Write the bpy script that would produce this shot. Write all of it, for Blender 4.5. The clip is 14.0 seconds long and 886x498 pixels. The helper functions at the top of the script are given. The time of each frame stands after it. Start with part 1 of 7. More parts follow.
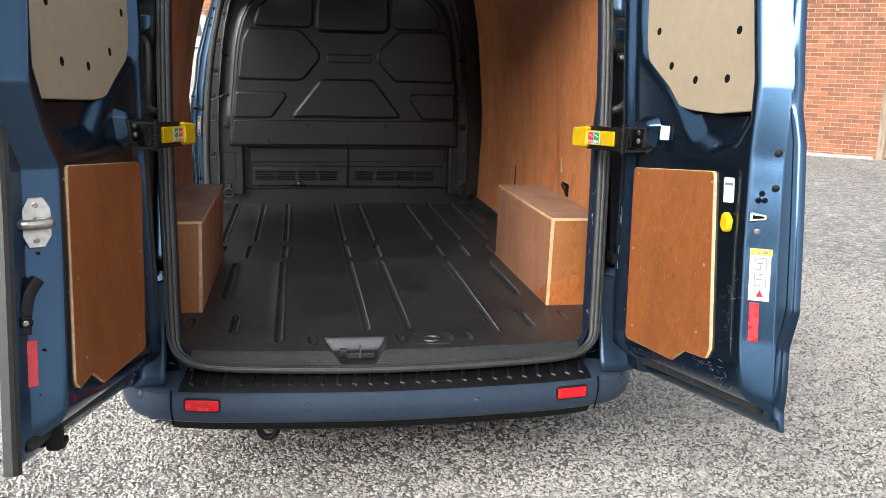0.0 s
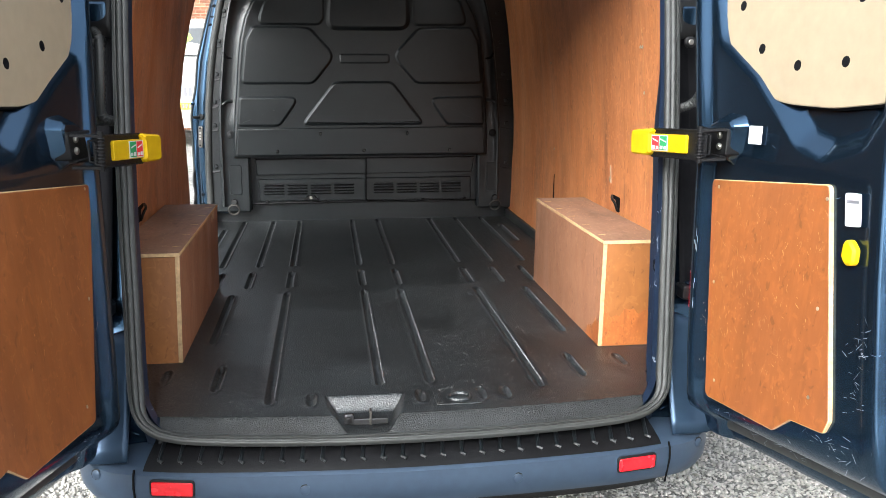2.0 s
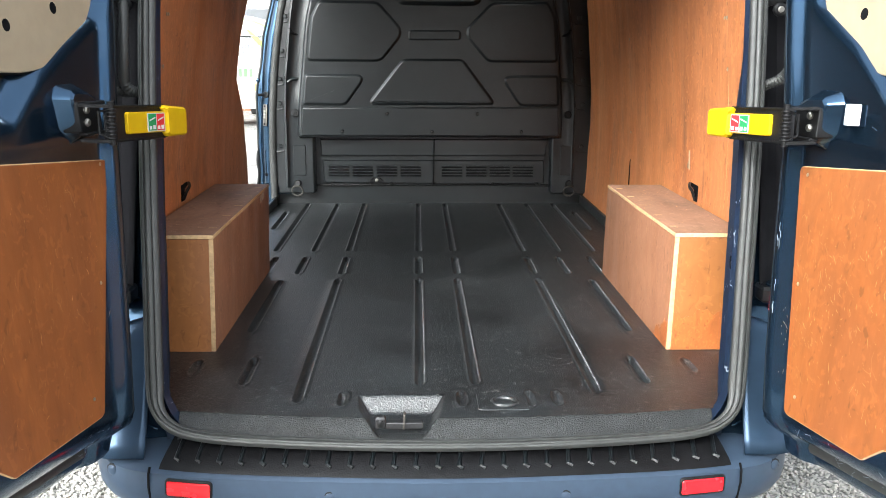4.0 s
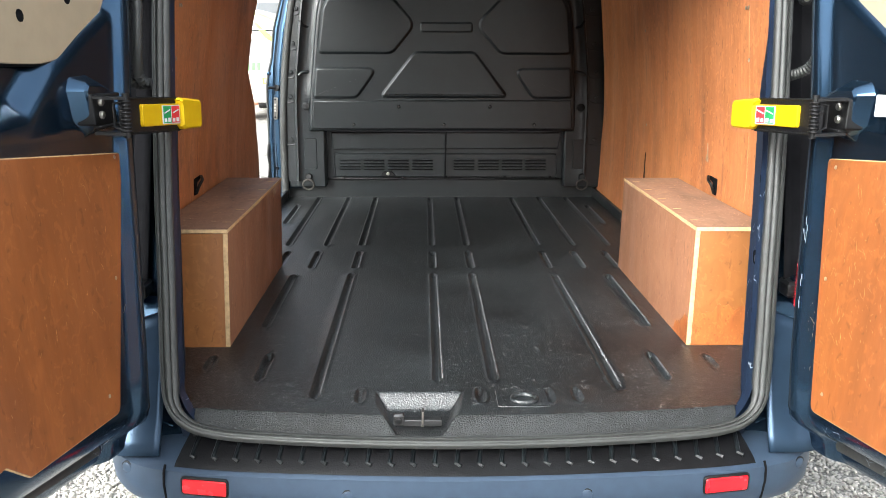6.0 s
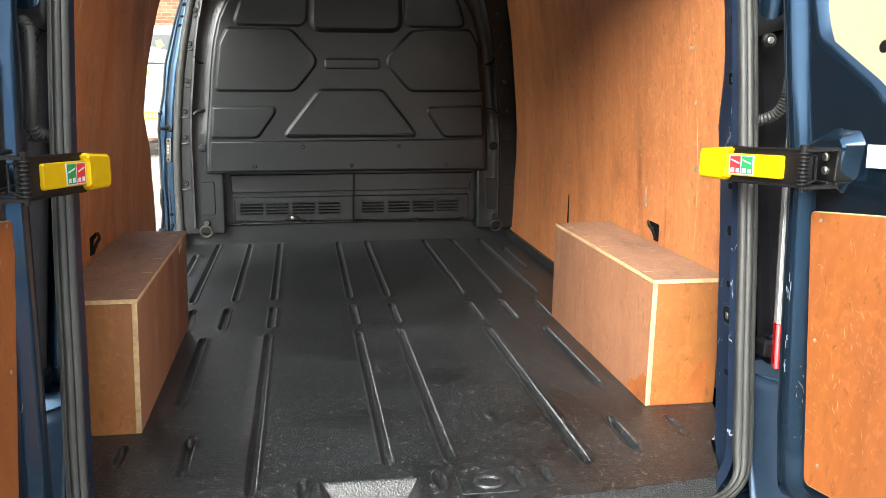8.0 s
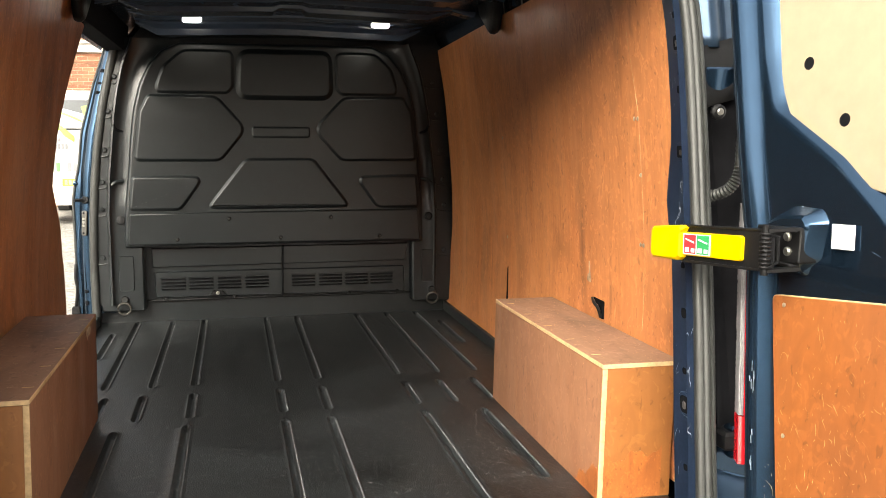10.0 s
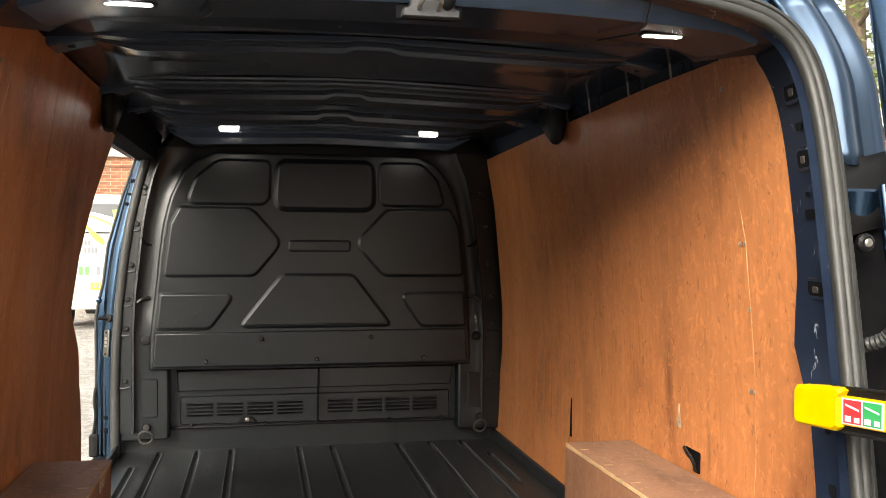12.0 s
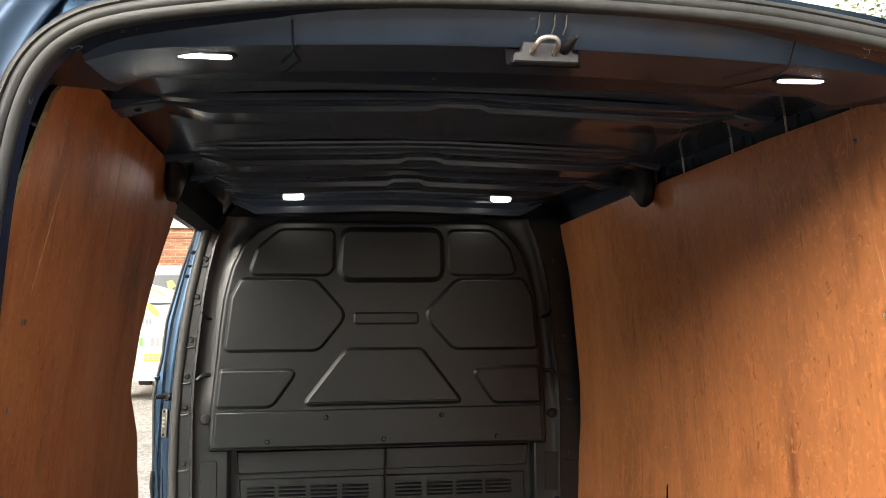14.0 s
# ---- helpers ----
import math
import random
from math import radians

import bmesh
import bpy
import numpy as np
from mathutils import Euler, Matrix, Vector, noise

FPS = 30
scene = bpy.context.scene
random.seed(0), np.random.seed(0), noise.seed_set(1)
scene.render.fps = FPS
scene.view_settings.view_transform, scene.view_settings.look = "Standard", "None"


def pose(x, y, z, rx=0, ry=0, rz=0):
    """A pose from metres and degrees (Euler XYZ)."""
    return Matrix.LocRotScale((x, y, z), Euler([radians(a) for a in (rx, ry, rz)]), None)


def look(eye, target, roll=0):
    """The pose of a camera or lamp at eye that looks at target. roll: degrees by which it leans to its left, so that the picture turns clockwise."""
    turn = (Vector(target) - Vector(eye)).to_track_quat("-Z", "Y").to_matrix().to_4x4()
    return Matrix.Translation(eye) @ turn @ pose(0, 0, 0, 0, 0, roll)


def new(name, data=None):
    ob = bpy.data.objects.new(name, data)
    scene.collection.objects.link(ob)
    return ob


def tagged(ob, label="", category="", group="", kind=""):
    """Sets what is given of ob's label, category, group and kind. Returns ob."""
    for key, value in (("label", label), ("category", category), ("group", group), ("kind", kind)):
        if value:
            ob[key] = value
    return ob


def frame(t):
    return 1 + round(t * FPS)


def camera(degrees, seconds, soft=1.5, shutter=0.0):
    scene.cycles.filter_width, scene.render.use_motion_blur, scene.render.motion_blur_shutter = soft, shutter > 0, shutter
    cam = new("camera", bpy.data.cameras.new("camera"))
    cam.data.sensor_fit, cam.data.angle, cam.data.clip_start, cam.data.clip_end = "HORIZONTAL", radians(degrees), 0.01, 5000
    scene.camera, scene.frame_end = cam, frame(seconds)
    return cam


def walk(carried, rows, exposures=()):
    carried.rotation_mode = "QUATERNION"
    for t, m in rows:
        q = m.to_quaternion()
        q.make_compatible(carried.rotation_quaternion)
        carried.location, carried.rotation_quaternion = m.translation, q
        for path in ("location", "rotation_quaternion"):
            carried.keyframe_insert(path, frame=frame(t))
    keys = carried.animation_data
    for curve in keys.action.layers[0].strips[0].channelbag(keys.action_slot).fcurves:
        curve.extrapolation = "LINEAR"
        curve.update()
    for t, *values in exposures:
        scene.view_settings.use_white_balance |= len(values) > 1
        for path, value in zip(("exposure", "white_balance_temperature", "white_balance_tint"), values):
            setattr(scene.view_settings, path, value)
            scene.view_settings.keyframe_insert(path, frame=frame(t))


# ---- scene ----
cam = camera(52.0, 14.0, soft=0.85)
PATH = [
    (0, (-0.299, -2.877, 1.533), (0.014, -0.944, 1.125), 1.3),
    (0.5, (-0.295, -2.793, 1.507), (-0.032, -0.852, 1.1), 0.3),
    (1, (-0.32, -2.596, 1.5), (-0.061, -0.653, 1.1), -0.2),
    (1.5, (-0.316, -2.457, 1.509), (-0.055, -0.514, 1.112), -0.2),
    (2, (-0.199, -2.278, 1.493), (0.048, -0.334, 1.095), 0.0),
    (2.5, (-0.085, -2.115, 1.48), (0.103, -0.164, 1.085), 1.0),
    (3, (-0.074, -2.065, 1.471), (0.012, -0.109, 1.064), 0.8),
    (5.5, (-0.089, -2.049, 1.445), (-0.042, -0.1, 1.0), 0.2),
    (6, (-0.103, -2.021, 1.449), (-0.06, -0.072, 1.005), 0.2),
    (6.5, (-0.122, -1.987, 1.456), (-0.076, -0.036, 1.015), 0.1),
    (7, (-0.158, -1.912, 1.464), (-0.047, 0.037, 1.028), 0.1),
    (7.5, (-0.202, -1.819, 1.477), (0.008, 0.129, 1.079), 0.2),
    (8, (-0.244, -1.759, 1.476), (0.058, 0.181, 1.098), 0.2),
    (8.2, (-0.254, -1.741, 1.477), (0.097, 0.192, 1.104), 0.3),
    (10.3, (-0.204, -1.532, 1.501), (0.247, 0.405, 1.288), -0.0),
    (10.5, (-0.202, -1.499, 1.506), (0.253, 0.439, 1.316), -0.1),
    (11, (-0.199, -1.416, 1.517), (0.247, 0.532, 1.452), -0.1),
    (11.5, (-0.216, -1.311, 1.534), (0.19, 0.647, 1.511), 0.3),
    (12, (-0.243, -1.212, 1.556), (0.151, 0.749, 1.536), 0.3),
    (12.5, (-0.263, -1.144, 1.578), (0.114, 0.819, 1.643), -0.3),
    (13, (-0.28, -1.097, 1.597), (0.03, 0.874, 1.732), -0.6),
    (13.5, (-0.304, -1.039, 1.589), (-0.011, 0.935, 1.722), -0.6),
    (14, (-0.308, -0.98, 1.573), (-0.017, 0.995, 1.7), -0.3),
]
walk(cam, [(t, look(eye, target, roll)) for t, eye, target, roll in PATH], [(0.0, 1.47, 6250, 10), (1.5, 1.98, 6100, 8), (3.0, 2.46, 6100, 6), (6.0, 2.53, 6200, 6), (8.0, 2.48, 6500, 6), (11.0, 2.18, 7300, 8), (12.7, 2.08, 7100, 10), (14.0, 2.1, 7100, 10)])


# ---- light ----
SUN_EL, SUN_AZ = radians(31), radians(211)
world = bpy.data.worlds.new("sky")
scene.world = world
world.use_nodes = True
wn = world.node_tree
sky = wn.nodes.new("ShaderNodeTexSky")
sky.sky_type, sky.sun_disc = "NISHITA", False
sky.sun_elevation, sky.sun_rotation = SUN_EL, SUN_AZ
sky.air_density, sky.dust_density, sky.ozone_density = 1.0, 4.5, 0.6
grey = wn.nodes.new("ShaderNodeHueSaturation")
grey.inputs["Saturation"].default_value = 0.25
wn.links.new(sky.outputs["Color"], grey.inputs["Color"])
wn.links.new(grey.outputs["Color"], wn.nodes["Background"].inputs["Color"])
wn.nodes["Background"].inputs["Strength"].default_value = 0.15
sun = new("sun", bpy.data.lights.new("sun", "SUN"))
sun.data.energy, sun.data.angle, sun.data.color = 1.4, radians(46), (1.0, 0.97, 0.93)
sun_dir = Vector((math.sin(SUN_AZ) * math.cos(SUN_EL), math.cos(SUN_AZ) * math.cos(SUN_EL), math.sin(SUN_EL)))
sun.matrix_world = look(sun_dir * 30, (0, 0, 0))


# ---- materials ----
def material(name, colour, rough=0.5, metal=0.0, vary=0.12, grain=40.0, bump=0.0, bump_scale=200.0, coat=0.0, stretch=(1, 1, 1), second=None, spec=0.5, rnd=0.0):
    """A surface with broad stains, fine grain and relief; second: the colour that the stains lean to."""
    m = bpy.data.materials.new(name)
    m.use_nodes = True
    n, k = m.node_tree.nodes, m.node_tree.links
    b = n["Principled BSDF"]
    b.inputs["Metallic"].default_value = metal
    b.inputs["Coat Weight"].default_value = coat
    b.inputs["Specular IOR Level"].default_value = spec
    b.inputs["Coat Roughness"].default_value = 0.08
    co = n.new("ShaderNodeTexCoord")
    mp = n.new("ShaderNodeMapping")
    mp.inputs["Scale"].default_value = stretch
    k.new(co.outputs["Object"], mp.inputs["Vector"])
    big, fine = n.new("ShaderNodeTexNoise"), n.new("ShaderNodeTexNoise")
    big.inputs["Scale"].default_value, big.inputs["Detail"].default_value = grain * 0.08, 5
    fine.inputs["Scale"].default_value, fine.inputs["Detail"].default_value = grain, 6
    for t in (big, fine):
        k.new(mp.outputs["Vector"], t.inputs["Vector"])
    add = n.new("ShaderNodeMath")
    add.operation = "ADD"
    k.new(big.outputs["Fac"], add.inputs[0])
    k.new(fine.outputs["Fac"], add.inputs[1])
    ramp = n.new("ShaderNodeMapRange")
    ramp.inputs["From Min"].default_value, ramp.inputs["From Max"].default_value = 0.7, 1.3
    k.new(add.outputs[0], ramp.inputs["Value"])
    mix = n.new("ShaderNodeMix")
    mix.data_type = "RGBA"
    low = second or tuple(c * (1 - 2 * vary) for c in colour)
    high = tuple(min(1, c * (1 + vary)) for c in colour)
    mix.inputs[6].default_value, mix.inputs[7].default_value = (*low, 1), (*high, 1)
    k.new(ramp.outputs["Result"], mix.inputs[0])
    out = mix.outputs[2]
    if rnd:
        info, hsv, mr = n.new("ShaderNodeObjectInfo"), n.new("ShaderNodeHueSaturation"), n.new("ShaderNodeMapRange")
        geo, plus, frac = n.new("ShaderNodeNewGeometry"), n.new("ShaderNodeMath"), n.new("ShaderNodeMath")
        plus.operation, frac.operation = "ADD", "FRACT"
        k.new(info.outputs["Random"], plus.inputs[0])
        k.new(geo.outputs["Random Per Island"], plus.inputs[1])
        k.new(plus.outputs[0], frac.inputs[0])
        mr.inputs["To Min"].default_value, mr.inputs["To Max"].default_value = 1 - rnd, 1 + rnd
        k.new(frac.outputs[0], mr.inputs["Value"])
        k.new(mr.outputs["Result"], hsv.inputs["Value"])
        k.new(out, hsv.inputs["Color"])
        out = hsv.outputs["Color"]
    k.new(out, b.inputs["Base Color"])
    rr = n.new("ShaderNodeMapRange")
    rr.inputs["To Min"].default_value, rr.inputs["To Max"].default_value = max(0.02, rough - 0.08), min(1, rough + 0.1)
    k.new(big.outputs["Fac"], rr.inputs["Value"])
    k.new(rr.outputs["Result"], b.inputs["Roughness"])
    if bump:
        tex, bp = n.new("ShaderNodeTexNoise"), n.new("ShaderNodeBump")
        tex.inputs["Scale"].default_value, tex.inputs["Detail"].default_value = bump_scale, 3
        k.new(mp.outputs["Vector"], tex.inputs["Vector"])
        bp.inputs["Strength"].default_value, bp.inputs["Distance"].default_value = min(1.0, bump), 0.002 * max(1.0, bump)
        k.new(tex.outputs["Fac"], bp.inputs["Height"])
        k.new(bp.outputs["Normal"], b.inputs["Normal"])
    return m


def scratched(m, colour, scale=9.0, amount=0.02, stretch=(1, 1, 0.25), depth=0.5):
    """Pale thin scratches and scuffs over a material's colour."""
    n, k = m.node_tree.nodes, m.node_tree.links
    b = n["Principled BSDF"]
    src = b.inputs["Base Color"].links[0].from_socket
    co, mp = n.new("ShaderNodeTexCoord"), n.new("ShaderNodeMapping")
    mp.inputs["Scale"].default_value = stretch
    k.new(co.outputs["Object"], mp.inputs["Vector"])
    warp = n.new("ShaderNodeTexNoise")
    warp.inputs["Scale"].default_value, warp.inputs["Detail"].default_value = scale, 2
    k.new(mp.outputs["Vector"], warp.inputs["Vector"])
    gate = n.new("ShaderNodeTexNoise")
    gate.inputs["Scale"].default_value, gate.inputs["Detail"].default_value = scale * 0.9, 4
    k.new(co.outputs["Object"], gate.inputs["Vector"])
    d = n.new("ShaderNodeMath")
    d.operation = "SUBTRACT"
    d.inputs[1].default_value = 0.5
    k.new(warp.outputs["Fac"], d.inputs[0])
    a = n.new("ShaderNodeMath")
    a.operation = "ABSOLUTE"
    k.new(d.outputs[0], a.inputs[0])
    line = n.new("ShaderNodeMapRange")
    line.inputs["From Min"].default_value, line.inputs["From Max"].default_value = amount * 0.15, amount * 0.4
    line.inputs["To Min"].default_value, line.inputs["To Max"].default_value = depth, 0.0
    k.new(a.outputs[0], line.inputs["Value"])
    g = n.new("ShaderNodeMapRange")
    g.inputs["From Min"].default_value, g.inputs["From Max"].default_value = 0.58, 0.66
    k.new(gate.outputs["Fac"], g.inputs["Value"])
    mul = n.new("ShaderNodeMath")
    mul.operation = "MULTIPLY"
    k.new(line.outputs["Result"], mul.inputs[0])
    k.new(g.outputs["Result"], mul.inputs[1])
    mix = n.new("ShaderNodeMix")
    mix.data_type = "RGBA"
    mix.inputs[7].default_value = (*colour, 1)
    k.new(mul.outputs[0], mix.inputs[0])
    k.new(src, mix.inputs[6])
    k.new(mix.outputs[2], b.inputs["Base Color"])
    return m


def wood(name, base, dark, rough=0.42, blotch=0.5, along=(1, 1, 0.25), size=1.0, streaks=False):
    """Varnished plywood: fine grain, a flowing figure and dark blotches, along the given axis."""
    m = bpy.data.materials.new(name)
    m.use_nodes = True
    n, k = m.node_tree.nodes, m.node_tree.links
    b = n["Principled BSDF"]
    co = n.new("ShaderNodeTexCoord")

    def field(scale, stretch, detail, lo, hi, warp=0.0):
        mp, t, r = n.new("ShaderNodeMapping"), n.new("ShaderNodeTexNoise"), n.new("ShaderNodeMapRange")
        mp.inputs["Scale"].default_value = stretch
        k.new(co.outputs["Object"], mp.inputs["Vector"])
        k.new(mp.outputs["Vector"], t.inputs["Vector"])
        t.inputs["Scale"].default_value, t.inputs["Detail"].default_value, t.inputs["Distortion"].default_value = scale, detail, warp
        r.inputs["From Min"].default_value, r.inputs["From Max"].default_value = lo, hi
        k.new(t.outputs["Fac"], r.inputs["Value"])
        return r.outputs["Result"]

    def mixed(fac, one, two, amount=1.0):
        x = n.new("ShaderNodeMix")
        x.data_type = "RGBA"
        if amount < 1:
            mu = n.new("ShaderNodeMath")
            mu.operation = "MULTIPLY"
            mu.inputs[1].default_value = amount
            k.new(fac, mu.inputs[0])
            fac = mu.outputs[0]
        k.new(fac, x.inputs[0])
        for i, v in ((6, one), (7, two)):
            if isinstance(v, tuple):
                x.inputs[i].default_value = (*v, 1)
            else:
                k.new(v, x.inputs[i])
        return x.outputs[2]

    thin = tuple(v if v == 1 else v * 0.2 for v in along)
    figure = field(4.0 / size, along, 6, 0.34, 0.68, 0.9)
    grain = field(60.0 / size, thin, 4, 0.34, 0.66)
    spots = field(5.5 / size, tuple(v if v == 1 else 0.42 for v in along), 7, 0.54, 0.72, 0.7)
    pale = tuple(min(1.0, c * 1.10) for c in base)
    deep = tuple(c * 0.8 for c in dark)
    c = mixed(figure, pale, tuple((p * 0.80 + q * 0.20) for p, q in zip(base, dark)))
    c = mixed(grain, c, dark, 0.22)
    c = mixed(spots, c, deep, blotch)
    mottle = field(19.0 / size, tuple(v if v == 1 else 0.8 for v in along), 6, 0.38, 0.64, 1.2)
    c = mixed(mottle, c, tuple((p * 0.55 + q * 0.45) for p, q in zip(base, dark)), 0.62)
    if streaks:
        thin_lines = field(70.0 / size, tuple(v if v == 1 else 0.13 for v in along), 3, 0.54, 0.66, 0.8)
        patches = field(3.4 / size, tuple(v if v == 1 else 0.6 for v in along), 3, 0.52, 0.64, 0.6)
        both = n.new("ShaderNodeMath")
        both.operation = "MULTIPLY"
        k.new(thin_lines, both.inputs[0])
        k.new(patches, both.inputs[1])
        c = mixed(both.outputs[0], c, (dark[0] * 0.95, dark[1] * 0.6, dark[2] * 0.5), 0.55)
    dash = field(26.0 / size, tuple(v if v == 1 else 0.16 for v in along), 3, 0.60, 0.72, 0.4)
    c = mixed(dash, c, deep, 0.5 * blotch)
    flecks = field(38.0 / size, tuple(v if v == 1 else 0.8 for v in along), 4, 0.57, 0.63, 1.5)
    c = mixed(flecks, c, tuple(min(1.0, v * f) for v, f in zip(base, (1.30, 1.38, 1.5))), 0.38)
    specks = field(52.0 / size, tuple(v if v == 1 else 0.6 for v in along), 3, 0.63, 0.69, 0.8)
    c = mixed(specks, c, deep, 0.55)
    bloom = field(1.7 / size, (1, 1, 1), 3, 0.42, 0.70, 0.5)
    c = mixed(bloom, c, tuple(min(1.0, v * f) for v, f in zip(base, (1.12, 1.16, 1.2))), 0.4)
    k.new(c, b.inputs["Base Color"])
    rr = n.new("ShaderNodeMapRange")
    rr.inputs["To Min"].default_value, rr.inputs["To Max"].default_value = rough - 0.08, rough + 0.12
    k.new(figure, rr.inputs["Value"])
    k.new(rr.outputs["Result"], b.inputs["Roughness"])
    bp = n.new("ShaderNodeBump")
    bp.inputs["Strength"].default_value, bp.inputs["Distance"].default_value = 0.12, 0.001
    k.new(grain, bp.inputs["Height"])
    k.new(bp.outputs["Normal"], b.inputs["Normal"])
    return m


def glowing(name, colour, strength):
    m = material(name, colour, 0.4)
    b = m.node_tree.nodes["Principled BSDF"]
    b.inputs["Emission Color"].default_value = (*colour, 1)
    b.inputs["Emission Strength"].default_value = strength
    return m


PAINT = material("blue_paint", (0.031, 0.066, 0.115), 0.20, metal=0.92, vary=0.05, grain=15, coat=0.3)
INNER = material("inner_blue_paint", (0.030, 0.043, 0.066), 0.17, metal=0.0, vary=0.10, grain=15, spec=0.42)
LINER = scratched(scratched(material("floor_liner_plastic", (0.0105, 0.0126, 0.0138), 0.38, vary=0.6, grain=45, bump=0.9, bump_scale=220, spec=0.62), (0.14, 0.14, 0.14), 40, 0.06, (1, 0.6, 1), 0.7), (0.15, 0.15, 0.15), 95, 0.10, (1, 1, 1), 0.85)
LIP = material("floor_liner_lip", (0.0120, 0.0135, 0.0140), 0.52, vary=0.35, grain=45, bump=1.6, bump_scale=300, spec=0.3)
MOULD = material("black_moulding", (0.0050, 0.0068, 0.0078), 0.32, vary=0.18, grain=20, bump=0.25, bump_scale=400, spec=0.48)
BLACK = material("black_plastic", (0.0055, 0.0055, 0.006), 0.5, vary=0.25, grain=60, bump=0.3, bump_scale=300, spec=0.2)
BUMPER = material("bumper_paint", (0.027, 0.043, 0.068), 0.42, metal=0.3, vary=0.06, grain=40, bump=0.05, spec=0.4)
# pale grey for the sheen along the floor grooves, put into the colour
SHEEN = material("liner_edge_sheen", (0.15, 0.153, 0.158), 0.35, vary=0.4, grain=30, bump=0.5, bump_scale=200)
PAD = material("step_pad_plastic", (0.0040, 0.0040, 0.0045), 0.42, vary=0.3, grain=40, bump=0.4, bump_scale=250, spec=0.14)
GUN = material("dull_steel", (0.13, 0.12, 0.11), 0.42, metal=0.8, vary=0.15, grain=80)
# darker copy of the body paint, with the corners' shade in its colour
BODYSHADE = material("shaded_blue_paint", (0.020, 0.040, 0.070), 0.36, metal=0.6, vary=0.1, grain=20)
FRAME = scratched(material("frame_paint", (0.007, 0.013, 0.027), 0.34, metal=0.0, vary=0.2, grain=120, spec=0.25), (0.36, 0.40, 0.44), 22, 0.03, (1, 1, 0.5), 0.7)
# near-black for holes, gaps and recesses, their shade put into the colour
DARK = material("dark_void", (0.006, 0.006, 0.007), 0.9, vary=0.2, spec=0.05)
RUBBER = material("rubber_seal", (0.024, 0.025, 0.024), 0.5, vary=0.18, grain=50, bump=0.15, bump_scale=300, spec=0.35)
PLY = scratched(wood("red_plywood", (0.47, 0.178, 0.062), (0.15, 0.040, 0.014), 0.40, 0.85, streaks=True), (0.66, 0.36, 0.18), 8, 0.012, (1, 1, 0.15), 0.35)
PLYDUSTY = scratched(wood("scuffed_plywood", (0.235, 0.125, 0.074), (0.11, 0.054, 0.034), 0.6, 0.8, (1, 0.4, 1)), (0.60, 0.44, 0.30), 26, 0.03, (1, 1, 1), 0.4)
PLYEDGE = material("plywood_edge", (0.50, 0.33, 0.17), 0.7, vary=0.2, grain=90)
SCUFF = material("bare_scuff", (0.17, 0.20, 0.23), 0.6, vary=0.4, grain=80)
TORN = material("torn_veneer", (0.42, 0.31, 0.21), 0.75, vary=0.3, grain=60)
BOARD = material("beige_hardboard", (0.265, 0.212, 0.142), 0.55, vary=0.05, grain=30)
YELLOW = material("yellow_plastic", (0.47, 0.30, 0.0), 0.45, vary=0.05, bump=0.1, spec=0.3)
RED = material("red_reflector", (0.44, 0.004, 0.010), 0.25, vary=0.1, grain=200, coat=0.2)
WHITE = material("white_label", (0.50, 0.50, 0.51), 0.45, vary=0.04)
LENS = material("clear_lamp_lens", (0.20, 0.19, 0.19), 0.18, vary=0.1, grain=150, coat=0.4)
REDPRINT = material("red_print", (0.55, 0.015, 0.02), 0.6, vary=0.1)
GREEN = material("green_print", (0.01, 0.22, 0.06), 0.6, vary=0.05)
AMBER = material("amber_print", (0.80, 0.40, 0.01), 0.45, vary=0.05)
GREYPRINT = material("grey_print", (0.12, 0.12, 0.13), 0.5, vary=0.05)
ZINC = material("zinc_steel", (0.42, 0.40, 0.36), 0.34, metal=0.9, vary=0.15, grain=80)
LED = glowing("led_panel", (1.0, 0.98, 0.94), 10.0)
BRICK = material("orange_brick", (0.20, 0.076, 0.036), 0.85, vary=0.25, grain=60, bump=0.4, bump_scale=150, rnd=0.30)
MORTAR = material("mortar", (0.32, 0.27, 0.21), 0.95, vary=0.15, grain=60)
TIMBER = material("weathered_timber", (0.26, 0.20, 0.15), 0.8, vary=0.3, grain=25, stretch=(1, 1, 0.1))
STONE = material("grey_stone", (0.34, 0.32, 0.29), 0.85, vary=0.2, grain=40)
CARWHITE = material("white_car_paint", (0.31, 0.31, 0.305), 0.25, vary=0.04, coat=0.6)
CARGREEN = material("green_vinyl", (0.25, 0.52, 0.03), 0.4, vary=0.05)
GLASS = material("dark_glass", (0.02, 0.025, 0.03), 0.05, vary=0.1)
TYRE = material("tyre_rubber", (0.02, 0.02, 0.02), 0.8, vary=0.2, grain=60, bump=0.3)
LEAF = material("leaves", (0.11, 0.15, 0.03), 0.6, vary=0.3, grain=10, rnd=0.35)
BARK = material("bark", (0.10, 0.075, 0.05), 0.9, vary=0.3, grain=40, bump=0.6)
PEBBLE = material("gravel_stone", (0.39, 0.370, 0.335), 0.85, vary=0.15, grain=120, rnd=0.2)


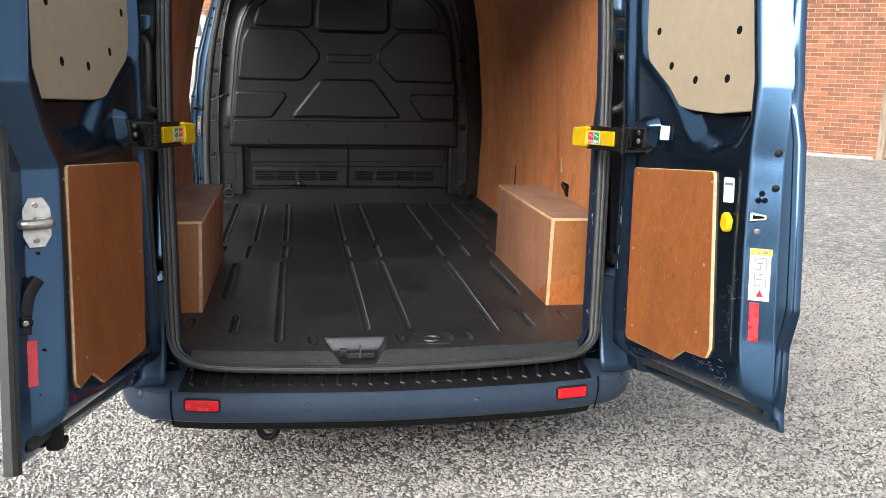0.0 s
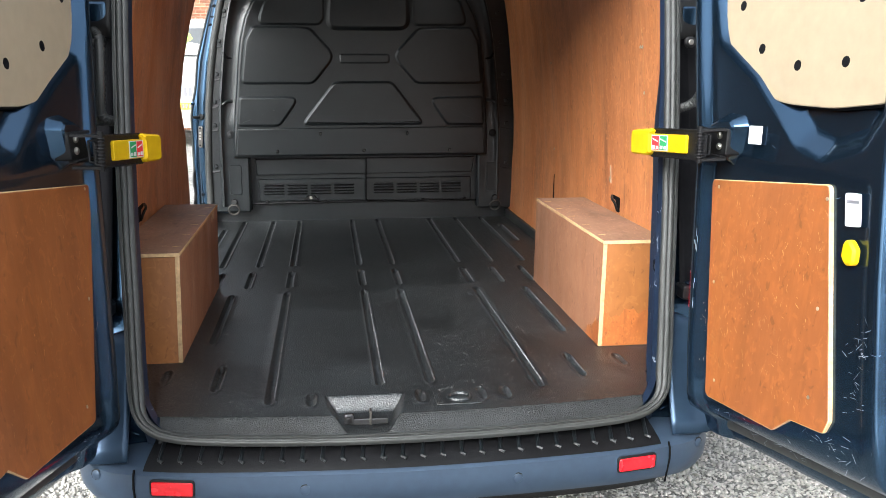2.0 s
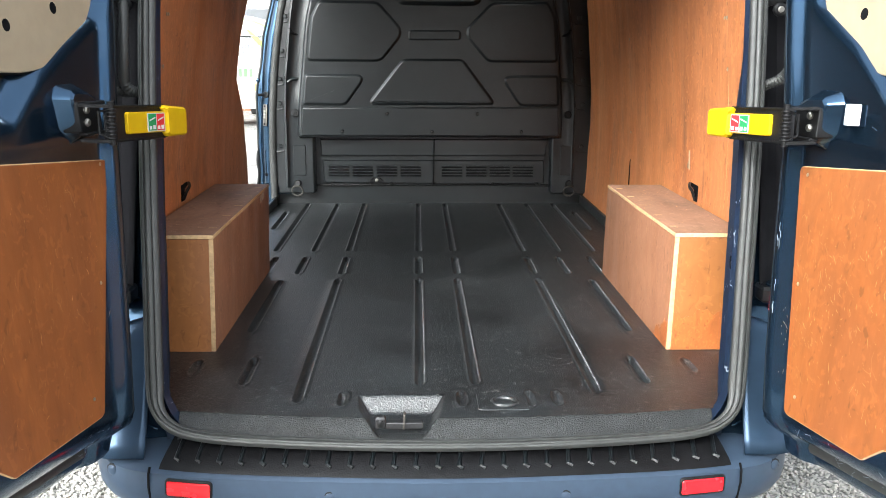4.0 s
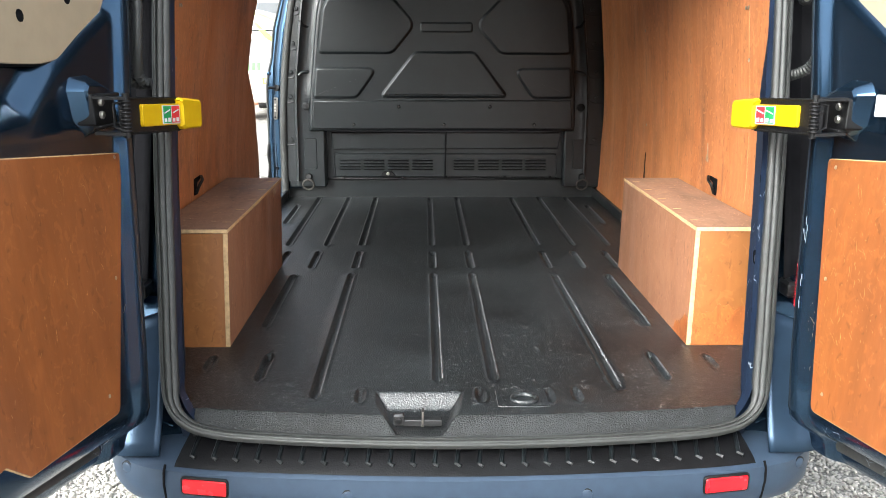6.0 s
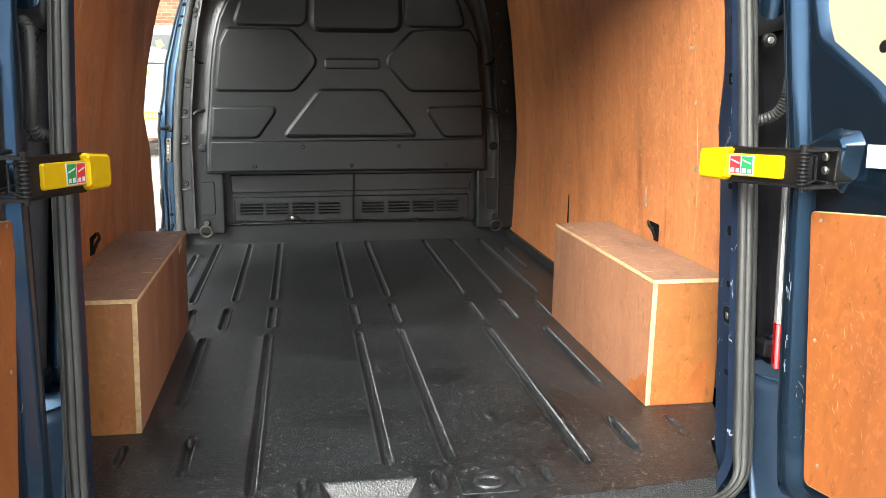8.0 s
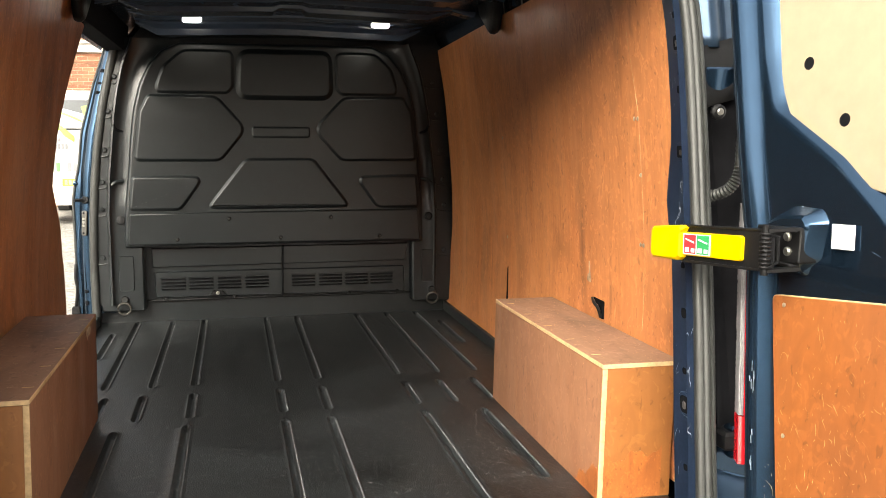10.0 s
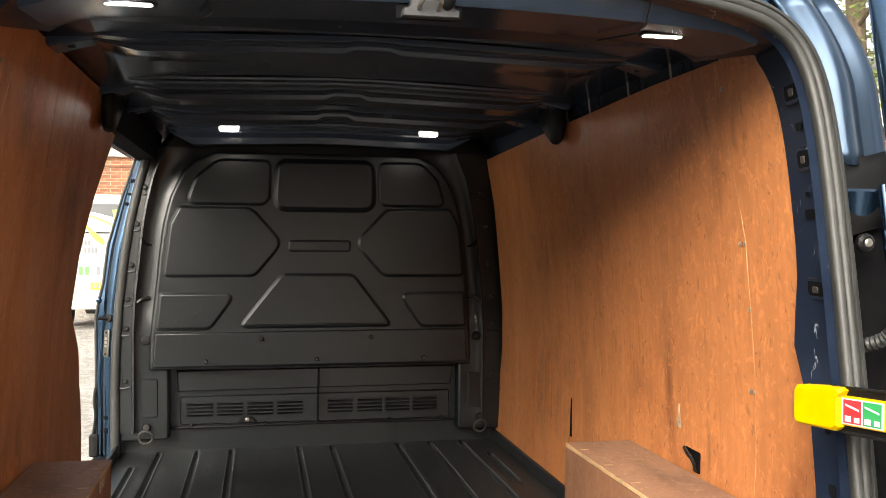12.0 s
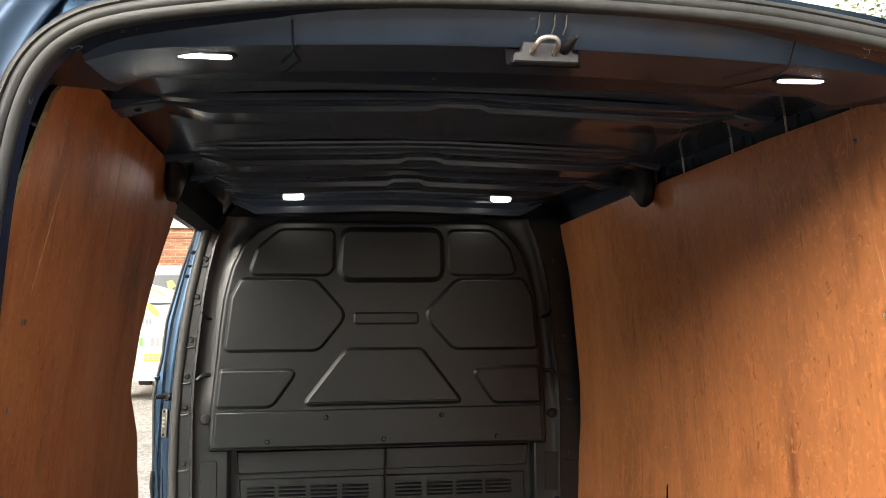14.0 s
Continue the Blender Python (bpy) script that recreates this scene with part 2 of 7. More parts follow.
def gravel_ground():
    m = material("gravel_ground", (0.33, 0.315, 0.288), 0.9, vary=0.15, grain=4, bump=0.0)
    n, k = m.node_tree.nodes, m.node_tree.links
    b = n["Principled BSDF"]
    src = b.inputs["Base Color"].links[0].from_socket
    co, cell, edge = n.new("ShaderNodeTexCoord"), n.new("ShaderNodeTexVoronoi"), n.new("ShaderNodeTexVoronoi")
    for v in (cell, edge):
        v.inputs["Scale"].default_value = 58
        k.new(co.outputs["Object"], v.inputs["Vector"])
    edge.feature = "DISTANCE_TO_EDGE"
    val = n.new("ShaderNodeSeparateColor")
    k.new(cell.outputs["Color"], val.inputs["Color"])
    mr = n.new("ShaderNodeMapRange")
    mr.inputs["To Min"].default_value, mr.inputs["To Max"].default_value = 0.6, 1.35
    k.new(val.outputs["Red"], mr.inputs["Value"])
    # gaps between the stones darkened, painting the shade between them
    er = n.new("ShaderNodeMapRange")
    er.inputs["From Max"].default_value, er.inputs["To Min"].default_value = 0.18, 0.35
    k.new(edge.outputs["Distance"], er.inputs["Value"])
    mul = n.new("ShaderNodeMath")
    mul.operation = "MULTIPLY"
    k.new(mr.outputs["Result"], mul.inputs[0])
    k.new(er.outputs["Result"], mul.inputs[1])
    clump = n.new("ShaderNodeTexVoronoi")
    clump.inputs["Scale"].default_value = 20
    k.new(co.outputs["Object"], clump.inputs["Vector"])
    cval, cmr, cmul = n.new("ShaderNodeSeparateColor"), n.new("ShaderNodeMapRange"), n.new("ShaderNodeMath")
    k.new(clump.outputs["Color"], cval.inputs["Color"])
    k.new(cval.outputs["Green"], cmr.inputs["Value"])
    cmr.inputs["To Min"].default_value, cmr.inputs["To Max"].default_value = 0.68, 1.30
    cmul.operation = "MULTIPLY"
    k.new(mul.outputs[0], cmul.inputs[0])
    k.new(cmr.outputs["Result"], cmul.inputs[1])
    mul = cmul
    hs = n.new("ShaderNodeHueSaturation")
    k.new(mul.outputs[0], hs.inputs["Value"])
    k.new(src, hs.inputs["Color"])
    k.new(hs.outputs["Color"], b.inputs["Base Color"])
    bp = n.new("ShaderNodeBump")
    bp.inputs["Strength"].default_value, bp.inputs["Distance"].default_value = 0.8, 0.008
    k.new(edge.outputs["Distance"], bp.inputs["Height"])
    k.new(bp.outputs["Normal"], b.inputs["Normal"])
    return m


GRAVEL = gravel_ground()


# ---- mesh helpers ----
LEAN = 0.022                       # the van leans a little to its right


def leaned(p):
    return (p[0] + LEAN * (p[2] - 0.6), p[1], p[2])


def straight(p):
    return tuple(p)


def link(name, verts, faces, mat, parent=None, label="", smooth=True, shear=True, angle=35):
    """One mesh object from world places, under parent."""
    f = leaned if shear else straight
    me = bpy.data.meshes.new(name)
    me.from_pydata([f(v) for v in verts], [], faces)
    bm = bmesh.new()
    bm.from_mesh(me)
    bmesh.ops.recalc_face_normals(bm, faces=bm.faces)
    bm.to_mesh(me)
    bm.free()
    me.materials.append(mat)
    if smooth:
        me.polygons.foreach_set("use_smooth", [True] * len(me.polygons))
        me.set_sharp_from_angle(angle=radians(angle))
    ob = new(name, me)
    if parent:
        ob.parent = parent
        ob.matrix_parent_inverse = parent.matrix_world.inverted()
    if label:
        ob["label"] = label
    return ob


def thing(name, at, label, category, group="", kind=""):
    ob = new(name)
    ob.empty_display_size = 0.1
    ob.location = at
    ob.matrix_world = Matrix.Translation(at)
    return tagged(ob, label, category, group, kind)


def rounded(pts, r, n=5):
    """A closed outline with its corners rounded; r: one radius or one for each."""
    out, k = [], len(pts)
    for i, p in enumerate(pts):
        rad = r[i] if isinstance(r, (list, tuple)) else r
        p = Vector((p[0], p[1]))
        a, b = Vector(pts[i - 1][:2]), Vector(pts[(i + 1) % k][:2])
        da, db = (a - p), (b - p)
        la, lb = da.length, db.length
        if rad <= 0 or la < 1e-6 or lb < 1e-6:
            out += [tuple(p)] * (n + 1)
            continue
        da, db = da / la, db / lb
        half = math.acos(max(-1, min(1, da.dot(db)))) / 2
        t = min(rad / max(0.05, math.tan(half)), la * 0.48, lb * 0.48)
        s, e = p + da * t, p + db * t
        for j in range(n + 1):
            f = j / n
            out.append(tuple((1 - f) ** 2 * s + 2 * f * (1 - f) * p + f * f * e))
    return out


def inset(pts, d):
    """The outline moved inwards by d (outline with even corners)."""
    k = len(pts)
    area = sum(pts[i - 1][0] * pts[i][1] - pts[i][0] * pts[i - 1][1] for i in range(k))
    s = 1 if area > 0 else -1
    out = []
    for i in range(k):
        p = Vector(pts[i])
        a = b = None
        for j in range(1, k):
            a = Vector(pts[(i - j) % k])
            if (a - p).length > 1e-5:
                break
        for j in range(1, k):
            b = Vector(pts[(i + j) % k])
            if (b - p).length > 1e-5:
                break
        t = (b - p).normalized() + (p - a).normalized()
        if t.length < 1e-6:
            t = b - p
        t.normalize()
        out.append((p.x - s * t.y * d, p.y + s * t.x * d))
    return out


def layers(name, rings, put, mat, parent=None, label="", cap=(True, True), shear=True, angle=35, smooth=True):
    """Outlines of equal length stacked into a solid: rings of (outline, height), put(u, v, w) gives the place."""
    verts, faces = [], []
    k = len(rings[0][0])
    for pts, h in rings:
        verts += [put(u, v, h) for u, v in pts]
    for r in range(len(rings) - 1):
        for i in range(k):
            j = (i + 1) % k
            faces.append((r * k + i, r * k + j, (r + 1) * k + j, (r + 1) * k + i))
    if cap[0]:
        faces.append(tuple(range(k))[::-1])
    if cap[1]:
        faces.append(tuple(range((len(rings) - 1) * k, len(rings) * k)))
    return link(name, verts, faces, mat, parent, label, smooth, shear, angle)


def plate(name, pts, put, h0, h1, bevel, mat, parent=None, label="", shear=True, soft=True):
    """A plate with a bevelled upper rim."""
    rings = [(pts, h0), (pts, h1 - bevel * (1 if h1 > h0 else -1)), (inset(pts, bevel), h1)]
    return layers(name, rings, put, mat, parent, label, shear=shear)


def block(name, lo, hi, mat, parent=None, label="", bevel=0.004, shear=True):
    """A box with bevelled edges between two corners."""
    x0, y0, z0 = lo
    x1, y1, z1 = hi
    b = min(bevel, (x1 - x0) * 0.45, (y1 - y0) * 0.45, (z1 - z0) * 0.45)
    pts = rounded([(x0, y0), (x1, y0), (x1, y1), (x0, y1)], b, 2)
    rings = [(inset(pts, b * 0.7), z0), (pts, z0 + b * 0.7), (pts, z1 - b * 0.7), (inset(pts, b * 0.7), z1)]
    return layers(name, rings, lambda u, v, w: (u, v, w), mat, parent, label, shear=shear)


def sweep(name, path, profile, mat, parent=None, label="", closed=False, shear=True, up=None, caps=True, angle=40, sizes=None):
    """A profile of (side, up) carried along a path. up: the direction or a list of directions of the profile's second axis."""
    k, m = len(path), len(profile)
    P = [Vector(p) for p in path]
    verts, faces = [], []
    for i, p in enumerate(P):
        a = P[i - 1] if (i or closed) else p
        b = P[(i + 1) % k] if (i < k - 1 or closed) else p
        t = (b - a).normalized()
        u = Vector(up[i]) if isinstance(up, list) else Vector(up or (0, 0, 1))
        u = (u - t * u.dot(t)).normalized()
        s = t.cross(u)
        f = sizes[i] if sizes else 1.0
        verts += [tuple(p + s * x * f + u * y * f) for x, y in profile]
    for i in range(k if closed else k - 1):
        for j in range(m):
            c, d = (i + 1) % k, (j + 1) % m
            faces.append((i * m + j, i * m + d, c * m + d, c * m + j))
    if caps and not closed:
        faces += [tuple(range(m))[::-1], tuple(range((k - 1) * m, k * m))]
    return link(name, verts, faces, mat, parent, label, shear=shear, angle=angle)


def circle(r, n=10, squash=1.0):
    return [(r * math.cos(2 * math.pi * i / n), squash * r * math.sin(2 * math.pi * i / n)) for i in range(n)]


def tube(name, path, r, mat, parent=None, label="", n=10, shear=True, closed=False):
    up = (0, 0, 1)
    d = Vector(path[-1]) - Vector(path[0])
    if abs(d.normalized().z) > 0.8:
        up = (0, 1, 0)
    return sweep(name, path, circle(r, n), mat, parent, label, closed, shear, up)


def surface(name, f, nu, nv, mat, parent=None, label="", thick=0.0, shear=True, angle=35):
    """A sheet f(a, b) over 0..1 x 0..1; thick: thickness that is added on the back."""
    verts = [f(i / nu, j / nv) for i in range(nu + 1) for j in range(nv + 1)]
    faces = [(i * (nv + 1) + j, (i + 1) * (nv + 1) + j, (i + 1) * (nv + 1) + j + 1, i * (nv + 1) + j + 1) for i in range(nu) for j in range(nv)]
    ob = link(name, verts, faces, mat, parent, label, shear=shear, angle=angle)
    if thick:
        s = ob.modifiers.new("thickness", "SOLIDIFY")
        s.thickness, s.offset = thick, -1
    return ob


def smooth_path(pts, n=6):
    """A Catmull-Rom line through points."""
    P = [Vector(p) for p in pts]
    out = []
    for i in range(len(P) - 1):
        a, b, c, d = P[max(0, i - 1)], P[i], P[i + 1], P[min(len(P) - 1, i + 2)]
        for j in range(n):
            t = j / n
            out.append(tuple(0.5 * (2 * b + (c - a) * t + (2 * a - 5 * b + 4 * c - d) * t * t + (3 * b - a - 3 * c + d) * t ** 3)))
    return out + [tuple(P[-1])]


def curve_of(table):
    """Linear table look-up."""
    xs, ys = [p[0] for p in table], [p[1] for p in table]
    return lambda v: float(np.interp(v, xs, ys))


def bolt(name, at, normal, r, mat, parent, h=0.006):
    n = Vector(normal).normalized()
    a = n.orthogonal().normalized()
    b = n.cross(a)
    o = Vector(at)
    pts = circle(r, 10)
    return layers(name, [(pts, 0), (pts, h * 0.6), ([(x * 0.7, y * 0.7) for x, y in pts], h)], lambda u, v, w: tuple(o + a * u + b * v + n * w), mat, parent, shear=not parent.name.startswith("rear_door"))


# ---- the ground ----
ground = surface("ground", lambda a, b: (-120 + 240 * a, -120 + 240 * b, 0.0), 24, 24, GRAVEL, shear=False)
tagged(ground, "grey and beige loose gravel driveway", "gravel ground", kind="structure")


# ---- the van's shell ----
van = thing("panel_van", (0, 1.5, 0), "dark metallic blue panel van standing with both rear doors open", "van")
FLOOR = 0.6
END = 3.09                          # where the load floor ends
side_x = curve_of([(0.30, 0.90), (0.55, 0.925), (1.0, 0.965), (1.3, 0.955), (1.7, 0.93), (1.95, 0.88), (2.06, 0.80)])
AP = [(0, 0.552), (0.25, 0.554), (0.5, 0.560), (0.60, 0.568), (0.655, 0.585), (0.69, 0.62), (0.702, 0.69), (0.715, 0.90), (0.728, 1.10),
      (0.740, 1.35), (0.748, 1.6), (0.748, 1.75), (0.738, 1.85), (0.715, 1.915), (0.675, 1.958), (0.615, 1.985), (0.5, 2.005), (0.3, 2.025), (0, 2.033)]
half = smooth_path([(x, z, 0) for x, z in AP], 4)
APERTURE = [(x, z) for x, z, _ in half] + [(-x, z) for x, z, _ in half[-2:0:-1]]


def rear_y(x, z):
    """The leaning, slightly bowed plane of the rear opening."""
    return 0.25 * (z - 0.58) - 0.05 * (1 - (x / 0.75) ** 2)


def ring_band(name, bands, mat, parent, label=""):
    """A sheet that runs round the opening through several outlines."""
    k = len(bands[0])
    verts = [p for b in bands for p in b]
    faces = [(r * k + i, r * k + (i + 1) % k, (r + 1) * k + (i + 1) % k, (r + 1) * k + i) for r in range(len(bands) - 1) for i in range(k)]
    return link(name, verts, faces, mat, parent, label, angle=30)


# rubber seal with three ridges
ups = []
for i, (x, z) in enumerate(APERTURE):
    f = max(0.0, min(1.0, (0.66 - z) / 0.08))
    ups.append((0, -1 + 0.4 * f, 0.25 + 0.65 * f))
seal_profile = [(-0.019, -0.011), (-0.0215, 0.000), (-0.020, 0.006), (-0.014, 0.0095), (-0.0085, 0.0095), (-0.0065, 0.0055), (-0.0045, 0.0100), (0.002, 0.0115), (0.0065, 0.0110), (0.0085, 0.0065), (0.0105, 0.0115), (0.016, 0.0115), (0.0205, 0.006), (0.021, -0.011)]
sweep("rubber_seal", [(x, rear_y(x, z) - 0.012 - 0.018 * max(0.0, min(1.0, (0.66 - z) / 0.08)), z) for x, z in APERTURE], seal_profile, RUBBER, van, "ribbed black rubber door seal", closed=True, up=ups, angle=60, sizes=[1.0 - 0.36 * max(0.0, min(1.0, (0.66 - z) / 0.08)) for x, z in APERTURE])

# painted flange and inner frame between the seal and the lining
def frame_fold_at(bx, ry, z):
    """The frame's fold beside the seal and its inner edge: a deep face above, a shallow one beside the arch boxes."""
    f = max(0.0, min(1.0, (1.36 - z) / 0.10))
    mid = (bx + 0.020 - 0.010 * f, ry + 0.048)
    inner = (bx + 0.046 - 0.047 * f, max(0.43, ry + 0.20) * (1 - f) + (ry + 0.125) * f)
    return mid, inner, (inner[0] + 0.03 * f, inner[1] + 0.012 * f)


def frame_band():
    base = APERTURE
    low = lambda z: 0.03 * max(0.0, min(1.0, (0.62 - z) / 0.04))
    flange = [(x, rear_y(x, z) + 0.000, z - low(z)) for x, z in inset(base, 0.016)]
    lip = [(x, rear_y(x, z) + 0.022, z - 1.6 * low(z)) for x, z in inset(base, 0.024)]
    mid, inner, behind = [], [], []
    for x, z in base:
        s = 1 if x > 0 else -1
        ry = rear_y(x, z)
        if z > 1.955 and abs(x) < 0.69:
            mid.append((x, 0.50, min(z, 1.985) - 0.004))
            inner.append((x, 0.67, min(z, 1.985) - 0.002))
            behind.append((x, 0.70, z + 0.03))
        elif z < 0.60 and abs(x) < 0.68:
            mid.append((x, ry + 0.03, 0.500))
            inner.append((x, ry + 0.12, 0.515))
            behind.append((x, ry + 0.2, 0.51))
        else:
            bx = max(abs(x), 0.700)
            (ax, ay), (ix, iy), (cx, cy) = frame_fold_at(bx, ry, z)
            mid.append((s * ax, ay, z))
            inner.append((s * ix, iy, z))
            behind.append((s * 0.89, max(0.45, ry + 0.23) if z > 1.36 else cy + 0.03, z))
    return [flange, lip, mid, inner, behind]


ring_band("inner_frame", frame_band(), FRAME, van, "dark blue painted inner frame of the rear opening")

# outer rear surround, between the seal and the body's corners
def surround():
    a = [(x, rear_y(x, z) + 0.004, z) for x, z in inset(APERTURE, -0.022)]
    b = [(x, rear_y(x, z) + 0.05, z) for x, z in inset(APERTURE, -0.035)]
    c = [(x, rear_y(x, z) + 0.06, z) for x, z in inset(APERTURE, -0.060)]
    d = []
    for x, z in APERTURE:
        s = 1 if x > 0 else -1
        if z > 1.955 and abs(x) < 0.70:
            d.append((x * 1.10, rear_y(x, z) + 0.075, z + 0.062))
        elif z < 0.60 and abs(x) < 0.66:
            d.append((x * 1.2, rear_y(x, z) + 0.02, 0.40))
        else:
            d.append((s * max(side_x(z) - 0.004, abs(x) + 0.09), rear_y(x, z) + 0.115, z + max(0.0, z - 1.80) * 0.28))
    return [a, b, c, d]


ring_band("rear_surround", surround(), PAINT, van, "dark blue painted surround of the rear opening")


def side_panel(name, s, y0, y1, z0, z1, label="", tuck=0.0):
    y_at = (lambda b, z: (y0 if y0 > 0.5 else max(y0, 0.25 * (z - 0.58) + 0.10)))
    def f(a, b):
        z = z0 + (z1 - z0) * b
        ys = y_at(b, z)
        return (s * (side_x(z) - tuck * max(0.0, z - 1.0) * (1 - a)), ys + (y1 - ys) * a, z)
    return surface(name, f, 8, 14, PAINT, van, label, thick=0.02)


side_panel("side_panel", 1, 0.0, 3.6, 0.47, 2.06)
side_panel("side_panel", -1, 0.0, 1.98, 0.47, 2.06)
side_panel("side_panel", -1, 3.02, 3.6, 0.32, 2.06, tuck=0.15)
side_panel("cant_rail", -1, 1.98, 3.02, 1.99, 2.06)
side_panel("sill_panel", -1, 1.98, 3.02, 0.32, 0.56)
# roof skin
surface("roof_skin", lambda a, b: (0.82 * (2 * a - 1), 0.40 + 3.36 * b + 0.06 * (1 - b) * (2 * a - 1) ** 2, 2.070 + 0.045 * min(1.0, 6 * b) - 0.075 * (2 * a - 1) ** 2), 12, 10, PAINT, van, "body-coloured roof", thick=0.01)


# cab and nose, closing the van ahead of the bulkhead
def nose(a, b):
    y = 3.6 + 1.35 * b
    top = float(np.interp(b, [0, 0.25, 0.55, 0.9, 1.0], [2.06, 1.75, 1.22, 1.02, 0.72]))
    w = float(np.interp(b, [0, 0.5, 1], [1.0, 0.95, 0.74]))
    ang = a * 2 - 1
    z = 0.32 + (top - 0.32) * (1 - abs(ang) ** 5)
    return (w * side_x(min(1.0, z)) * max(-1, min(1, ang * 1.25)), y, z)


surface("cab", nose, 24, 12, PAINT, van, "van cab seen only as a closed shell", thick=0.01)
surface("underbody", lambda a, b: (0.70 * (2 * a - 1), 0.12 + 4.7 * b, 0.37), 2, 4, DARK, van, thick=0.02)


def wheel(x, y, s):
    o = thing_part("wheel", van)
    pts = circle(0.335, 32)
    ring = lambda r, w: ([(u * r / 0.335, v * r / 0.335) for u, v in pts], w)
    put = lambda u, v, w: (x + s * w, y + u, 0.335 + v)
    layers("tyre", [ring(0.30, -0.11), ring(0.332, -0.09), ring(0.335, 0.0), ring(0.332, 0.09), ring(0.30, 0.11), ring(0.21, 0.10)], put, TYRE, o, shear=False)
    layers("rim", [ring(0.21, 0.095), ring(0.19, 0.07), ring(0.06, 0.075), ring(0.055, 0.09)], put, ZINC, o, shear=False)


def thing_part(name, parent):
    """An empty that holds a part's own pieces."""
    o = new(name)
    o.empty_display_size = 0.05
    o.parent = parent
    o.matrix_parent_inverse = parent.matrix_world.inverted()
    return o


for s in (1, -1):
    wheel(s * 0.83, 0.98, s)
    wheel(s * 0.83, 3.95, s)

# ---- roof inside: panel, bows, header, lamps ----
surface("roof_panel", lambda a, b: (0.80 * (2 * a - 1), 0.60 + (END + 0.05 - 0.60) * b, 2.060 - 0.035 * (2 * a - 1) ** 2), 10, 10, INNER, van, "bare dark blue roof metal", thick=0.006)


def roof_bow(y0, y1, drop, w=0.66, nick=True):
    """A pressed cross member under the roof with sloping sides and tapered ends."""
    xs = [-w, -w + 0.10, -0.07, -0.045, 0.045, 0.07, w - 0.10, w]
    rows = []
    for i, x in enumerate(xs):
        d = 0.25 if i in (0, 7) else (0.72 if i in (3, 4) and nick else 1.0)
        z = 2.052 - 0.03 * (x / 0.8) ** 2
        w_, dd = y1 - y0, drop * d
        rows.append([(x, y0, z), (x, y0 + 0.002, z - 0.4 * dd), (x, y0 + 0.2 * w_, z - 0.62 * dd), (x, y0 + 0.2 * w_ + 0.002, z - dd), (x, y1 - 0.1 * w_, z - dd), (x, y1, z)])
    verts = [p for r in rows for p in r]
    faces = [(6 * i + j, 6 * i + 6 + j, 6 * i + 7 + j, 6 * i + 1 + j) for i in range(7) for j in range(5)]
    faces += [tuple(range(6)), tuple(range(47, 41, -1))]
    ob = link("roof_bow", verts, faces, INNER, van, angle=50)
    soft = ob.modifiers.new("soft_edges", "BEVEL")
    soft.width, soft.segments = 0.002, 2
    return ob


roof_bow(0.70, 0.76, 0.026, nick=False)
roof_bow(1.01, 1.20, 0.035)
roof_bow(1.60, 1.68, 0.018, nick=False)
roof_bow(1.72, 1.91, 0.044)
roof_bow(2.17, 2.36, 0.052)
roof_bow(2.50, 2.72, 0.032, nick=False)
roof_bow(2.80, 2.98, 0.075, nick=False)
# gussets that tie the bows to the side rails
for s in (1, -1):
    for y in (0.72, 1.04, 1.76, 2.20):
        gus = [(s * 0.665, y, 2.022), (s * 0.665, y + 0.07, 2.022), (s * 0.760, y + 0.09, 2.000), (s * 0.760, y - 0.01, 2.000), (s * 0.775, y - 0.01, 2.045), (s * 0.775, y + 0.09, 2.045), (s * 0.65, y + 0.07, 2.036), (s * 0.65, y, 2.036)]
        ob = link("bow_gusset", gus, [(0, 1, 2, 3), (3, 2, 5, 4), (4, 5, 6, 7), (7, 6, 1, 0), (0, 3, 4, 7), (1, 6, 5, 2)], INNER, van, angle=20)
        soft = ob.modifiers.new("soft_edges", "BEVEL")
        soft.width, soft.segments = 0.005, 2
        bolt("gusset_screw", (s * 0.715, y + 0.04, 2.0105), (0, 0, -1), 0.009, BLACK, van, 0.003)

# rear header box
xs = np.linspace(-0.665, 0.665, 25)
rows = []
for x in xs:
    ry = rear_y(x, 2.0)
    sag = -0.020 * (abs(x) / 0.72) ** 2 - 0.03 * max(0, (abs(x) - 0.6) / 0.12)
    rows.append([(x, ry + 0.010, 2.012 + sag), (x, ry + 0.044, 1.972 + sag), (x, ry + 0.050, 1.968 + sag), (x, 0.54, 1.978 + sag), (x, 0.640, 1.994 + sag), (x, 0.646, 1.999 + sag), (x, 0.665, 2.06)])
link("rear_header", [p for r in rows for p in r], [(7 * i + j, 7 * i + 7 + j, 7 * i + 8 + j, 7 * i + 1 + j) for i in range(24) for j in range(6)], INNER, van, "dark blue rear roof header", angle=25)
for x in (-0.365, 0.42):
    tube("header_seam", [(x, 0.335, 1.990), (x + 0.002, 0.36, 1.9545), (x + 0.012, 0.42, 1.9535), (x - 0.02, 0.55, 1.965)], 0.0018, BLACK, van)


def lamp(x, y, z, w, d, parent, deep=0.0045):
    o = thing_part("load_lamp", parent)
    pts = rounded([(x - w, y - d), (x + w, y - d), (x + w, y + d), (x - w, y + d)], d * 0.95, 6)
    put = lambda u, v, h: (u, v, z - h)
    plate("lamp_rim", inset(pts, -0.008), put, -0.004, 0.004, 0.003, BLACK, o)
    plate("lamp_lens", pts, put, 0.0, deep, deep * 0.4, LED, o, "glowing white lamp lens")


for x, y in ((-0.499, 0.440), (0.506, 0.472)):
    lamp(x, y, 1.965, 0.042, 0.013, van)
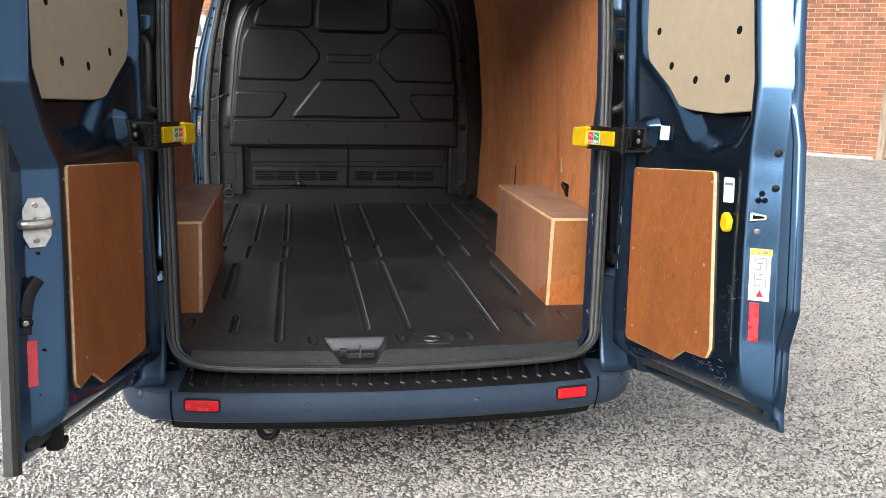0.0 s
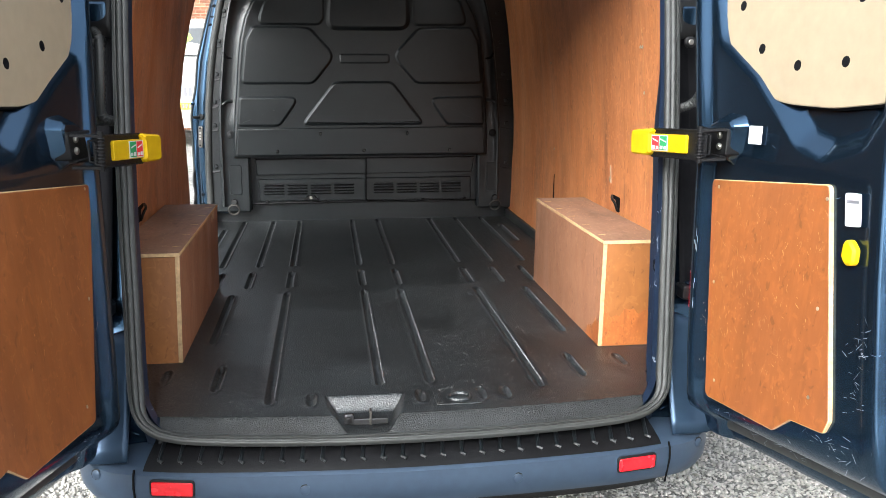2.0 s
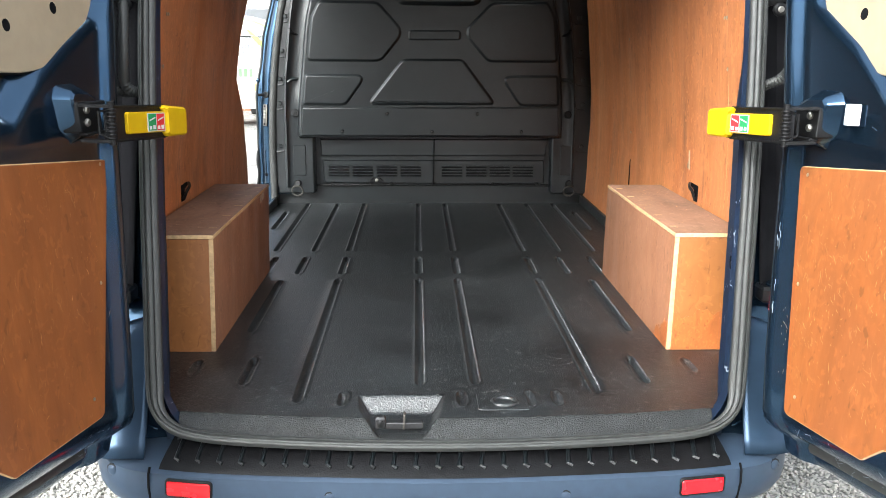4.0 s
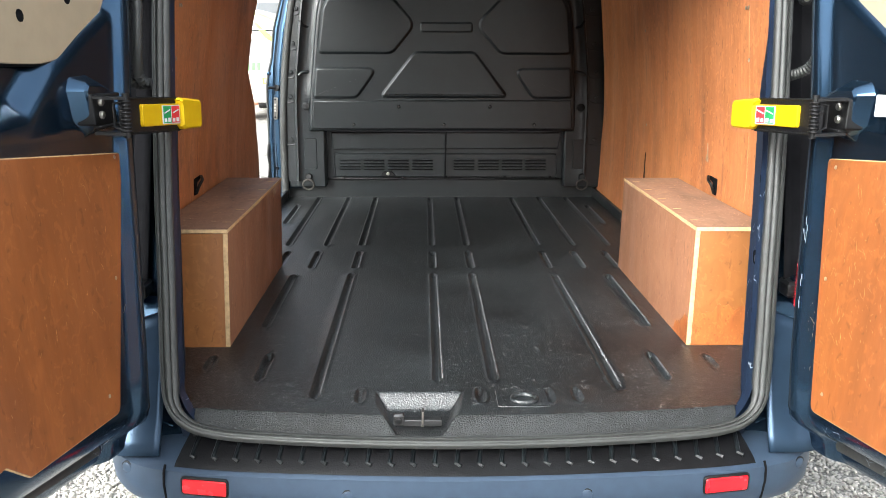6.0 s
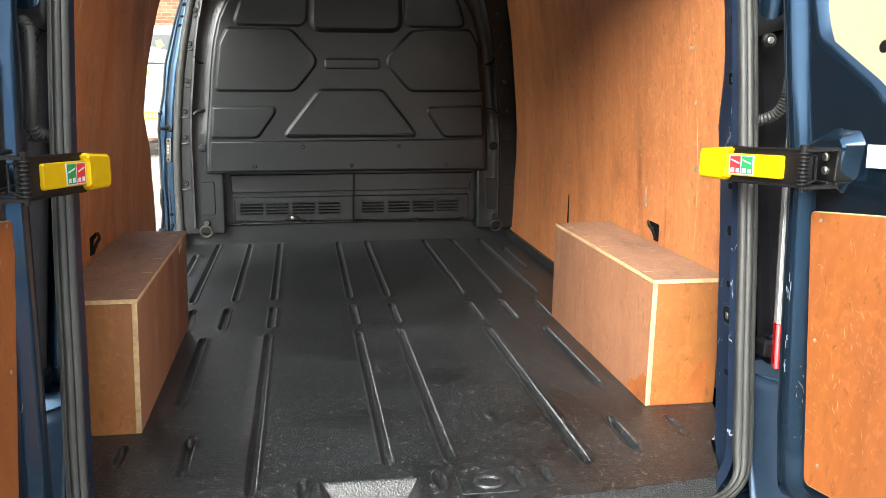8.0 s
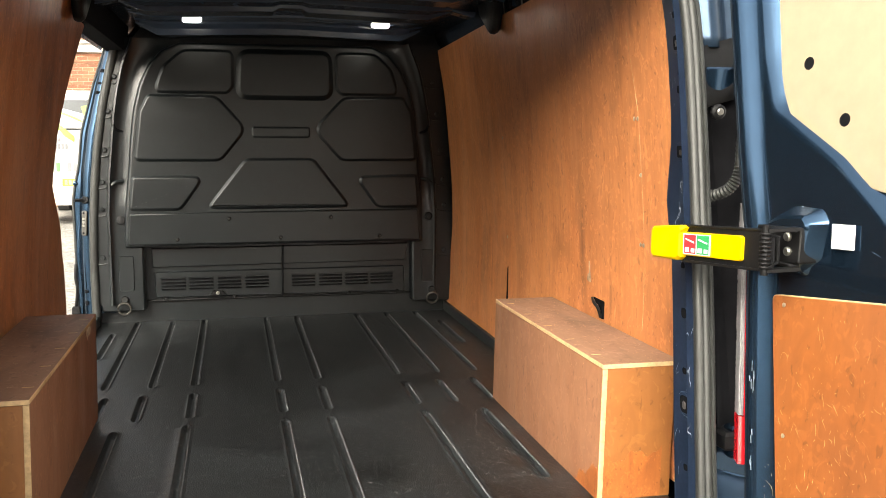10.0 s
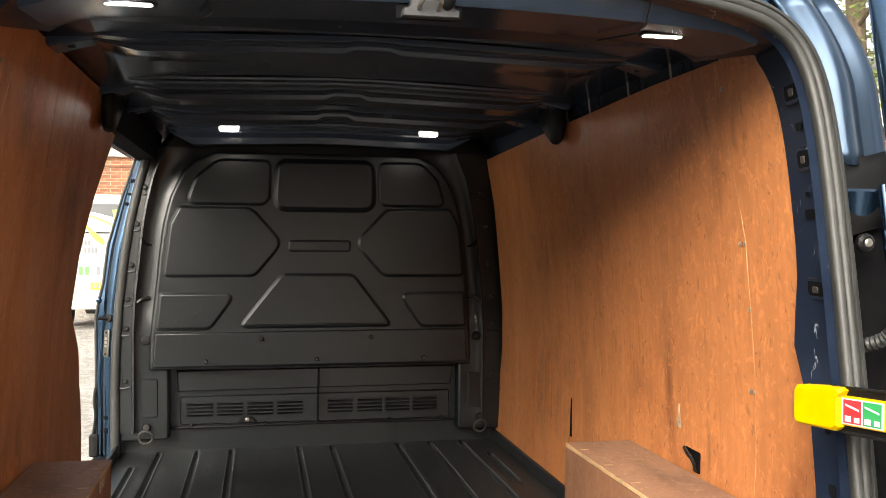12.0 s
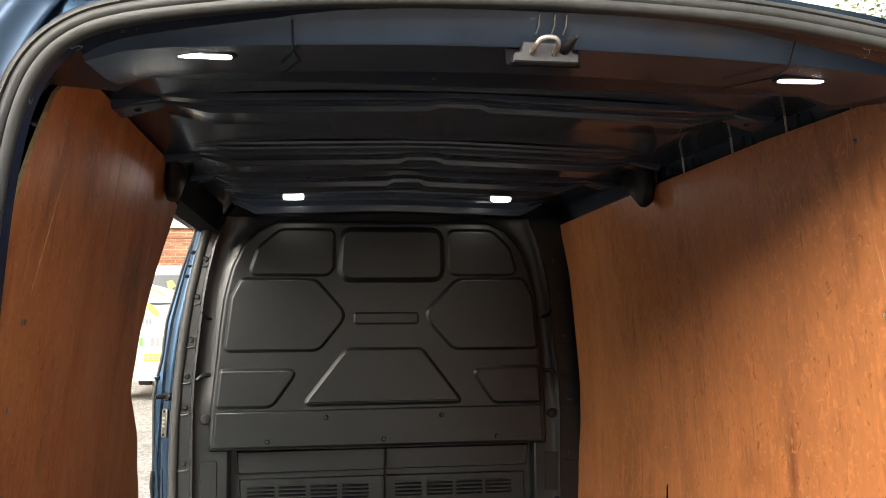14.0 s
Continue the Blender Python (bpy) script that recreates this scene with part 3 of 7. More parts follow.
for x in (-0.402, 0.428):
    lamp(x, 2.610, 2.013, 0.040, 0.020, van, 0.016)

DULL = material("dull_dark_steel", (0.05, 0.05, 0.052), 0.45, metal=0.8, vary=0.15, grain=80)
# door catch on the header
catch = thing_part("door_catch", van)
cx, cy, cz = 0.015, 0.345, 1.958
pts = [(cx - 0.052, 0), (cx + 0.052, 0), (cx + 0.052, 0.018), (cx + 0.042, 0.020), (cx + 0.040, 0.036), (cx - 0.036, 0.039), (cx - 0.038, 0.022), (cx - 0.048, 0.018)]
plate("catch_plate", rounded(pts, 0.003, 2), lambda u, v, w: (u, cy - 0.012 - w, cz - 0.018 + v * 0.85), -0.02, 0.0, 0.003, DULL, catch, "dull steel catch plate")
tube("catch_loop", smooth_path([(cx - 0.022, cy - 0.012, cz - 0.004), (cx - 0.020, cy - 0.030, cz + 0.004), (cx - 0.012, cy - 0.036, cz + 0.012), (cx + 0.006, cy - 0.036, cz + 0.013), (cx + 0.014, cy - 0.030, cz + 0.005), (cx + 0.012, cy - 0.012, cz - 0.004)], 4), 0.0042, ZINC, catch, "bright steel loop")
bc = [(0.0095, 0.0), (0.0095, 0.012), (0.0065, 0.018), (0.004, 0.034), (0.0025, 0.036)]
layers("catch_buffer", [(circle(r, 12), h) for r, h in bc], lambda u, v, w: (cx + 0.028 + u + 0.25 * w, cy - 0.012 - w, cz + v + 0.004 + 0.25 * w), BLACK, catch, "black rubber buffer")
for dx in (-0.016, 0.008, 0.026):
    tube("drip_line", [(cx + dx, cy - 0.032, cz + 0.050), (cx + dx + 0.002, cy - 0.020, cz + 0.036), (cx + dx, cy - 0.010, cz + 0.026)], 0.0012, ZINC, catch, "pale dried drip", n=5)
# near-black sheet that paints the shade in the recess round the catch
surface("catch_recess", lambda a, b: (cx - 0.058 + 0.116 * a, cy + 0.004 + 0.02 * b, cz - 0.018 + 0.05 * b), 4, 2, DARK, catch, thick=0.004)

# cavity rails between the lining and the roof
for s in (1, -1):
    surface("cant_cavity", lambda a, b, s=s: (s * (0.77 + 0.075 * b), 0.55 + 2.55 * a, 2.062 - 0.15 * b), 10, 3, INNER, van, thick=0.004)
    for y in (0.66, 0.92, 1.20, 1.52, 1.74):
        block("rail_bracket", (s * 0.80 - 0.012, y, 1.985), (s * 0.80 + 0.012, y + 0.06, 2.05), INNER, van)
        tube("cable_clip", [(s * 0.772, y + 0.09, 2.045), (s * 0.785, y + 0.093, 1.96)], 0.003, ZINC, van)
    # black belt-anchor cover at the front of the rail
    cov = rounded([(1.79, 2.035), (1.79, 1.955), (1.815, 1.905), (1.86, 1.892), (1.92, 1.925), (2.02, 1.985), (2.03, 2.035)], [0.01, 0.03, 0.03, 0.03, 0.05, 0.02, 0.01], 5)
    layers("rail_cover", [(inset(cov, 0.012), 0.0), (inset(cov, 0.002), 0.010), (cov, 0.024), (inset(cov, 0.006), 0.036)], lambda u, v, w, s=s: (s * (0.728 + w), u, v), BLACK, van, "black plastic rail cover", angle=50)


# ---- bulkhead ----
def ease_in(t):
    t = min(1.0, max(0.0, t))
    return t * t * (3 - 2 * t)


bulk = thing_part("bulkhead", van)
bulk["label"] = "moulded black bulkhead with pressed panels"
BY = 2.93


def on_bulk(u, v, w):
    return (u - LEAN * (v - 0.6) + 0.012 * max(0, (v - 0.9)), BY - w, v)


PANEL_EDGE = curve_of([(0.985, 0.713), (1.156, 0.705), (1.383, 0.680), (1.47, 0.673), (1.616, 0.655), (1.739, 0.625), (1.837, 0.578), (1.90, 0.52), (1.935, 0.44)])
FLANGE = curve_of([(0.66, 0.787), (0.94, 0.787), (1.134, 0.788), (1.302, 0.780), (1.471, 0.762), (1.617, 0.747), (1.714, 0.731), (1.836, 0.703), (1.95, 0.655)])
SEAL_IN = curve_of([(0.60, 0.846), (0.90, 0.847), (1.09, 0.843), (1.28, 0.833), (1.47, 0.813), (1.64, 0.788), (1.763, 0.759), (1.88, 0.731), (1.97, 0.700)])


def loft(name, lines, mat, parent, label="", thick=0.0, angle=40):
    """A sheet through several lines of equal count, in world places."""
    n = len(lines[0])
    ob = link(name, [p for l in lines for p in l], [(r * n + i, r * n + i + 1, (r + 1) * n + i + 1, (r + 1) * n + i) for r in range(len(lines) - 1) for i in range(n - 1)], mat, parent, label, shear=False, angle=angle)
    if thick:
        m = ob.modifiers.new("thickness", "SOLIDIFY")
        m.thickness, m.offset = thick, 0
    return ob


side = [(-PANEL_EDGE(z) - 0.012 * max(0, z - 0.9), z) for z in np.linspace(0.985, 1.935, 26)]
outline = side + [(-x, z) for x, z in side[::-1]]
layers("bulkhead_panel", [(inset(outline, -0.012), -0.034), (inset(outline, -0.008), -0.012), (inset(outline, -0.003), -0.003), (inset(outline, 0.004), 0.0), (inset(outline, 0.010), 0.0)], on_bulk, MOULD, bulk, angle=50)
# coved border round the panel and the flat flange beyond it
for s in (-1, 1):
    zs = np.linspace(0.70, 1.96, 50)
    dip = lambda z: 0.006 + 0.020 * float(ease_in((z - 1.12) / 0.16))
    a = [(s * PANEL_EDGE(z), BY + 0.030, z) for z in zs]
    b = [(s * (0.82 * PANEL_EDGE(z) + 0.18 * FLANGE(z)), BY + 0.028 + 0.3 * dip(z), z) for z in zs]
    c = [(s * (0.50 * PANEL_EDGE(z) + 0.50 * FLANGE(z)), BY + 0.022 + dip(z), z) for z in zs]
    d = [(s * (0.12 * PANEL_EDGE(z) + 0.88 * FLANGE(z)), BY + 0.022 + 0.35 * dip(z), z) for z in zs]
    e = [(s * FLANGE(z), BY + 0.012, z) for z in zs]
    loft("panel_cove", [a, b, c, d, e], MOULD, bulk, "coved black border of the bulkhead", angle=70)
    out = SEAL_IN if s < 0 else (lambda z: 0.875 - 0.10 * max(0.0, z - 1.25))
    loft("panel_flange", [[(s * (FLANGE(z) - 0.003), BY + 0.010, z) for z in zs], [(s * (FLANGE(z) + 0.006), BY + 0.012, z) for z in zs], [(s * (FLANGE(z) + 0.010), BY + 0.026, z) for z in zs], [(s * (out(z) + 0.012), BY + 0.030, z) for z in zs]], MOULD, bulk, "black flange beside the bulkhead", angle=25)
    for z in (0.93, 1.16, 1.29, 1.44, 1.62, 1.78):
        x = 0.5 * FLANGE(z) + 0.5 * out(z) + 0.006
        bolt("flange_clip", (s * x - LEAN * (z - 0.6), BY + 0.026, z), (0, -1, 0), 0.012, MOULD, bulk, 0.010)
        lip = smooth_path([(s * (out(z) + 0.008), BY + 0.025, z - 0.030), (s * (x + 0.005), BY + 0.022, z - 0.032), (s * (FLANGE(z) + 0.012), BY + 0.020, z - 0.022), (s * (FLANGE(z) + 0.006), BY + 0.014, z + 0.015)], 4)
        tube("clip_lip", lip, 0.0035, MOULD, bulk, n=6, shear=False)
    hook = smooth_path([(s * 0.772, BY + 0.020, 1.272), (s * 0.752, BY + 0.026, 1.288), (s * 0.720, BY + 0.040, 1.293)], 5)
    sweep("hook_pressing", hook, circle(0.009, 10, 0.8), MOULD, bulk, shear=False, up=(0, -1, 0))
    tube("cove_notch", smooth_path([(s * (FLANGE(1.56) + 0.002), BY + 0.014, 1.56), (s * (FLANGE(1.55) - 0.012), BY + 0.028, 1.535), (s * (FLANGE(1.55) - 0.040), BY + 0.055, 1.525)], 4), 0.007, DARK, bulk, n=8, shear=False)
plate("corner_gusset", [(-0.845, 0.66), (-0.775, 0.66), (-0.842, 0.765)], lambda u, v, w: (u - LEAN * (v - 0.6), BY + 0.05 - w, v), 0.0, 0.004, 0.001, PAINT, bulk, "blue painted corner")
# wall behind it that closes the load space
layers("bulkhead_back", [([(-0.86, 0.55), (0.93, 0.55), (0.93, 2.07), (-0.68, 2.07), (-0.76, 1.62), (-0.84, 1.25)], h) for h in (0.17, 0.20)], lambda u, v, w: (u, BY + w, v), MOULD, bulk)


def emboss(name, pts, r, h=0.012, wide=0.011):
    p = rounded(pts, r, 6)
    rings = [(inset(p, -wide * 0.7), 0.0), (inset(p, -wide * 0.45), h * 0.16), (inset(p, wide * 0.2), h * 0.84), (inset(p, wide * 0.5), h), (inset(p, wide * 0.5 + 0.003), h + 0.0002), (inset(p, wide * 0.5 + 0.006), h + 0.0002)]
    return layers(name, rings, on_bulk, MOULD, bulk, cap=(False, True), angle=75)


emboss("pressed_panel", [(-0.664, 1.392), (-0.275, 1.392), (-0.155, 1.54), (-0.29, 1.690), (-0.600, 1.695), (-0.638, 1.62)], [0.02, 0.06, 0.06, 0.06, 0.03, 0.03])
emboss("pressed_panel", [(0.676, 1.392), (0.305, 1.392), (0.172, 1.54), (0.315, 1.690), (0.61, 1.695), (0.652, 1.62)], [0.02, 0.06, 0.06, 0.06, 0.03, 0.03])
emboss("pressed_panel", [(-0.335, 1.163), (0.345, 1.163), (0.165, 1.395), (-0.155, 1.395)], [0.015, 0.015, 0.05, 0.05])
emboss("pressed_panel", [(-0.692, 1.158), (-0.465, 1.158), (-0.355, 1.312), (-0.678, 1.312)], [0.015, 0.05, 0.03, 0.015])
emboss("pressed_panel", [(0.692, 1.158), (0.485, 1.158), (0.38, 1.308), (0.680, 1.312)], [0.015, 0.05, 0.03, 0.015])
emboss("pressed_panel", [(-0.123, 1.503), (0.149, 1.503), (0.149, 1.548), (-0.123, 1.548)], 0.012, 0.006, 0.006)
emboss("pressed_panel", [(-0.572, 1.712), (-0.24, 1.712), (-0.215, 1.74), (-0.215, 1.905), (-0.44, 1.905), (-0.53, 1.83)], [0.03, 0.03, 0.03, 0.03, 0.08, 0.08])
emboss("pressed_panel", [(0.585, 1.712), (0.30, 1.712), (0.28, 1.74), (0.28, 1.905), (0.47, 1.905), (0.55, 1.83)], [0.03, 0.03, 0.03, 0.03, 0.08, 0.08])
emboss("blanked_window", [(-0.19, 1.692), (0.255, 1.692), (0.245, 1.905), (-0.18, 1.905)], 0.05, 0.022, 0.02)
# lower rail of the upper panel
rail = rounded([(-0.708, 0.988), (0.706, 0.988), (0.694, 1.146), (-0.696, 1.140)], 0.01, 3)
layers("panel_rail", [(rail, 0.0005), (inset(rail, 0.004), 0.009), (inset(rail, 0.007), 0.010)], on_bulk, MOULD, bulk, cap=(False, True), angle=8)
for x, z, r in ((-0.738, 1.108, 0.022), (0.752, 1.104, 0.022), (-0.238, 1.11, 0.010), (0.253, 1.11, 0.010), (-0.48, 1.014, 0.010), (0.007, 1.014, 0.010), (0.496, 1.013, 0.010)):
    back = 0.034 if abs(x) > 0.71 else 0.0
    bolt("bulkhead_bolt", on_bulk(x, z, 0.008 - back), (0, -1, 0), r, BLACK, bulk, 0.012)
    bolt("bolt_centre", on_bulk(x, z, 0.018 - back), (0, -1, 0), r * 0.45, GUN if r < 0.015 else BLACK, bulk, 0.005)
# lower, recessed bulkhead with its louvres
LY = 3.03


def on_low(u, v, w):
    return (u - LEAN * (v - 0.6), LY - w, v)


layers("lower_panel", [(rounded([(-0.86, 0.60), (0.87, 0.60), (0.87, 1.02), (-0.86, 1.02)], 0.01, 2), h) for h in (-0.03, 0.0)], on_low, MOULD, bulk)
shelf = [(-0.61, 0.962), (0.66, 0.962), (0.645, 0.872), (-0.605, 0.868)]
layers("shelf_step", [(shelf, 0.0), (shelf, 0.012), (inset(shelf, 0.006), 0.018)], on_low, MOULD, bulk, cap=(False, True))
vent_panel = rounded([(-0.595, 0.715), (0.645, 0.710), (0.64, 0.845), (-0.60, 0.845)], 0.012, 3)
layers("vent_panel", [(vent_panel, 0.0), (inset(vent_panel, 0.005), 0.010)], on_low, MOULD, bulk, cap=(False, True))
for x0 in (-0.567, -0.435, -0.300, -0.165, 0.066, 0.203, 0.335, 0.465):
    for j in range(4):
        z = 0.752 + 0.0165 * j
        s = rounded([(x0, z), (x0 + 0.115, z), (x0 + 0.115, z + 0.009), (x0, z + 0.009)], 0.003, 2)
        layers("louvre_slot", [(s, 0.009), (s, 0.0115)], on_low, DARK, bulk)
        lip = rounded([(x0, z + 0.009), (x0 + 0.115, z + 0.009), (x0 + 0.115, z + 0.0125), (x0, z + 0.0125)], 0.001, 1)
        layers("louvre_lip", [(lip, 0.009), (inset(lip, 0.0008), 0.021)], on_low, MOULD, bulk)
block("panel_joint", (0.012, LY - 0.053, 0.715), (0.018, LY - 0.003, 0.962), DARK, bulk, bevel=0.001)
for s, x in ((-1, -0.72), (1, 0.755)):
    xa, xb = sorted((x - s * 0.085, x + s * 0.125))
    p = rounded([(xa, 0.66), (xb, 0.66), (xb, 0.985), (xa, 0.985)], 0.02, 4)
    layers("corner_block", [(p, 0.0), (inset(p, 0.004), 0.062), (inset(p, 0.012), 0.07)], on_low, MOULD, bulk, cap=(False, True))
    q = rounded([(x - 0.035, 0.765), (x + 0.035, 0.765), (x + 0.035, 0.935), (x - 0.035, 0.935)], 0.012, 4)
    layers("corner_cover", [(q, 0.0695), (inset(q, 0.003), 0.076)], on_low, MOULD, bulk, cap=(False, True))
    ringx = x + 0.015 * s
    tube("lashing_ring", [(ringx + 0.03 * math.cos(a), LY - 0.10 - 0.012 * math.sin(a), 0.685 + 0.03 * math.sin(a)) for a in np.linspace(0, 2 * math.pi, 14)[:-1]], 0.005, GUN, bulk, "steel lashing ring", n=6, closed=True)
    bolt("lashing_bolt", (ringx, LY - 0.07, 0.722), (0, -1, 0.2), 0.020, BLACK, bulk, 0.02)
plate("vent_clip", [(-0.345, 0.722), (-0.255, 0.722), (-0.28, 0.748), (-0.32, 0.748)], on_low, 0.0, 0.03, 0.004, BLACK, bulk)
bolt("clip_bolt", (-0.302, LY - 0.03, 0.735), (0, -1, 0), 0.010, ZINC, bulk, 0.006)
tube("base_seam", [(-0.80, LY - 0.012, 0.703), (0.0, LY - 0.012, 0.706), (0.80, LY - 0.012, 0.702)], 0.006, BLACK, bulk)
for x in (-0.55, -0.22, 0.02, 0.35, 0.6):
    bolt("base_clip", (x, LY - 0.014, 0.712), (0, -1, 0), 0.010, BLACK, bulk, 0.008)

# ---- load floor ----
liner = thing("floor_liner", (0, 1.5, FLOOR), "scuffed black plastic load floor liner with raised ribs", "floor liner")


def floor_half(y):
    return float(np.interp(y, [-0.1, 0.0, 0.10, 0.20, 0.30, 0.47, 0.6, END], [0.64, 0.658, 0.692, 0.722, 0.80, 0.85, 0.866, 0.868]))


def floor_y0(x):
    return 0.015 - 0.055 * (1 - (x / 0.66) ** 2)


GROOVES = []                            # centre line x, from, to, half width, depth
for x in (-0.68, -0.515, -0.366, -0.067, 0.082, 0.385, 0.54, 0.69):
    GROOVES.append((x, 1.77, 3.0, 0.012, 0.013))
for x in (-0.765, 0.765):
    GROOVES.append((x, 2.25, 2.75, 0.012, 0.013))
for x in (-0.66, -0.535, -0.366, -0.067, 0.082, 0.385, 0.515, 0.645):
    GROOVES.append((x, 1.37, 1.66, 0.013, 0.014))
for x, y0 in ((-0.372, 0.06), (-0.067, 0.175), (0.078, 0.18), (0.386, 0.11)):
    GROOVES.append((x, y0, 1.29, 0.012, 0.013))
for s in (1, -1):
    GROOVES.append((s * 0.585, 0.63, 1.27, 0.012, 0.013))
    GROOVES.append((s * 0.528, 0.18, 0.39, 0.013, 0.014))
    GROOVES.append((s * 0.68, 0.26, 0.37, 0.012, 0.008))
for x in (-0.259, 0.038, 0.207, 0.276):
    GROOVES.append((x, 0.035, 0.125, 0.012, 0.009))
LX = -0.112                             # the lock in the sill
WELL = [(LX - 0.128, 0.108), (LX + 0.118, 0.108), (LX + 0.100, 0.02), (LX + 0.088, -0.12), (LX - 0.092, -0.12), (LX - 0.104, 0.02)]


def outline_depth(pts, x, y):
    """How far each place lies inside a convex outline that runs clockwise."""
    d = np.full(np.broadcast(x, y).shape, 1e9)
    k = len(pts)
    for i in range(k):
        (ax, ay), (bx, by) = pts[i], pts[(i + 1) % k]
        L = math.hypot(bx - ax, by - ay)
        d = np.minimum(d, ((x - ax) * (by - ay) - (y - ay) * (bx - ax)) / L)
    return d


def ease(t):
    t = np.clip(t, 0.0, 1.0)
    return t * t * (3 - 2 * t)


def liner_sheet():
    """The liner as one sheet: pressed grooves, the lock's well and the rolled rear lip."""
    offs = (-0.022, -0.0172, -0.0150, -0.012, -0.0085, -0.006, 0.006, 0.0085, 0.012, 0.0150, 0.0172, 0.022)
    xs = {round(v, 4) for v in np.linspace(-0.87, 0.87, 59)}
    ys = {round(v, 4) for v in np.linspace(0.0, 1.0, 3)} | {round(v, 4) for v in np.linspace(0.13, END, 60)}
    for x, y0, y1, w, h in GROOVES:
        xs |= {round(x + o * w / 0.016, 4) for o in offs}
        ys |= {round(y0 + o, 4) for o in (-0.006, 0.0, 0.006, 0.012, 0.020, 0.030, 0.041)} | {round(y1 - o, 4) for o in (-0.006, 0.0, 0.006, 0.012, 0.020, 0.030, 0.041)}
    xs |= {round(v, 4) for v in np.linspace(LX - 0.14, LX + 0.14, 91)}
    ys |= {round(v, 4) for v in np.linspace(0.0, 0.13, 34)}
    thin = lambda v, m: [q for i, q in enumerate(v) if i == 0 or q - v[i - 1] > m]
    xs, ys = np.array(thin(sorted(xs), 0.0012)), np.array(thin(sorted(v for v in ys if v >= 0), 0.0012))
    lip = np.linspace(0.0, 1.0, 12)[:-1]
    Xg, rows = np.broadcast_to(xs, (len(ys), len(xs))), []
    hw = np.array([floor_half(y) for y in ys])[:, None]
    X = np.clip(Xg, -hw, hw)
    front = np.array([floor_y0(x) for x in np.clip(xs, -0.645, 0.645)])[None, :]
    f = np.clip(1 - ys[:, None] / 0.13, 0, 1)
    Y = ys[:, None] + front * f                     # the rear rows follow the bowed sill
    Z = np.full(X.shape, FLOOR)
    for x, y0, y1, w, h in GROOVES:
        d = w - np.hypot(X - x, 0.4 * np.maximum(0, np.maximum(y0 + 2.5 * w - Y, Y - (y1 - 2.5 * w))))
        Z = Z - h * np.clip((d + 0.001) / 0.0085, 0.0, 1.0) + 0.0028 * np.clip(1 - abs(d + 0.003) / 0.004, 0.0, 1.0)
    Z = Z - 0.040 * ease((outline_depth(WELL, X, Y) + 0.002) / 0.034)
    top = np.stack([X, Y, Z], 2)
    xr = np.clip(xs, -0.645, 0.645)
    for t in lip:                                   # rolled rear lip, lowest row first
        y = front[0] - 0.036 * (1 - t) ** 1.3
        z = FLOOR - 0.050 * (1 - t) ** 1.8
        z = np.minimum(z, FLOOR - 0.040 * ease((outline_depth(WELL, xr, y) + 0.002) / 0.034))
        rows.append(np.stack([xr, y, z], 1))
    P = np.concatenate([np.array(rows), top], 0)
    n, m = P.shape[0], P.shape[1]
    P = P.reshape(-1, 3)
    faces = [(i * m + j, i * m + j + 1, (i + 1) * m + j + 1, (i + 1) * m + j) for i in range(n - 1) for j in range(m - 1)]
    V = [tuple(map(float, v)) for v in P]
    cut = len(lip) * m
    link("sill_lip", V[:cut + m], faces[:len(lip) * (m - 1)], LIP, liner, "grained rolled rear lip", angle=70)
    return link("liner_sheet", V[cut:], [tuple(i - cut for i in f_) for f_ in faces[len(lip) * (m - 1):]], LINER, liner, angle=70)


liner_sheet()
# raised pale bead along one side of each groove, painting its bright sheen
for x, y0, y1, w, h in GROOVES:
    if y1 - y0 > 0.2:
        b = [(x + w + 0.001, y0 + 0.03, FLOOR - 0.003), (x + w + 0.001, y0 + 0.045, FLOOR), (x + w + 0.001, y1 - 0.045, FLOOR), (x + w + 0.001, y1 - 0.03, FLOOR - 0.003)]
        sweep("groove_bead", b, [(-0.0024, -0.002), (0.0024, -0.002), (0.0017, 0.0014), (0.0, 0.0022), (-0.0017, 0.0014)], SHEEN, liner, "pale bead for the sheen on the groove edge", up=(0, 0, 1), angle=70)
# upstand along the bulkhead and the sides
sweep("front_upstand", [(-0.868, END - 0.03, FLOOR), (0.868, END - 0.03, FLOOR)], [(0.0, 0.0), (-0.05, 0.0), (-0.055, 0.058), (-0.035, 0.064), (-0.022, 0.055), (-0.012, 0.01)], LINER, liner)
for s in (1, -1):
    block("side_upstand", (s * 0.858 - 0.008, 1.42, FLOOR), (s * 0.858 + 0.008, END - 0.03, FLOOR + 0.05), LINER, liner)
eye = [(0.142 + 0.030 * math.cos(a), 0.05 + 0.026 * math.sin(a), FLOOR + 0.004) for a in np.linspace(0, 2 * math.pi, 20)[:-1]]
tube("lashing_eye", eye, 0.006, LINER, liner, n=8, closed=True)
plate("eye_pad", rounded([(0.075, 0.005), (0.20, 0.005), (0.20, 0.115), (0.075, 0.115)], 0.01, 3), lambda u, v, w: (u, v, FLOOR + w), -0.001, 0.0016, 0.001, LINER, liner)

# lock cover at the sill
lock = thing_part("sill_lock", van)
lx = LX
block("lock_plate", (lx - 0.045, -0.050, FLOOR - 0.024), (lx + 0.052, -0.030, FLOOR - 0.008), DULL, lock, "worn steel striker plate", bevel=0.003)
block("lock_post", (lx + 0.004, -0.055, FLOOR - 0.024), (lx + 0.010, -0.03, FLOOR + 0.014), GUN, lock, bevel=0.002)
block("lock_button", (lx - 0.062, -0.058, FLOOR - 0.020), (lx - 0.036, -0.035, FLOOR + 0.008), DULL, lock, bevel=0.006)
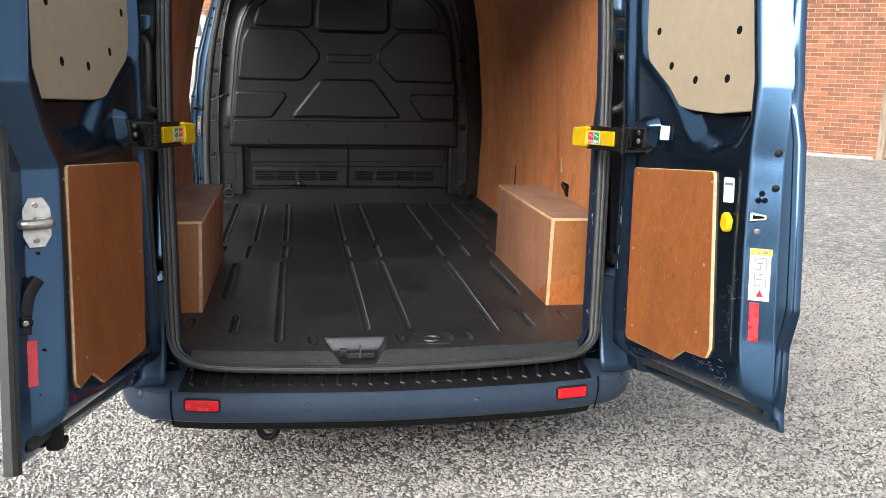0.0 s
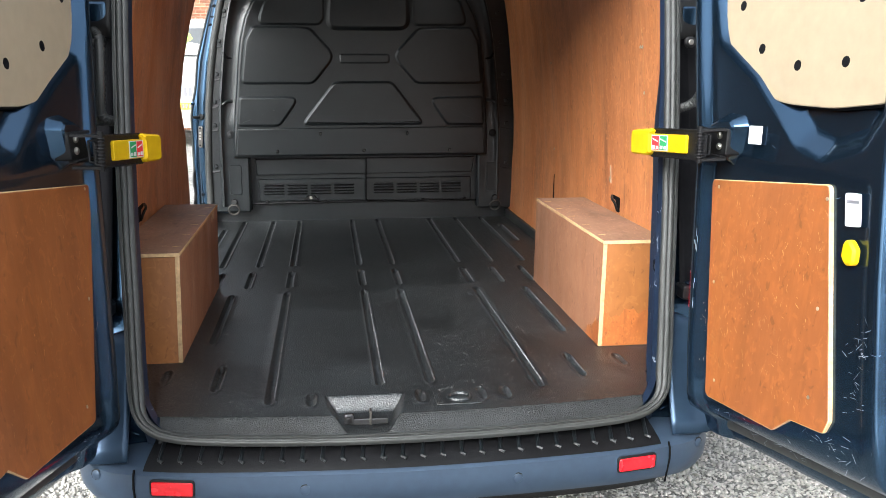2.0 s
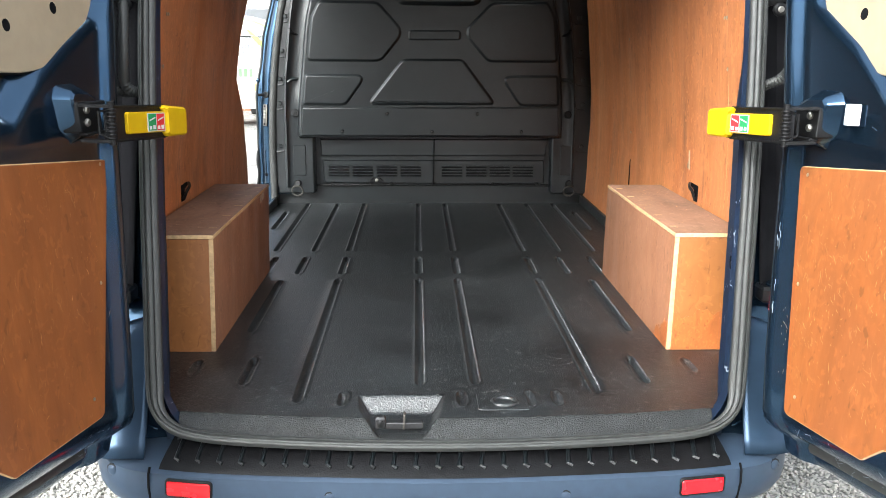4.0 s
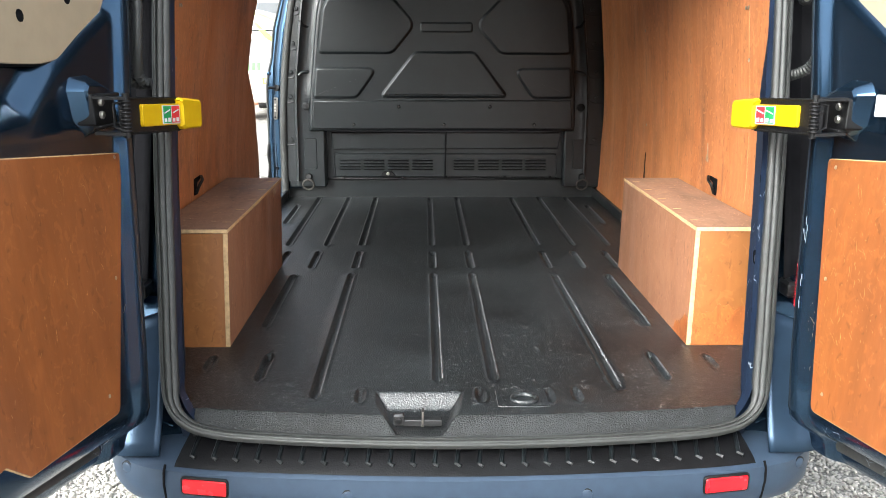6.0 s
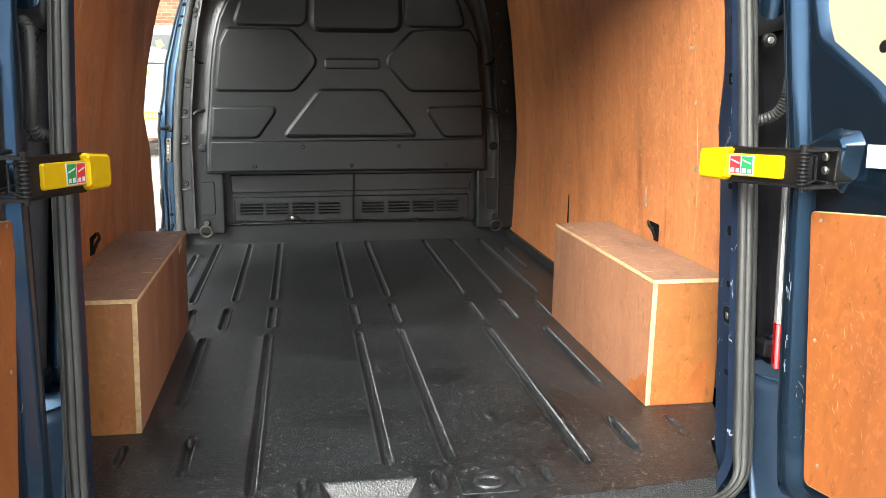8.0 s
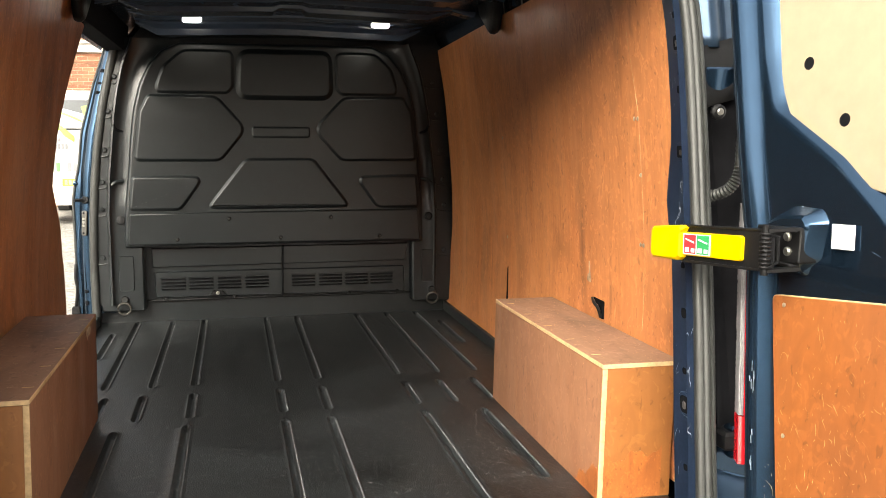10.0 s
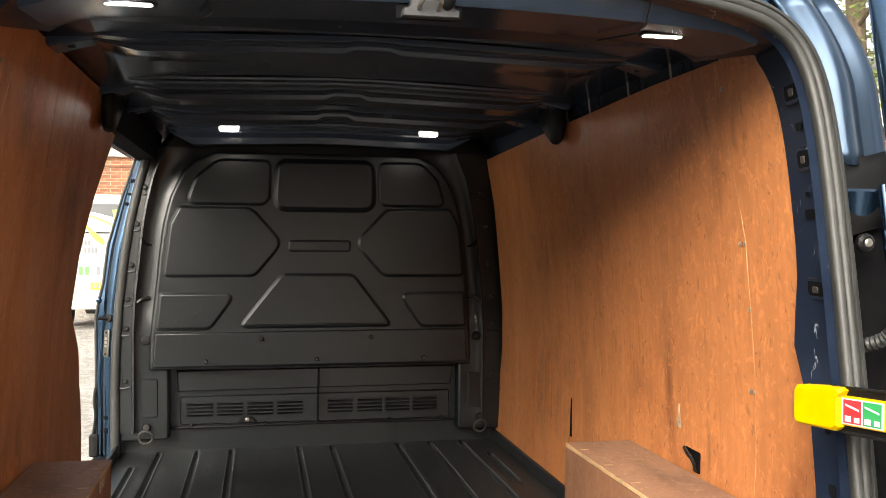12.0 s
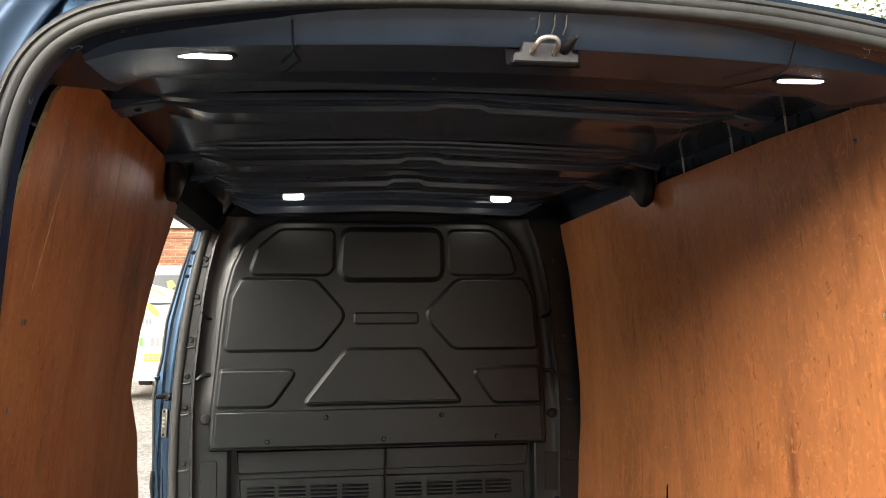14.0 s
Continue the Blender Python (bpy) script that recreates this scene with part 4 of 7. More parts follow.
bolt("lock_hole", (lx - 0.049, -0.0585, FLOOR - 0.006), (0, -1, 0), 0.0085, BLACK, lock, 0.003)


# ---- rear bumper ----
bumper = thing_part("rear_bumper", van)
bumper["label"] = "blue rear bumper with black ribbed step"
plan = smooth_path([(-0.90, 0.42, 0), (-0.895, 0.22, 0), (-0.86, 0.06, 0), (-0.79, -0.035, 0), (-0.68, -0.082, 0), (-0.45, -0.118, 0), (0, -0.142, 0), (0.45, -0.118, 0), (0.68, -0.082, 0), (0.79, -0.035, 0), (0.86, 0.06, 0), (0.895, 0.22, 0), (0.90, 0.42, 0)], 6)


def along(table, mat, name, pick=lambda x: True, label=""):
    """A sheet that follows the bumper's plan line through (inwards, height) pairs."""
    rows = []
    for i, (x, y, _) in enumerate(plan):
        if not pick(x):
            continue
        a, b = Vector(plan[max(0, i - 1)]), Vector(plan[min(len(plan) - 1, i + 1)])
        t = (b - a).normalized()
        n = Vector((-t.y, t.x, 0))
        rows.append([tuple(Vector((x, y, z)) + n * d) for d, z in table])
    m = len(table)
    return link(name, [p for r in rows for p in r], [(m * i + j, m * i + m + j, m * i + m + 1 + j, m * i + 1 + j) for i in range(len(rows) - 1) for j in range(m - 1)], mat, bumper, label, angle=28)


along([(0.12, 0.525), (0.03, 0.496), (0.012, 0.490), (0.002, 0.482), (0.0, 0.465), (-0.004, 0.445), (0.0, 0.412), (0.012, 0.392), (0.035, 0.380), (0.10, 0.372)], BUMPER, "bumper_skin", label="satin blue bumper skin")
along([(0.30, 0.45), (0.06, 0.40), (0.10, 0.33), (0.30, 0.30)], BLACK, "bumper_underside", pick=lambda x: abs(x) < 0.76)
along([(0.105, 0.530), (0.095, 0.540), (0.05, 0.518), (0.020, 0.500), (0.010, 0.490)], PAD, "step_pad", pick=lambda x: abs(x) <= 0.70, label="black ribbed plastic step pad")
for i in range(26):
    x = -0.64 + 1.28 * i / 25
    y = float(np.interp(x, [p[0] for p in plan], [p[1] for p in plan]))
    tube("step_rib", [(x - 0.008, y + 0.088, 0.537), (x + 0.006, y + 0.086, 0.536), (x, y + 0.034, 0.5095), (x + 0.010, y + 0.0285, 0.506)], 0.0055, MOULD, bumper, n=6)


def bump_y(x):
    return float(np.interp(x, [p[0] for p in plan], [p[1] for p in plan]))


for s in (-1, 1):
    xa, xb = sorted((s * 0.550, s * 0.655))
    p = rounded([(xa, 0.434), (xb, 0.434), (xb, 0.470), (xa, 0.470)], 0.006, 3)
    put = lambda u, v, w: (u, bump_y(u) - 0.002 - w, v)
    plate("reflector_rim", inset(p, -0.005), put, -0.004, 0.004, 0.002, BLACK, bumper)
    plate("reflector", p, put, 0.0, 0.007, 0.002, RED, bumper, "red bumper reflector")
    for x, z in ((s * 0.272, 0.444), (s * 0.80, 0.468)):
        o = (x, bump_y(x) + (0.0 if abs(x) < 0.5 else 0.0), z)
        bolt("parking_sensor", (o[0], o[1] - 0.001, o[2]), (0.45 * s if abs(x) > 0.5 else 0, -1, 0), 0.013, BUMPER, bumper, 0.005)
        bolt("sensor_rim", (o[0], o[1] + 0.001, o[2]), (0.45 * s if abs(x) > 0.5 else 0, -1, 0), 0.016, BLACK, bumper, 0.004)
    tube("bumper_joint", [(s * 0.70, bump_y(0.70) + 0.01, 0.492), (s * 0.70, bump_y(0.70) - 0.003, 0.48), (s * 0.70, bump_y(0.70) - 0.006, 0.45), (s * 0.695, bump_y(0.70) + 0.005, 0.38)], 0.003, DARK, bumper, n=6)
tow = [(-0.40 + 0.03 * math.cos(a), 0.03, 0.315 + 0.035 * math.sin(a)) for a in np.linspace(0, 2 * math.pi, 16)[:-1]]
tube("towing_eye", tow, 0.012, BLACK, van, "black towing eye under the bumper", n=8, closed=True)
block("towing_bracket", (-0.43, 0.02, 0.34), (-0.37, 0.30, 0.375), BLACK, van)


# ---- plywood lining ----
wall_x = curve_of([(0.60, 0.862), (0.80, 0.868), (1.05, 0.866), (1.3, 0.848), (1.6, 0.818), (1.92, 0.778), (2.05, 0.757)])


def ply_wall(name, s, edge_rear, edge_front, z0, ztop, label):
    """A bent plywood sheet on the side wall; the edges are tables of height to distance."""
    er, ef, zt = curve_of(edge_rear), curve_of(edge_front), curve_of(ztop)
    o = thing(name, (s * 0.86, 1.2, 0.62), label, "plywood lining", group="side linings")
    nu, nv = 24, 40
    fr, bk = [], []
    for i in range(nu + 1):
        for j in range(nv + 1):
            a, b = i / nu, j / nv
            z = z0 + (1.95 - z0) * b
            y = er(z) + (ef(z) - er(z)) * a
            z = z0 + (zt(y) - z0) * b
            y = er(z) + (ef(z) - er(z)) * a
            fr.append((s * wall_x(z), y, z))
            bk.append((s * (wall_x(z) + 0.009), y, z))
    k = nv + 1
    quad = [(i * k + j, i * k + k + j, i * k + k + 1 + j, i * k + 1 + j) for i in range(nu) for j in range(nv)]
    link("veneer", fr, quad, PLY, o, "red-brown varnished plywood face")
    rim = [(0, j) for j in range(k)] + [(i, nv) for i in range(1, nu + 1)] + [(nu, j) for j in range(nv - 1, -1, -1)] + [(i, 0) for i in range(nu - 1, 0, -1)]
    idx = [i * k + j for i, j in rim]
    m = len(idx)
    link("sheet_edge", [fr[i] for i in idx] + [bk[i] for i in idx], [(i, (i + 1) % m, m + (i + 1) % m, m + i) for i in range(m)], PLYEDGE, o, "pale sheet edge")
    link("sheet_back", bk, quad, PLYEDGE, o)
    return o


right_ply = ply_wall("plywood_wall", 1, [(0.6, 0.46), (1.3, 0.45), (1.68, 0.452), (1.80, 0.47), (1.90, 0.51), (1.95, 0.58), (2.0, 0.62)], [(0.6, 3.02), (1.2, 2.90), (1.72, 2.91), (2.0, 2.99)], 0.63, [(0.4, 1.975), (1.07, 1.978), (1.9, 1.962), (3.0, 1.935)], "tall red-brown plywood sheet lining the side with dark stains and scratches")
left_ply = ply_wall("plywood_wall", -1, [(0.6, 0.46), (1.3, 0.47), (1.68, 0.52), (1.85, 0.60), (1.95, 0.66), (2.03, 0.78)], [(0.6, 2.2), (0.85, 2.18), (1.0, 2.14), (1.17, 2.04), (1.33, 1.83), (1.5, 1.85), (1.7, 1.97), (1.92, 2.17), (2.03, 2.14)], 0.63, [(0.4, 2.018), (2.2, 2.02)], "red-brown plywood sheet beside the sliding door with a wavy front edge")


def screw(o, s, y, z):
    bolt("screw", (s * (wall_x(z) - 0.0005), y, z), (-s, 0, 0), 0.006, ZINC, o, 0.0025)


for s, o in ((1, right_ply), (-1, left_ply)):
    for y, z in ((0.737, 1.91), (0.690, 1.55), (0.710, 1.55), (0.682, 1.21), (0.700, 1.21), (0.686, 1.40), (1.96, 1.92), (1.95, 1.1), (1.95, 1.5)):
        if s > 0 or y < 1.5:
            screw(o, s, y, z)
    # slot with a lashing loop behind the arch box
    y, z = 0.985, 0.985
    p = rounded([(y - 0.030, z - 0.033), (y + 0.008, z - 0.033), (y + 0.012, z + 0.006), (y + 0.055, z + 0.012), (y + 0.055, z + 0.024), (y - 0.030, z + 0.022)], 0.005, 3)
    layers("slot", [(p, 0.0), (p, 0.002)], lambda u, v, w, s=s: (s * (wall_x(v) - w), u, v), DARK, o, "dark slot cut in the sheet")
    tube("lashing_loop", smooth_path([(s * 0.862, y - 0.016, z - 0.028), (s * 0.850, y - 0.018, z + 0.002), (s * 0.846, y + 0.004, z + 0.015), (s * 0.860, y + 0.050, z + 0.020)], 4), 0.005, BLACK, o, "black lashing loop")
    # pencil-thin score lines and the sheet joint
# fine joint in the right-hand sheet
tube("score_line", [(wall_x(z), float(np.interp(z, [0.98, 1.21, 1.556, 1.776, 1.91], [0.693, 0.679, 0.686, 0.729, 0.737])), z) for z in np.linspace(0.97, 1.78, 12)], 0.0005, PLYEDGE, right_ply, "pale score line", n=5)
tube("score_line", [(-wall_x(z), 0.72 + 0.35 * (z - 1.6), z) for z in np.linspace(1.60, 1.90, 6)], 0.0008, PLYEDGE, left_ply, "pale score line", n=5)
p = [(1.938, 0.84), (1.956, 0.84), (1.950, 0.97), (1.944, 0.98)]
layers("edge_notch", [(p, 0.0), (p, 0.0025)], lambda u, v, w: (wall_x(v) - w, u, v), DARK, right_ply)
p = rounded([(1.066, 1.048), (1.098, 1.052), (1.092, 1.070), (1.080, 1.078), (1.080, 1.115), (1.072, 1.116), (1.070, 1.075)], 0.003, 2)
layers("torn_patch", [(p, 0.0), (p, 0.0012)], lambda u, v, w: (wall_x(v) - w, u, v), TORN, right_ply, "pale torn veneer patch")


# ---- wheel arch boxes ----
def arch_box(s, y0, y1, ztop, label):
    o = thing("wheel_arch_box", (s * 0.75, (y0 + y1) / 2, FLOOR), label, "plywood box", group="wheel arch boxes")
    xi, xo = 0.653, 0.858
    lo = lambda a, b: (min(s * a, s * b), max(s * a, s * b))
    x0, x1 = lo(xi + 0.012, xo)
    xf = floor_half(y0 + 0.02)
    block("top_board", (*[lo(xi, xo)[0]], y0, ztop - 0.012), (lo(xi, xo)[1], y1, ztop), PLYDUSTY, o, "scuffed dusty plywood top", bevel=0.001)
    a, b = lo(xi, xi + 0.012)
    block("side_board", (a, y0 + 0.001, FLOOR), (b, y1, ztop - 0.0125), PLYSIDE, o, bevel=0.001)
    a, b = lo(xi + 0.0125, xo - 0.012)
    block("end_board", (a, y0, FLOOR), (b, y0 + 0.012, ztop - 0.0125), PLYEND, o, bevel=0.001)
    block("far_board", (a, y1 - 0.012, FLOOR), (b, y1 - 0.0005, ztop - 0.0125), PLYSIDE, o, bevel=0.001)
    # pale raw edges
    a, b = lo(xi - 0.0008, xi + 0.0122)
    block("raw_edge", (a, y0 - 0.0008, FLOOR + 0.002), (b, y0 + 0.003, ztop - 0.0125), PLYEDGE, o, "pale raw plywood edge", bevel=0.0005)
    a, b = lo(xi - 0.0006, xo - 0.012)
    block("raw_edge", (a, y0 - 0.0014, ztop - 0.0115), (b, y0 + 0.003, ztop - 0.001), PLYEDGE, o, "pale raw plywood edge", bevel=0.0005)
    a, b = lo(xi - 0.0014, xi + 0.002)
    block("raw_edge", (a, y0 + 0.002, ztop - 0.0108), (b, y1 - 0.002, ztop - 0.001), PLYEDGE, o, "pale raw plywood edge", bevel=0.0005)
    for i in range(5):
        y = y0 + 0.1 + (y1 - y0 - 0.2) * i / 4
        block("splinter", (min(s * (xi + 0.01), s * (xi + 0.035)), y, ztop - 0.0005), (max(s * (xi + 0.01), s * (xi + 0.035)), y + 0.004, ztop + 0.0008), PLYEDGE, o, bevel=0.0003)
    if s < 0:
        p = rounded([(y1 - 0.20, ztop - 0.014), (y1 - 0.12, ztop - 0.014), (y1 - 0.13, ztop - 0.040), (y1 - 0.16, ztop - 0.034), (y1 - 0.185, ztop - 0.046)], 0.006, 2)
        layers("torn_patch", [(p, 0.0), (p, 0.0012)], lambda u, v, w: (s * (xi - w), u, v), TORN, o, "pale torn veneer patch")
    return o


PLYSIDE = scratched(wood("box_plywood", (0.255, 0.116, 0.060), (0.14, 0.058, 0.030), 0.5, 0.4, (1, 1, 0.7)), (0.55, 0.34, 0.20), 24, 0.018, (1, 1, 1), 0.30)
PLYEND = wood("box_end_plywood", (0.245, 0.094, 0.027), (0.15, 0.050, 0.013), 0.42, 0.3, (1, 1, 0.7))
DAMP = wood("damp_plywood", (0.33, 0.105, 0.028), (0.17, 0.048, 0.014), 0.35, 0.8, (1, 1, 0.6), 0.5)
arch_box(-1, 0.45, 1.43, 0.943, "brown plywood wheel arch box beside the sliding door")
right_box = arch_box(1, 0.452, 1.39, 0.948, "brown plywood wheel arch box with a dark damp stain")


def damp_stain(a, b, z0, top, seed, put):
    """A stain with a ragged upper edge, a thin film on a board."""
    rnd = random.Random(seed)
    n = 60
    edge = [(a + (b - a) * i / n, z0 + top(i / n) + 0.010 * math.sin(i * 0.19 + seed) + 0.004 * math.sin(i * 0.53) + rnd.uniform(-0.0012, 0.0012)) for i in range(n + 1)]
    pts = [(a, z0)] + [(b, z0)] + [(u, max(z0 + 0.002, v)) for u, v in edge[::-1]]
    layers("damp_stain", [(pts, 0.0), (pts, 0.0006)], put, DAMP, right_box, "dark damp stain in the plywood", smooth=False)


damp_stain(0.667, 0.820, FLOOR + 0.003, lambda f: 0.10 + 0.02 * f, 2, lambda u, v, w: (u, 0.4515 - w, v))
damp_stain(0.456, 0.60, FLOOR + 0.003, lambda f: 0.085 * (1 - f) ** 0.7, 5, lambda u, v, w: (0.6525 - w, u, v))
# ---- rear doors ----
def door_put(s):
    return lambda y, z, w: (s * (0.7926 - 0.158 * (y + 0.078) + 0.10 * (z - 1.21) - w), y, z)


def poly_depth(pts, y, z):
    """How far a place lies inside an outline (negative: outside)."""
    inside, best = False, 1e9
    k = len(pts)
    for i in range(k):
        (ay, az), (by, bz) = pts[i - 1], pts[i]
        if (az > z) != (bz > z) and y < (by - ay) * (z - az) / (bz - az) + ay:
            inside = not inside
        dy, dz = by - ay, bz - az
        t = max(0.0, min(1.0, ((y - ay) * dy + (z - az) * dz) / max(1e-9, dy * dy + dz * dz)))
        best = min(best, math.hypot(y - ay - t * dy, z - az - t * dz))
    return best if inside else -best


def step(a, b, v):
    t = max(0.0, min(1.0, (v - a) / (b - a)))
    return t * t * (3 - 2 * t)


FREE = {-1: (-0.068, 0.042), 1: (-0.068, 0.042)}      # the free-edge faces run back by the first, and out by the second


def rear_door(s, ridge, flange, hinge, ply, board, pocket, holes, label):
    """An open rear door: skin, pressed inner panel, lining, window board."""
    o = thing_part("rear_door", van)
    o["label"] = label
    put = door_put(s)
    yR, yF, yH = curve_of(ridge), curve_of(flange), curve_of(hinge)
    TOP = 1.99
    FREE_W, FREE_Y = FREE[s]
    pk = rounded(pocket, 0.03, 4)

    def zb(y):
        return 0.527 + 0.075 * max(0.0, min(1.0, (0.0 - y) / 0.85))

    def low(dz):
        return float(np.interp(dz, [0, 0.012, 0.045, 0.075, 0.10, 0.12], [-0.086, -0.076, -0.068, -0.020, -0.004, 0.0]))

    rows = []
    ts = [0, 0.006, 0.012, 0.03, 0.045, 0.06, 0.075, 0.09, 0.11] + list(np.linspace(0.13, 1.0, 92))
    N = 64
    for t in ts:
        row = []
        z0 = 0.6 + t * (TOP - 0.6) if t > 0.11 else 0.6 + t
        r, f, h = yR(z0), yF(z0), yH(z0)
        b = r - FREE_Y
        f = min(f, b - 0.006)
        sec = [(f, -0.090), (f, -0.079), (f + 0.004, -0.073), (b - 0.004, FREE_W), (b, FREE_W + 0.004), (b * 0.5 + r * 0.5 - 0.002, FREE_W * 0.5), (r - 0.007, -0.012), (r - 0.002, -0.003), (r + 0.006, 0.0)]
        a0, a1 = r + 0.012, h - 0.050
        sec += [(a0 + (a1 - a0) * i / N, 0.0) for i in range(N + 1)]
        sec += [(h - 0.038, 0.020), (h - 0.024, 0.018), (h - 0.012, 0.008), (h - 0.003, -0.010), (h + 0.001, -0.048), (h + 0.006, -0.086)]
        for k, (y, w) in enumerate(sec):
            zl = zb(y)
            z = zl + t if t <= 0.11 else zl + 0.11 + (z0 - 0.6 - 0.11) / (TOP - 0.71) * (TOP - zl - 0.11)
            w = max(-0.090, min(w, low(z - zl) + 0.02 * (k > 9 + N)))
            if 9 <= k < 10 + N:
                w -= 0.034 * step(-0.012, 0.045, poly_depth(pk, y, z)) * (1.0 if z < 1.95 else 0.5)
                # ridge beside the hinge edge
                w += 0.020 * step(h - 0.085, h - 0.040, y)
                # shallow ledge above the lining
                w -= 0.006 * step(0.0, 0.012, z - 0.70) * step(0.0, 0.012, 1.262 - z) * step(0.0, 0.02, y - r - 0.03)
            row.append(put(y, z, w))
        rows.append(row)
    m = len(rows[0])
    faces = [(i * m + j, (i + 1) * m + j, (i + 1) * m + j + 1, i * m + j + 1) for i in range(len(rows) - 1) for j in range(m - 1)]
    link("inner_panel", [p for r_ in rows for p in r_], faces, PAINT, o, "pressed blue inner door panel", shear=False, angle=60)
    back = [r_[0] for r_ in rows] + [r_[-1] for r_ in rows[::-1]]
    out = [(p[0] + s * 0.006, p[1], p[2]) for p in back]
    k = len(back)
    link("outer_skin", back + out, [tuple(range(k, 2 * k))] + [(i, (i + 1) % k, k + (i + 1) % k, k + i) for i in range(k)], PAINT, o, "blue outer door skin", shear=False)

    # strips on the free edge and along the bottom
    if s < 0:
        edge = [(yF(z) - 0.004, z) for z in np.linspace(0.60, 1.97, 40)]
        sweep("edge_seal", [put(y, z, -0.077) for y, z in edge], [(-0.021, -0.012), (0.021, -0.012), (0.020, 0.006), (0.012, 0.012), (0.003, 0.008), (-0.006, 0.013), (-0.018, 0.008)], RUBBER, o, "black rubber edge strip", shear=False, up=(-s, -0.3, 0))
    else:
        edge = [(yF(z) + 0.013, z) for z in np.linspace(0.62, 1.97, 40)]
        sweep("edge_bead", [put(y, z, -0.072) for y, z in edge], [(-0.005, -0.006), (0.005, -0.006), (0.0035, 0.005), (0.0, 0.0065), (-0.0035, 0.005)], PAINT, o, "raised blue edge bead", shear=False, up=(-s, 0, 0))
    low_line = smooth_path([(yF(0.62) + 0.05, 0.642, 0), (-0.60, 0.628, 0), (-0.35, 0.604, 0), (-0.19, 0.588, 0)], 5)
    sweep("bottom_seal", [put(y, z, -0.066) for y, z, _ in low_line], [(-0.014, -0.006), (0.014, -0.006), (0.011, 0.010), (0.0, 0.014), (-0.011, 0.010)], RUBBER, o, "black rubber bottom strip", shear=False, up=(-s, 0, 0))
    # window board in its recess
    bp = rounded(board, [0.03, 0.03, 0.045, 0.4, 0.5, 0.3], 10)
    plate("board_rim", inset(bp, -0.005), put, -0.040, -0.016, 0.004, DARK, o, shear=False)
    plate("window_board", bp, put, -0.020, -0.008, 0.002, BOARD, o, "beige hardboard panel with drilled holes", shear=False)
    for y, z in holes:
        bolt("board_hole", put(y, z, -0.0082), (-s, -0.158, 0.10), 0.0125, DARK, o, 0.0010)
    # lining sheet
    pp = rounded(ply, [0.012, 0.018, 0.018, 0.012, 0.008, 0.012, 0.02], 5)
    layers("lining_edge", [(pp, -0.008), (pp, 0.0020), (inset(pp, 0.002), 0.0030)], put, PLYEDGE, o, "pale routed sheet edge", shear=False)
    layers("lining_sheet", [(inset(pp, 0.0015), 0.0028), (inset(pp, 0.0022), 0.0038)], put, DOORPLY, o, "scratched red-brown plywood door lining", shear=False)
    ys, zs = [p[0] for p in ply], [p[1] for p in ply]
    for y, z in ((max(ys) - 0.035, max(zs) - 0.055), (min(ys) + 0.12, max(zs) - 0.03), (ply[3][0] + 0.06, ply[3][1] + 0.06), (ply[6][0] - 0.03, ply[6][1] + 0.05), ((ply[0][0] + ply[6][0]) / 2 - 0.02, 0.95), ((ply[1][0] + ply[2][0]) / 2 + 0.03, 0.98)):
        bolt("screw", put(y, z, 0.0036), (-s, -0.158, 0.10), 0.0045, ZINC, o, 0.0016)
    return o, put


def free_face(s, ridge):
    """Places on the free-edge face: q from the ridge to the skin, z, and height over it."""
    put, yR = door_put(s), curve_of(ridge)
    fw, fy = FREE[s]
    return lambda q, z, h: put(yR(z) - 0.008 - (fy - 0.012) * q - 0.9 * h, z, -0.012 + (fw + 0.012) * q + 0.4 * h)


def bracket(s, o, put, y, z):
    # angular pressed boss that carries the bracket
    base = [(y - 0.020, z + 0.048), (y - 0.004, z + 0.070), (y + 0.062, z + 0.072), (y + 0.106, z + 0.050), (y + 0.112, z - 0.038), (y + 0.025, z - 0.048), (y - 0.014, z - 0.016)]
    crown = [(y - 0.010, z + 0.046), (y + 0.004, z + 0.060), (y + 0.058, z + 0.056), (y + 0.092, z + 0.042), (y + 0.096, z - 0.028), (y + 0.012, z - 0.032), (y - 0.006, z - 0.008)]
    rb, rc = rounded(base, 0.014, 4), rounded(crown, 0.010, 4)
    layers("strap_boss", [(inset(rb, -0.006), -0.006), (rb, 0.002), (rc, 0.030), (inset(rc, 0.006), 0.034)], put, PAINT, o, "pressed blue boss", shear=False, angle=22)
    br = rounded([(y - 0.008, z - 0.026), (y + 0.084, z - 0.030), (y + 0.084, z + 0.036), (y - 0.004, z + 0.038)], 0.005, 3)
    plate("hinge_bracket", br, put, 0.004, 0.040, 0.002, BLACK, o, "black strap bracket", shear=False)
    for dy, dz in ((0.020, -0.006), (0.024, 0.020)):
        bolt("bracket_bolt", put(y + dy, z + dz, 0.040), (-s, -0.2, 0), 0.0085, ZINC, o, 0.007)
    for dz in (-0.030, 0.032):
        plate("bracket_fold", rounded([(y + 0.004, z + dz - 0.003), (y + 0.100, z + dz - 0.004), (y + 0.100, z + dz + 0.004), (y + 0.004, z + dz + 0.003)], 0.002, 2), put, 0.028, 0.046, 0.002, BLACK, o, shear=False)


DOORPLY = scratched(wood("door_plywood", (0.220, 0.070, 0.018), (0.12, 0.033, 0.008), 0.42, 0.6, (1, 1, 0.7)), (0.55, 0.32, 0.15), 17, 0.014, (1, 1, 0.6), 0.26)

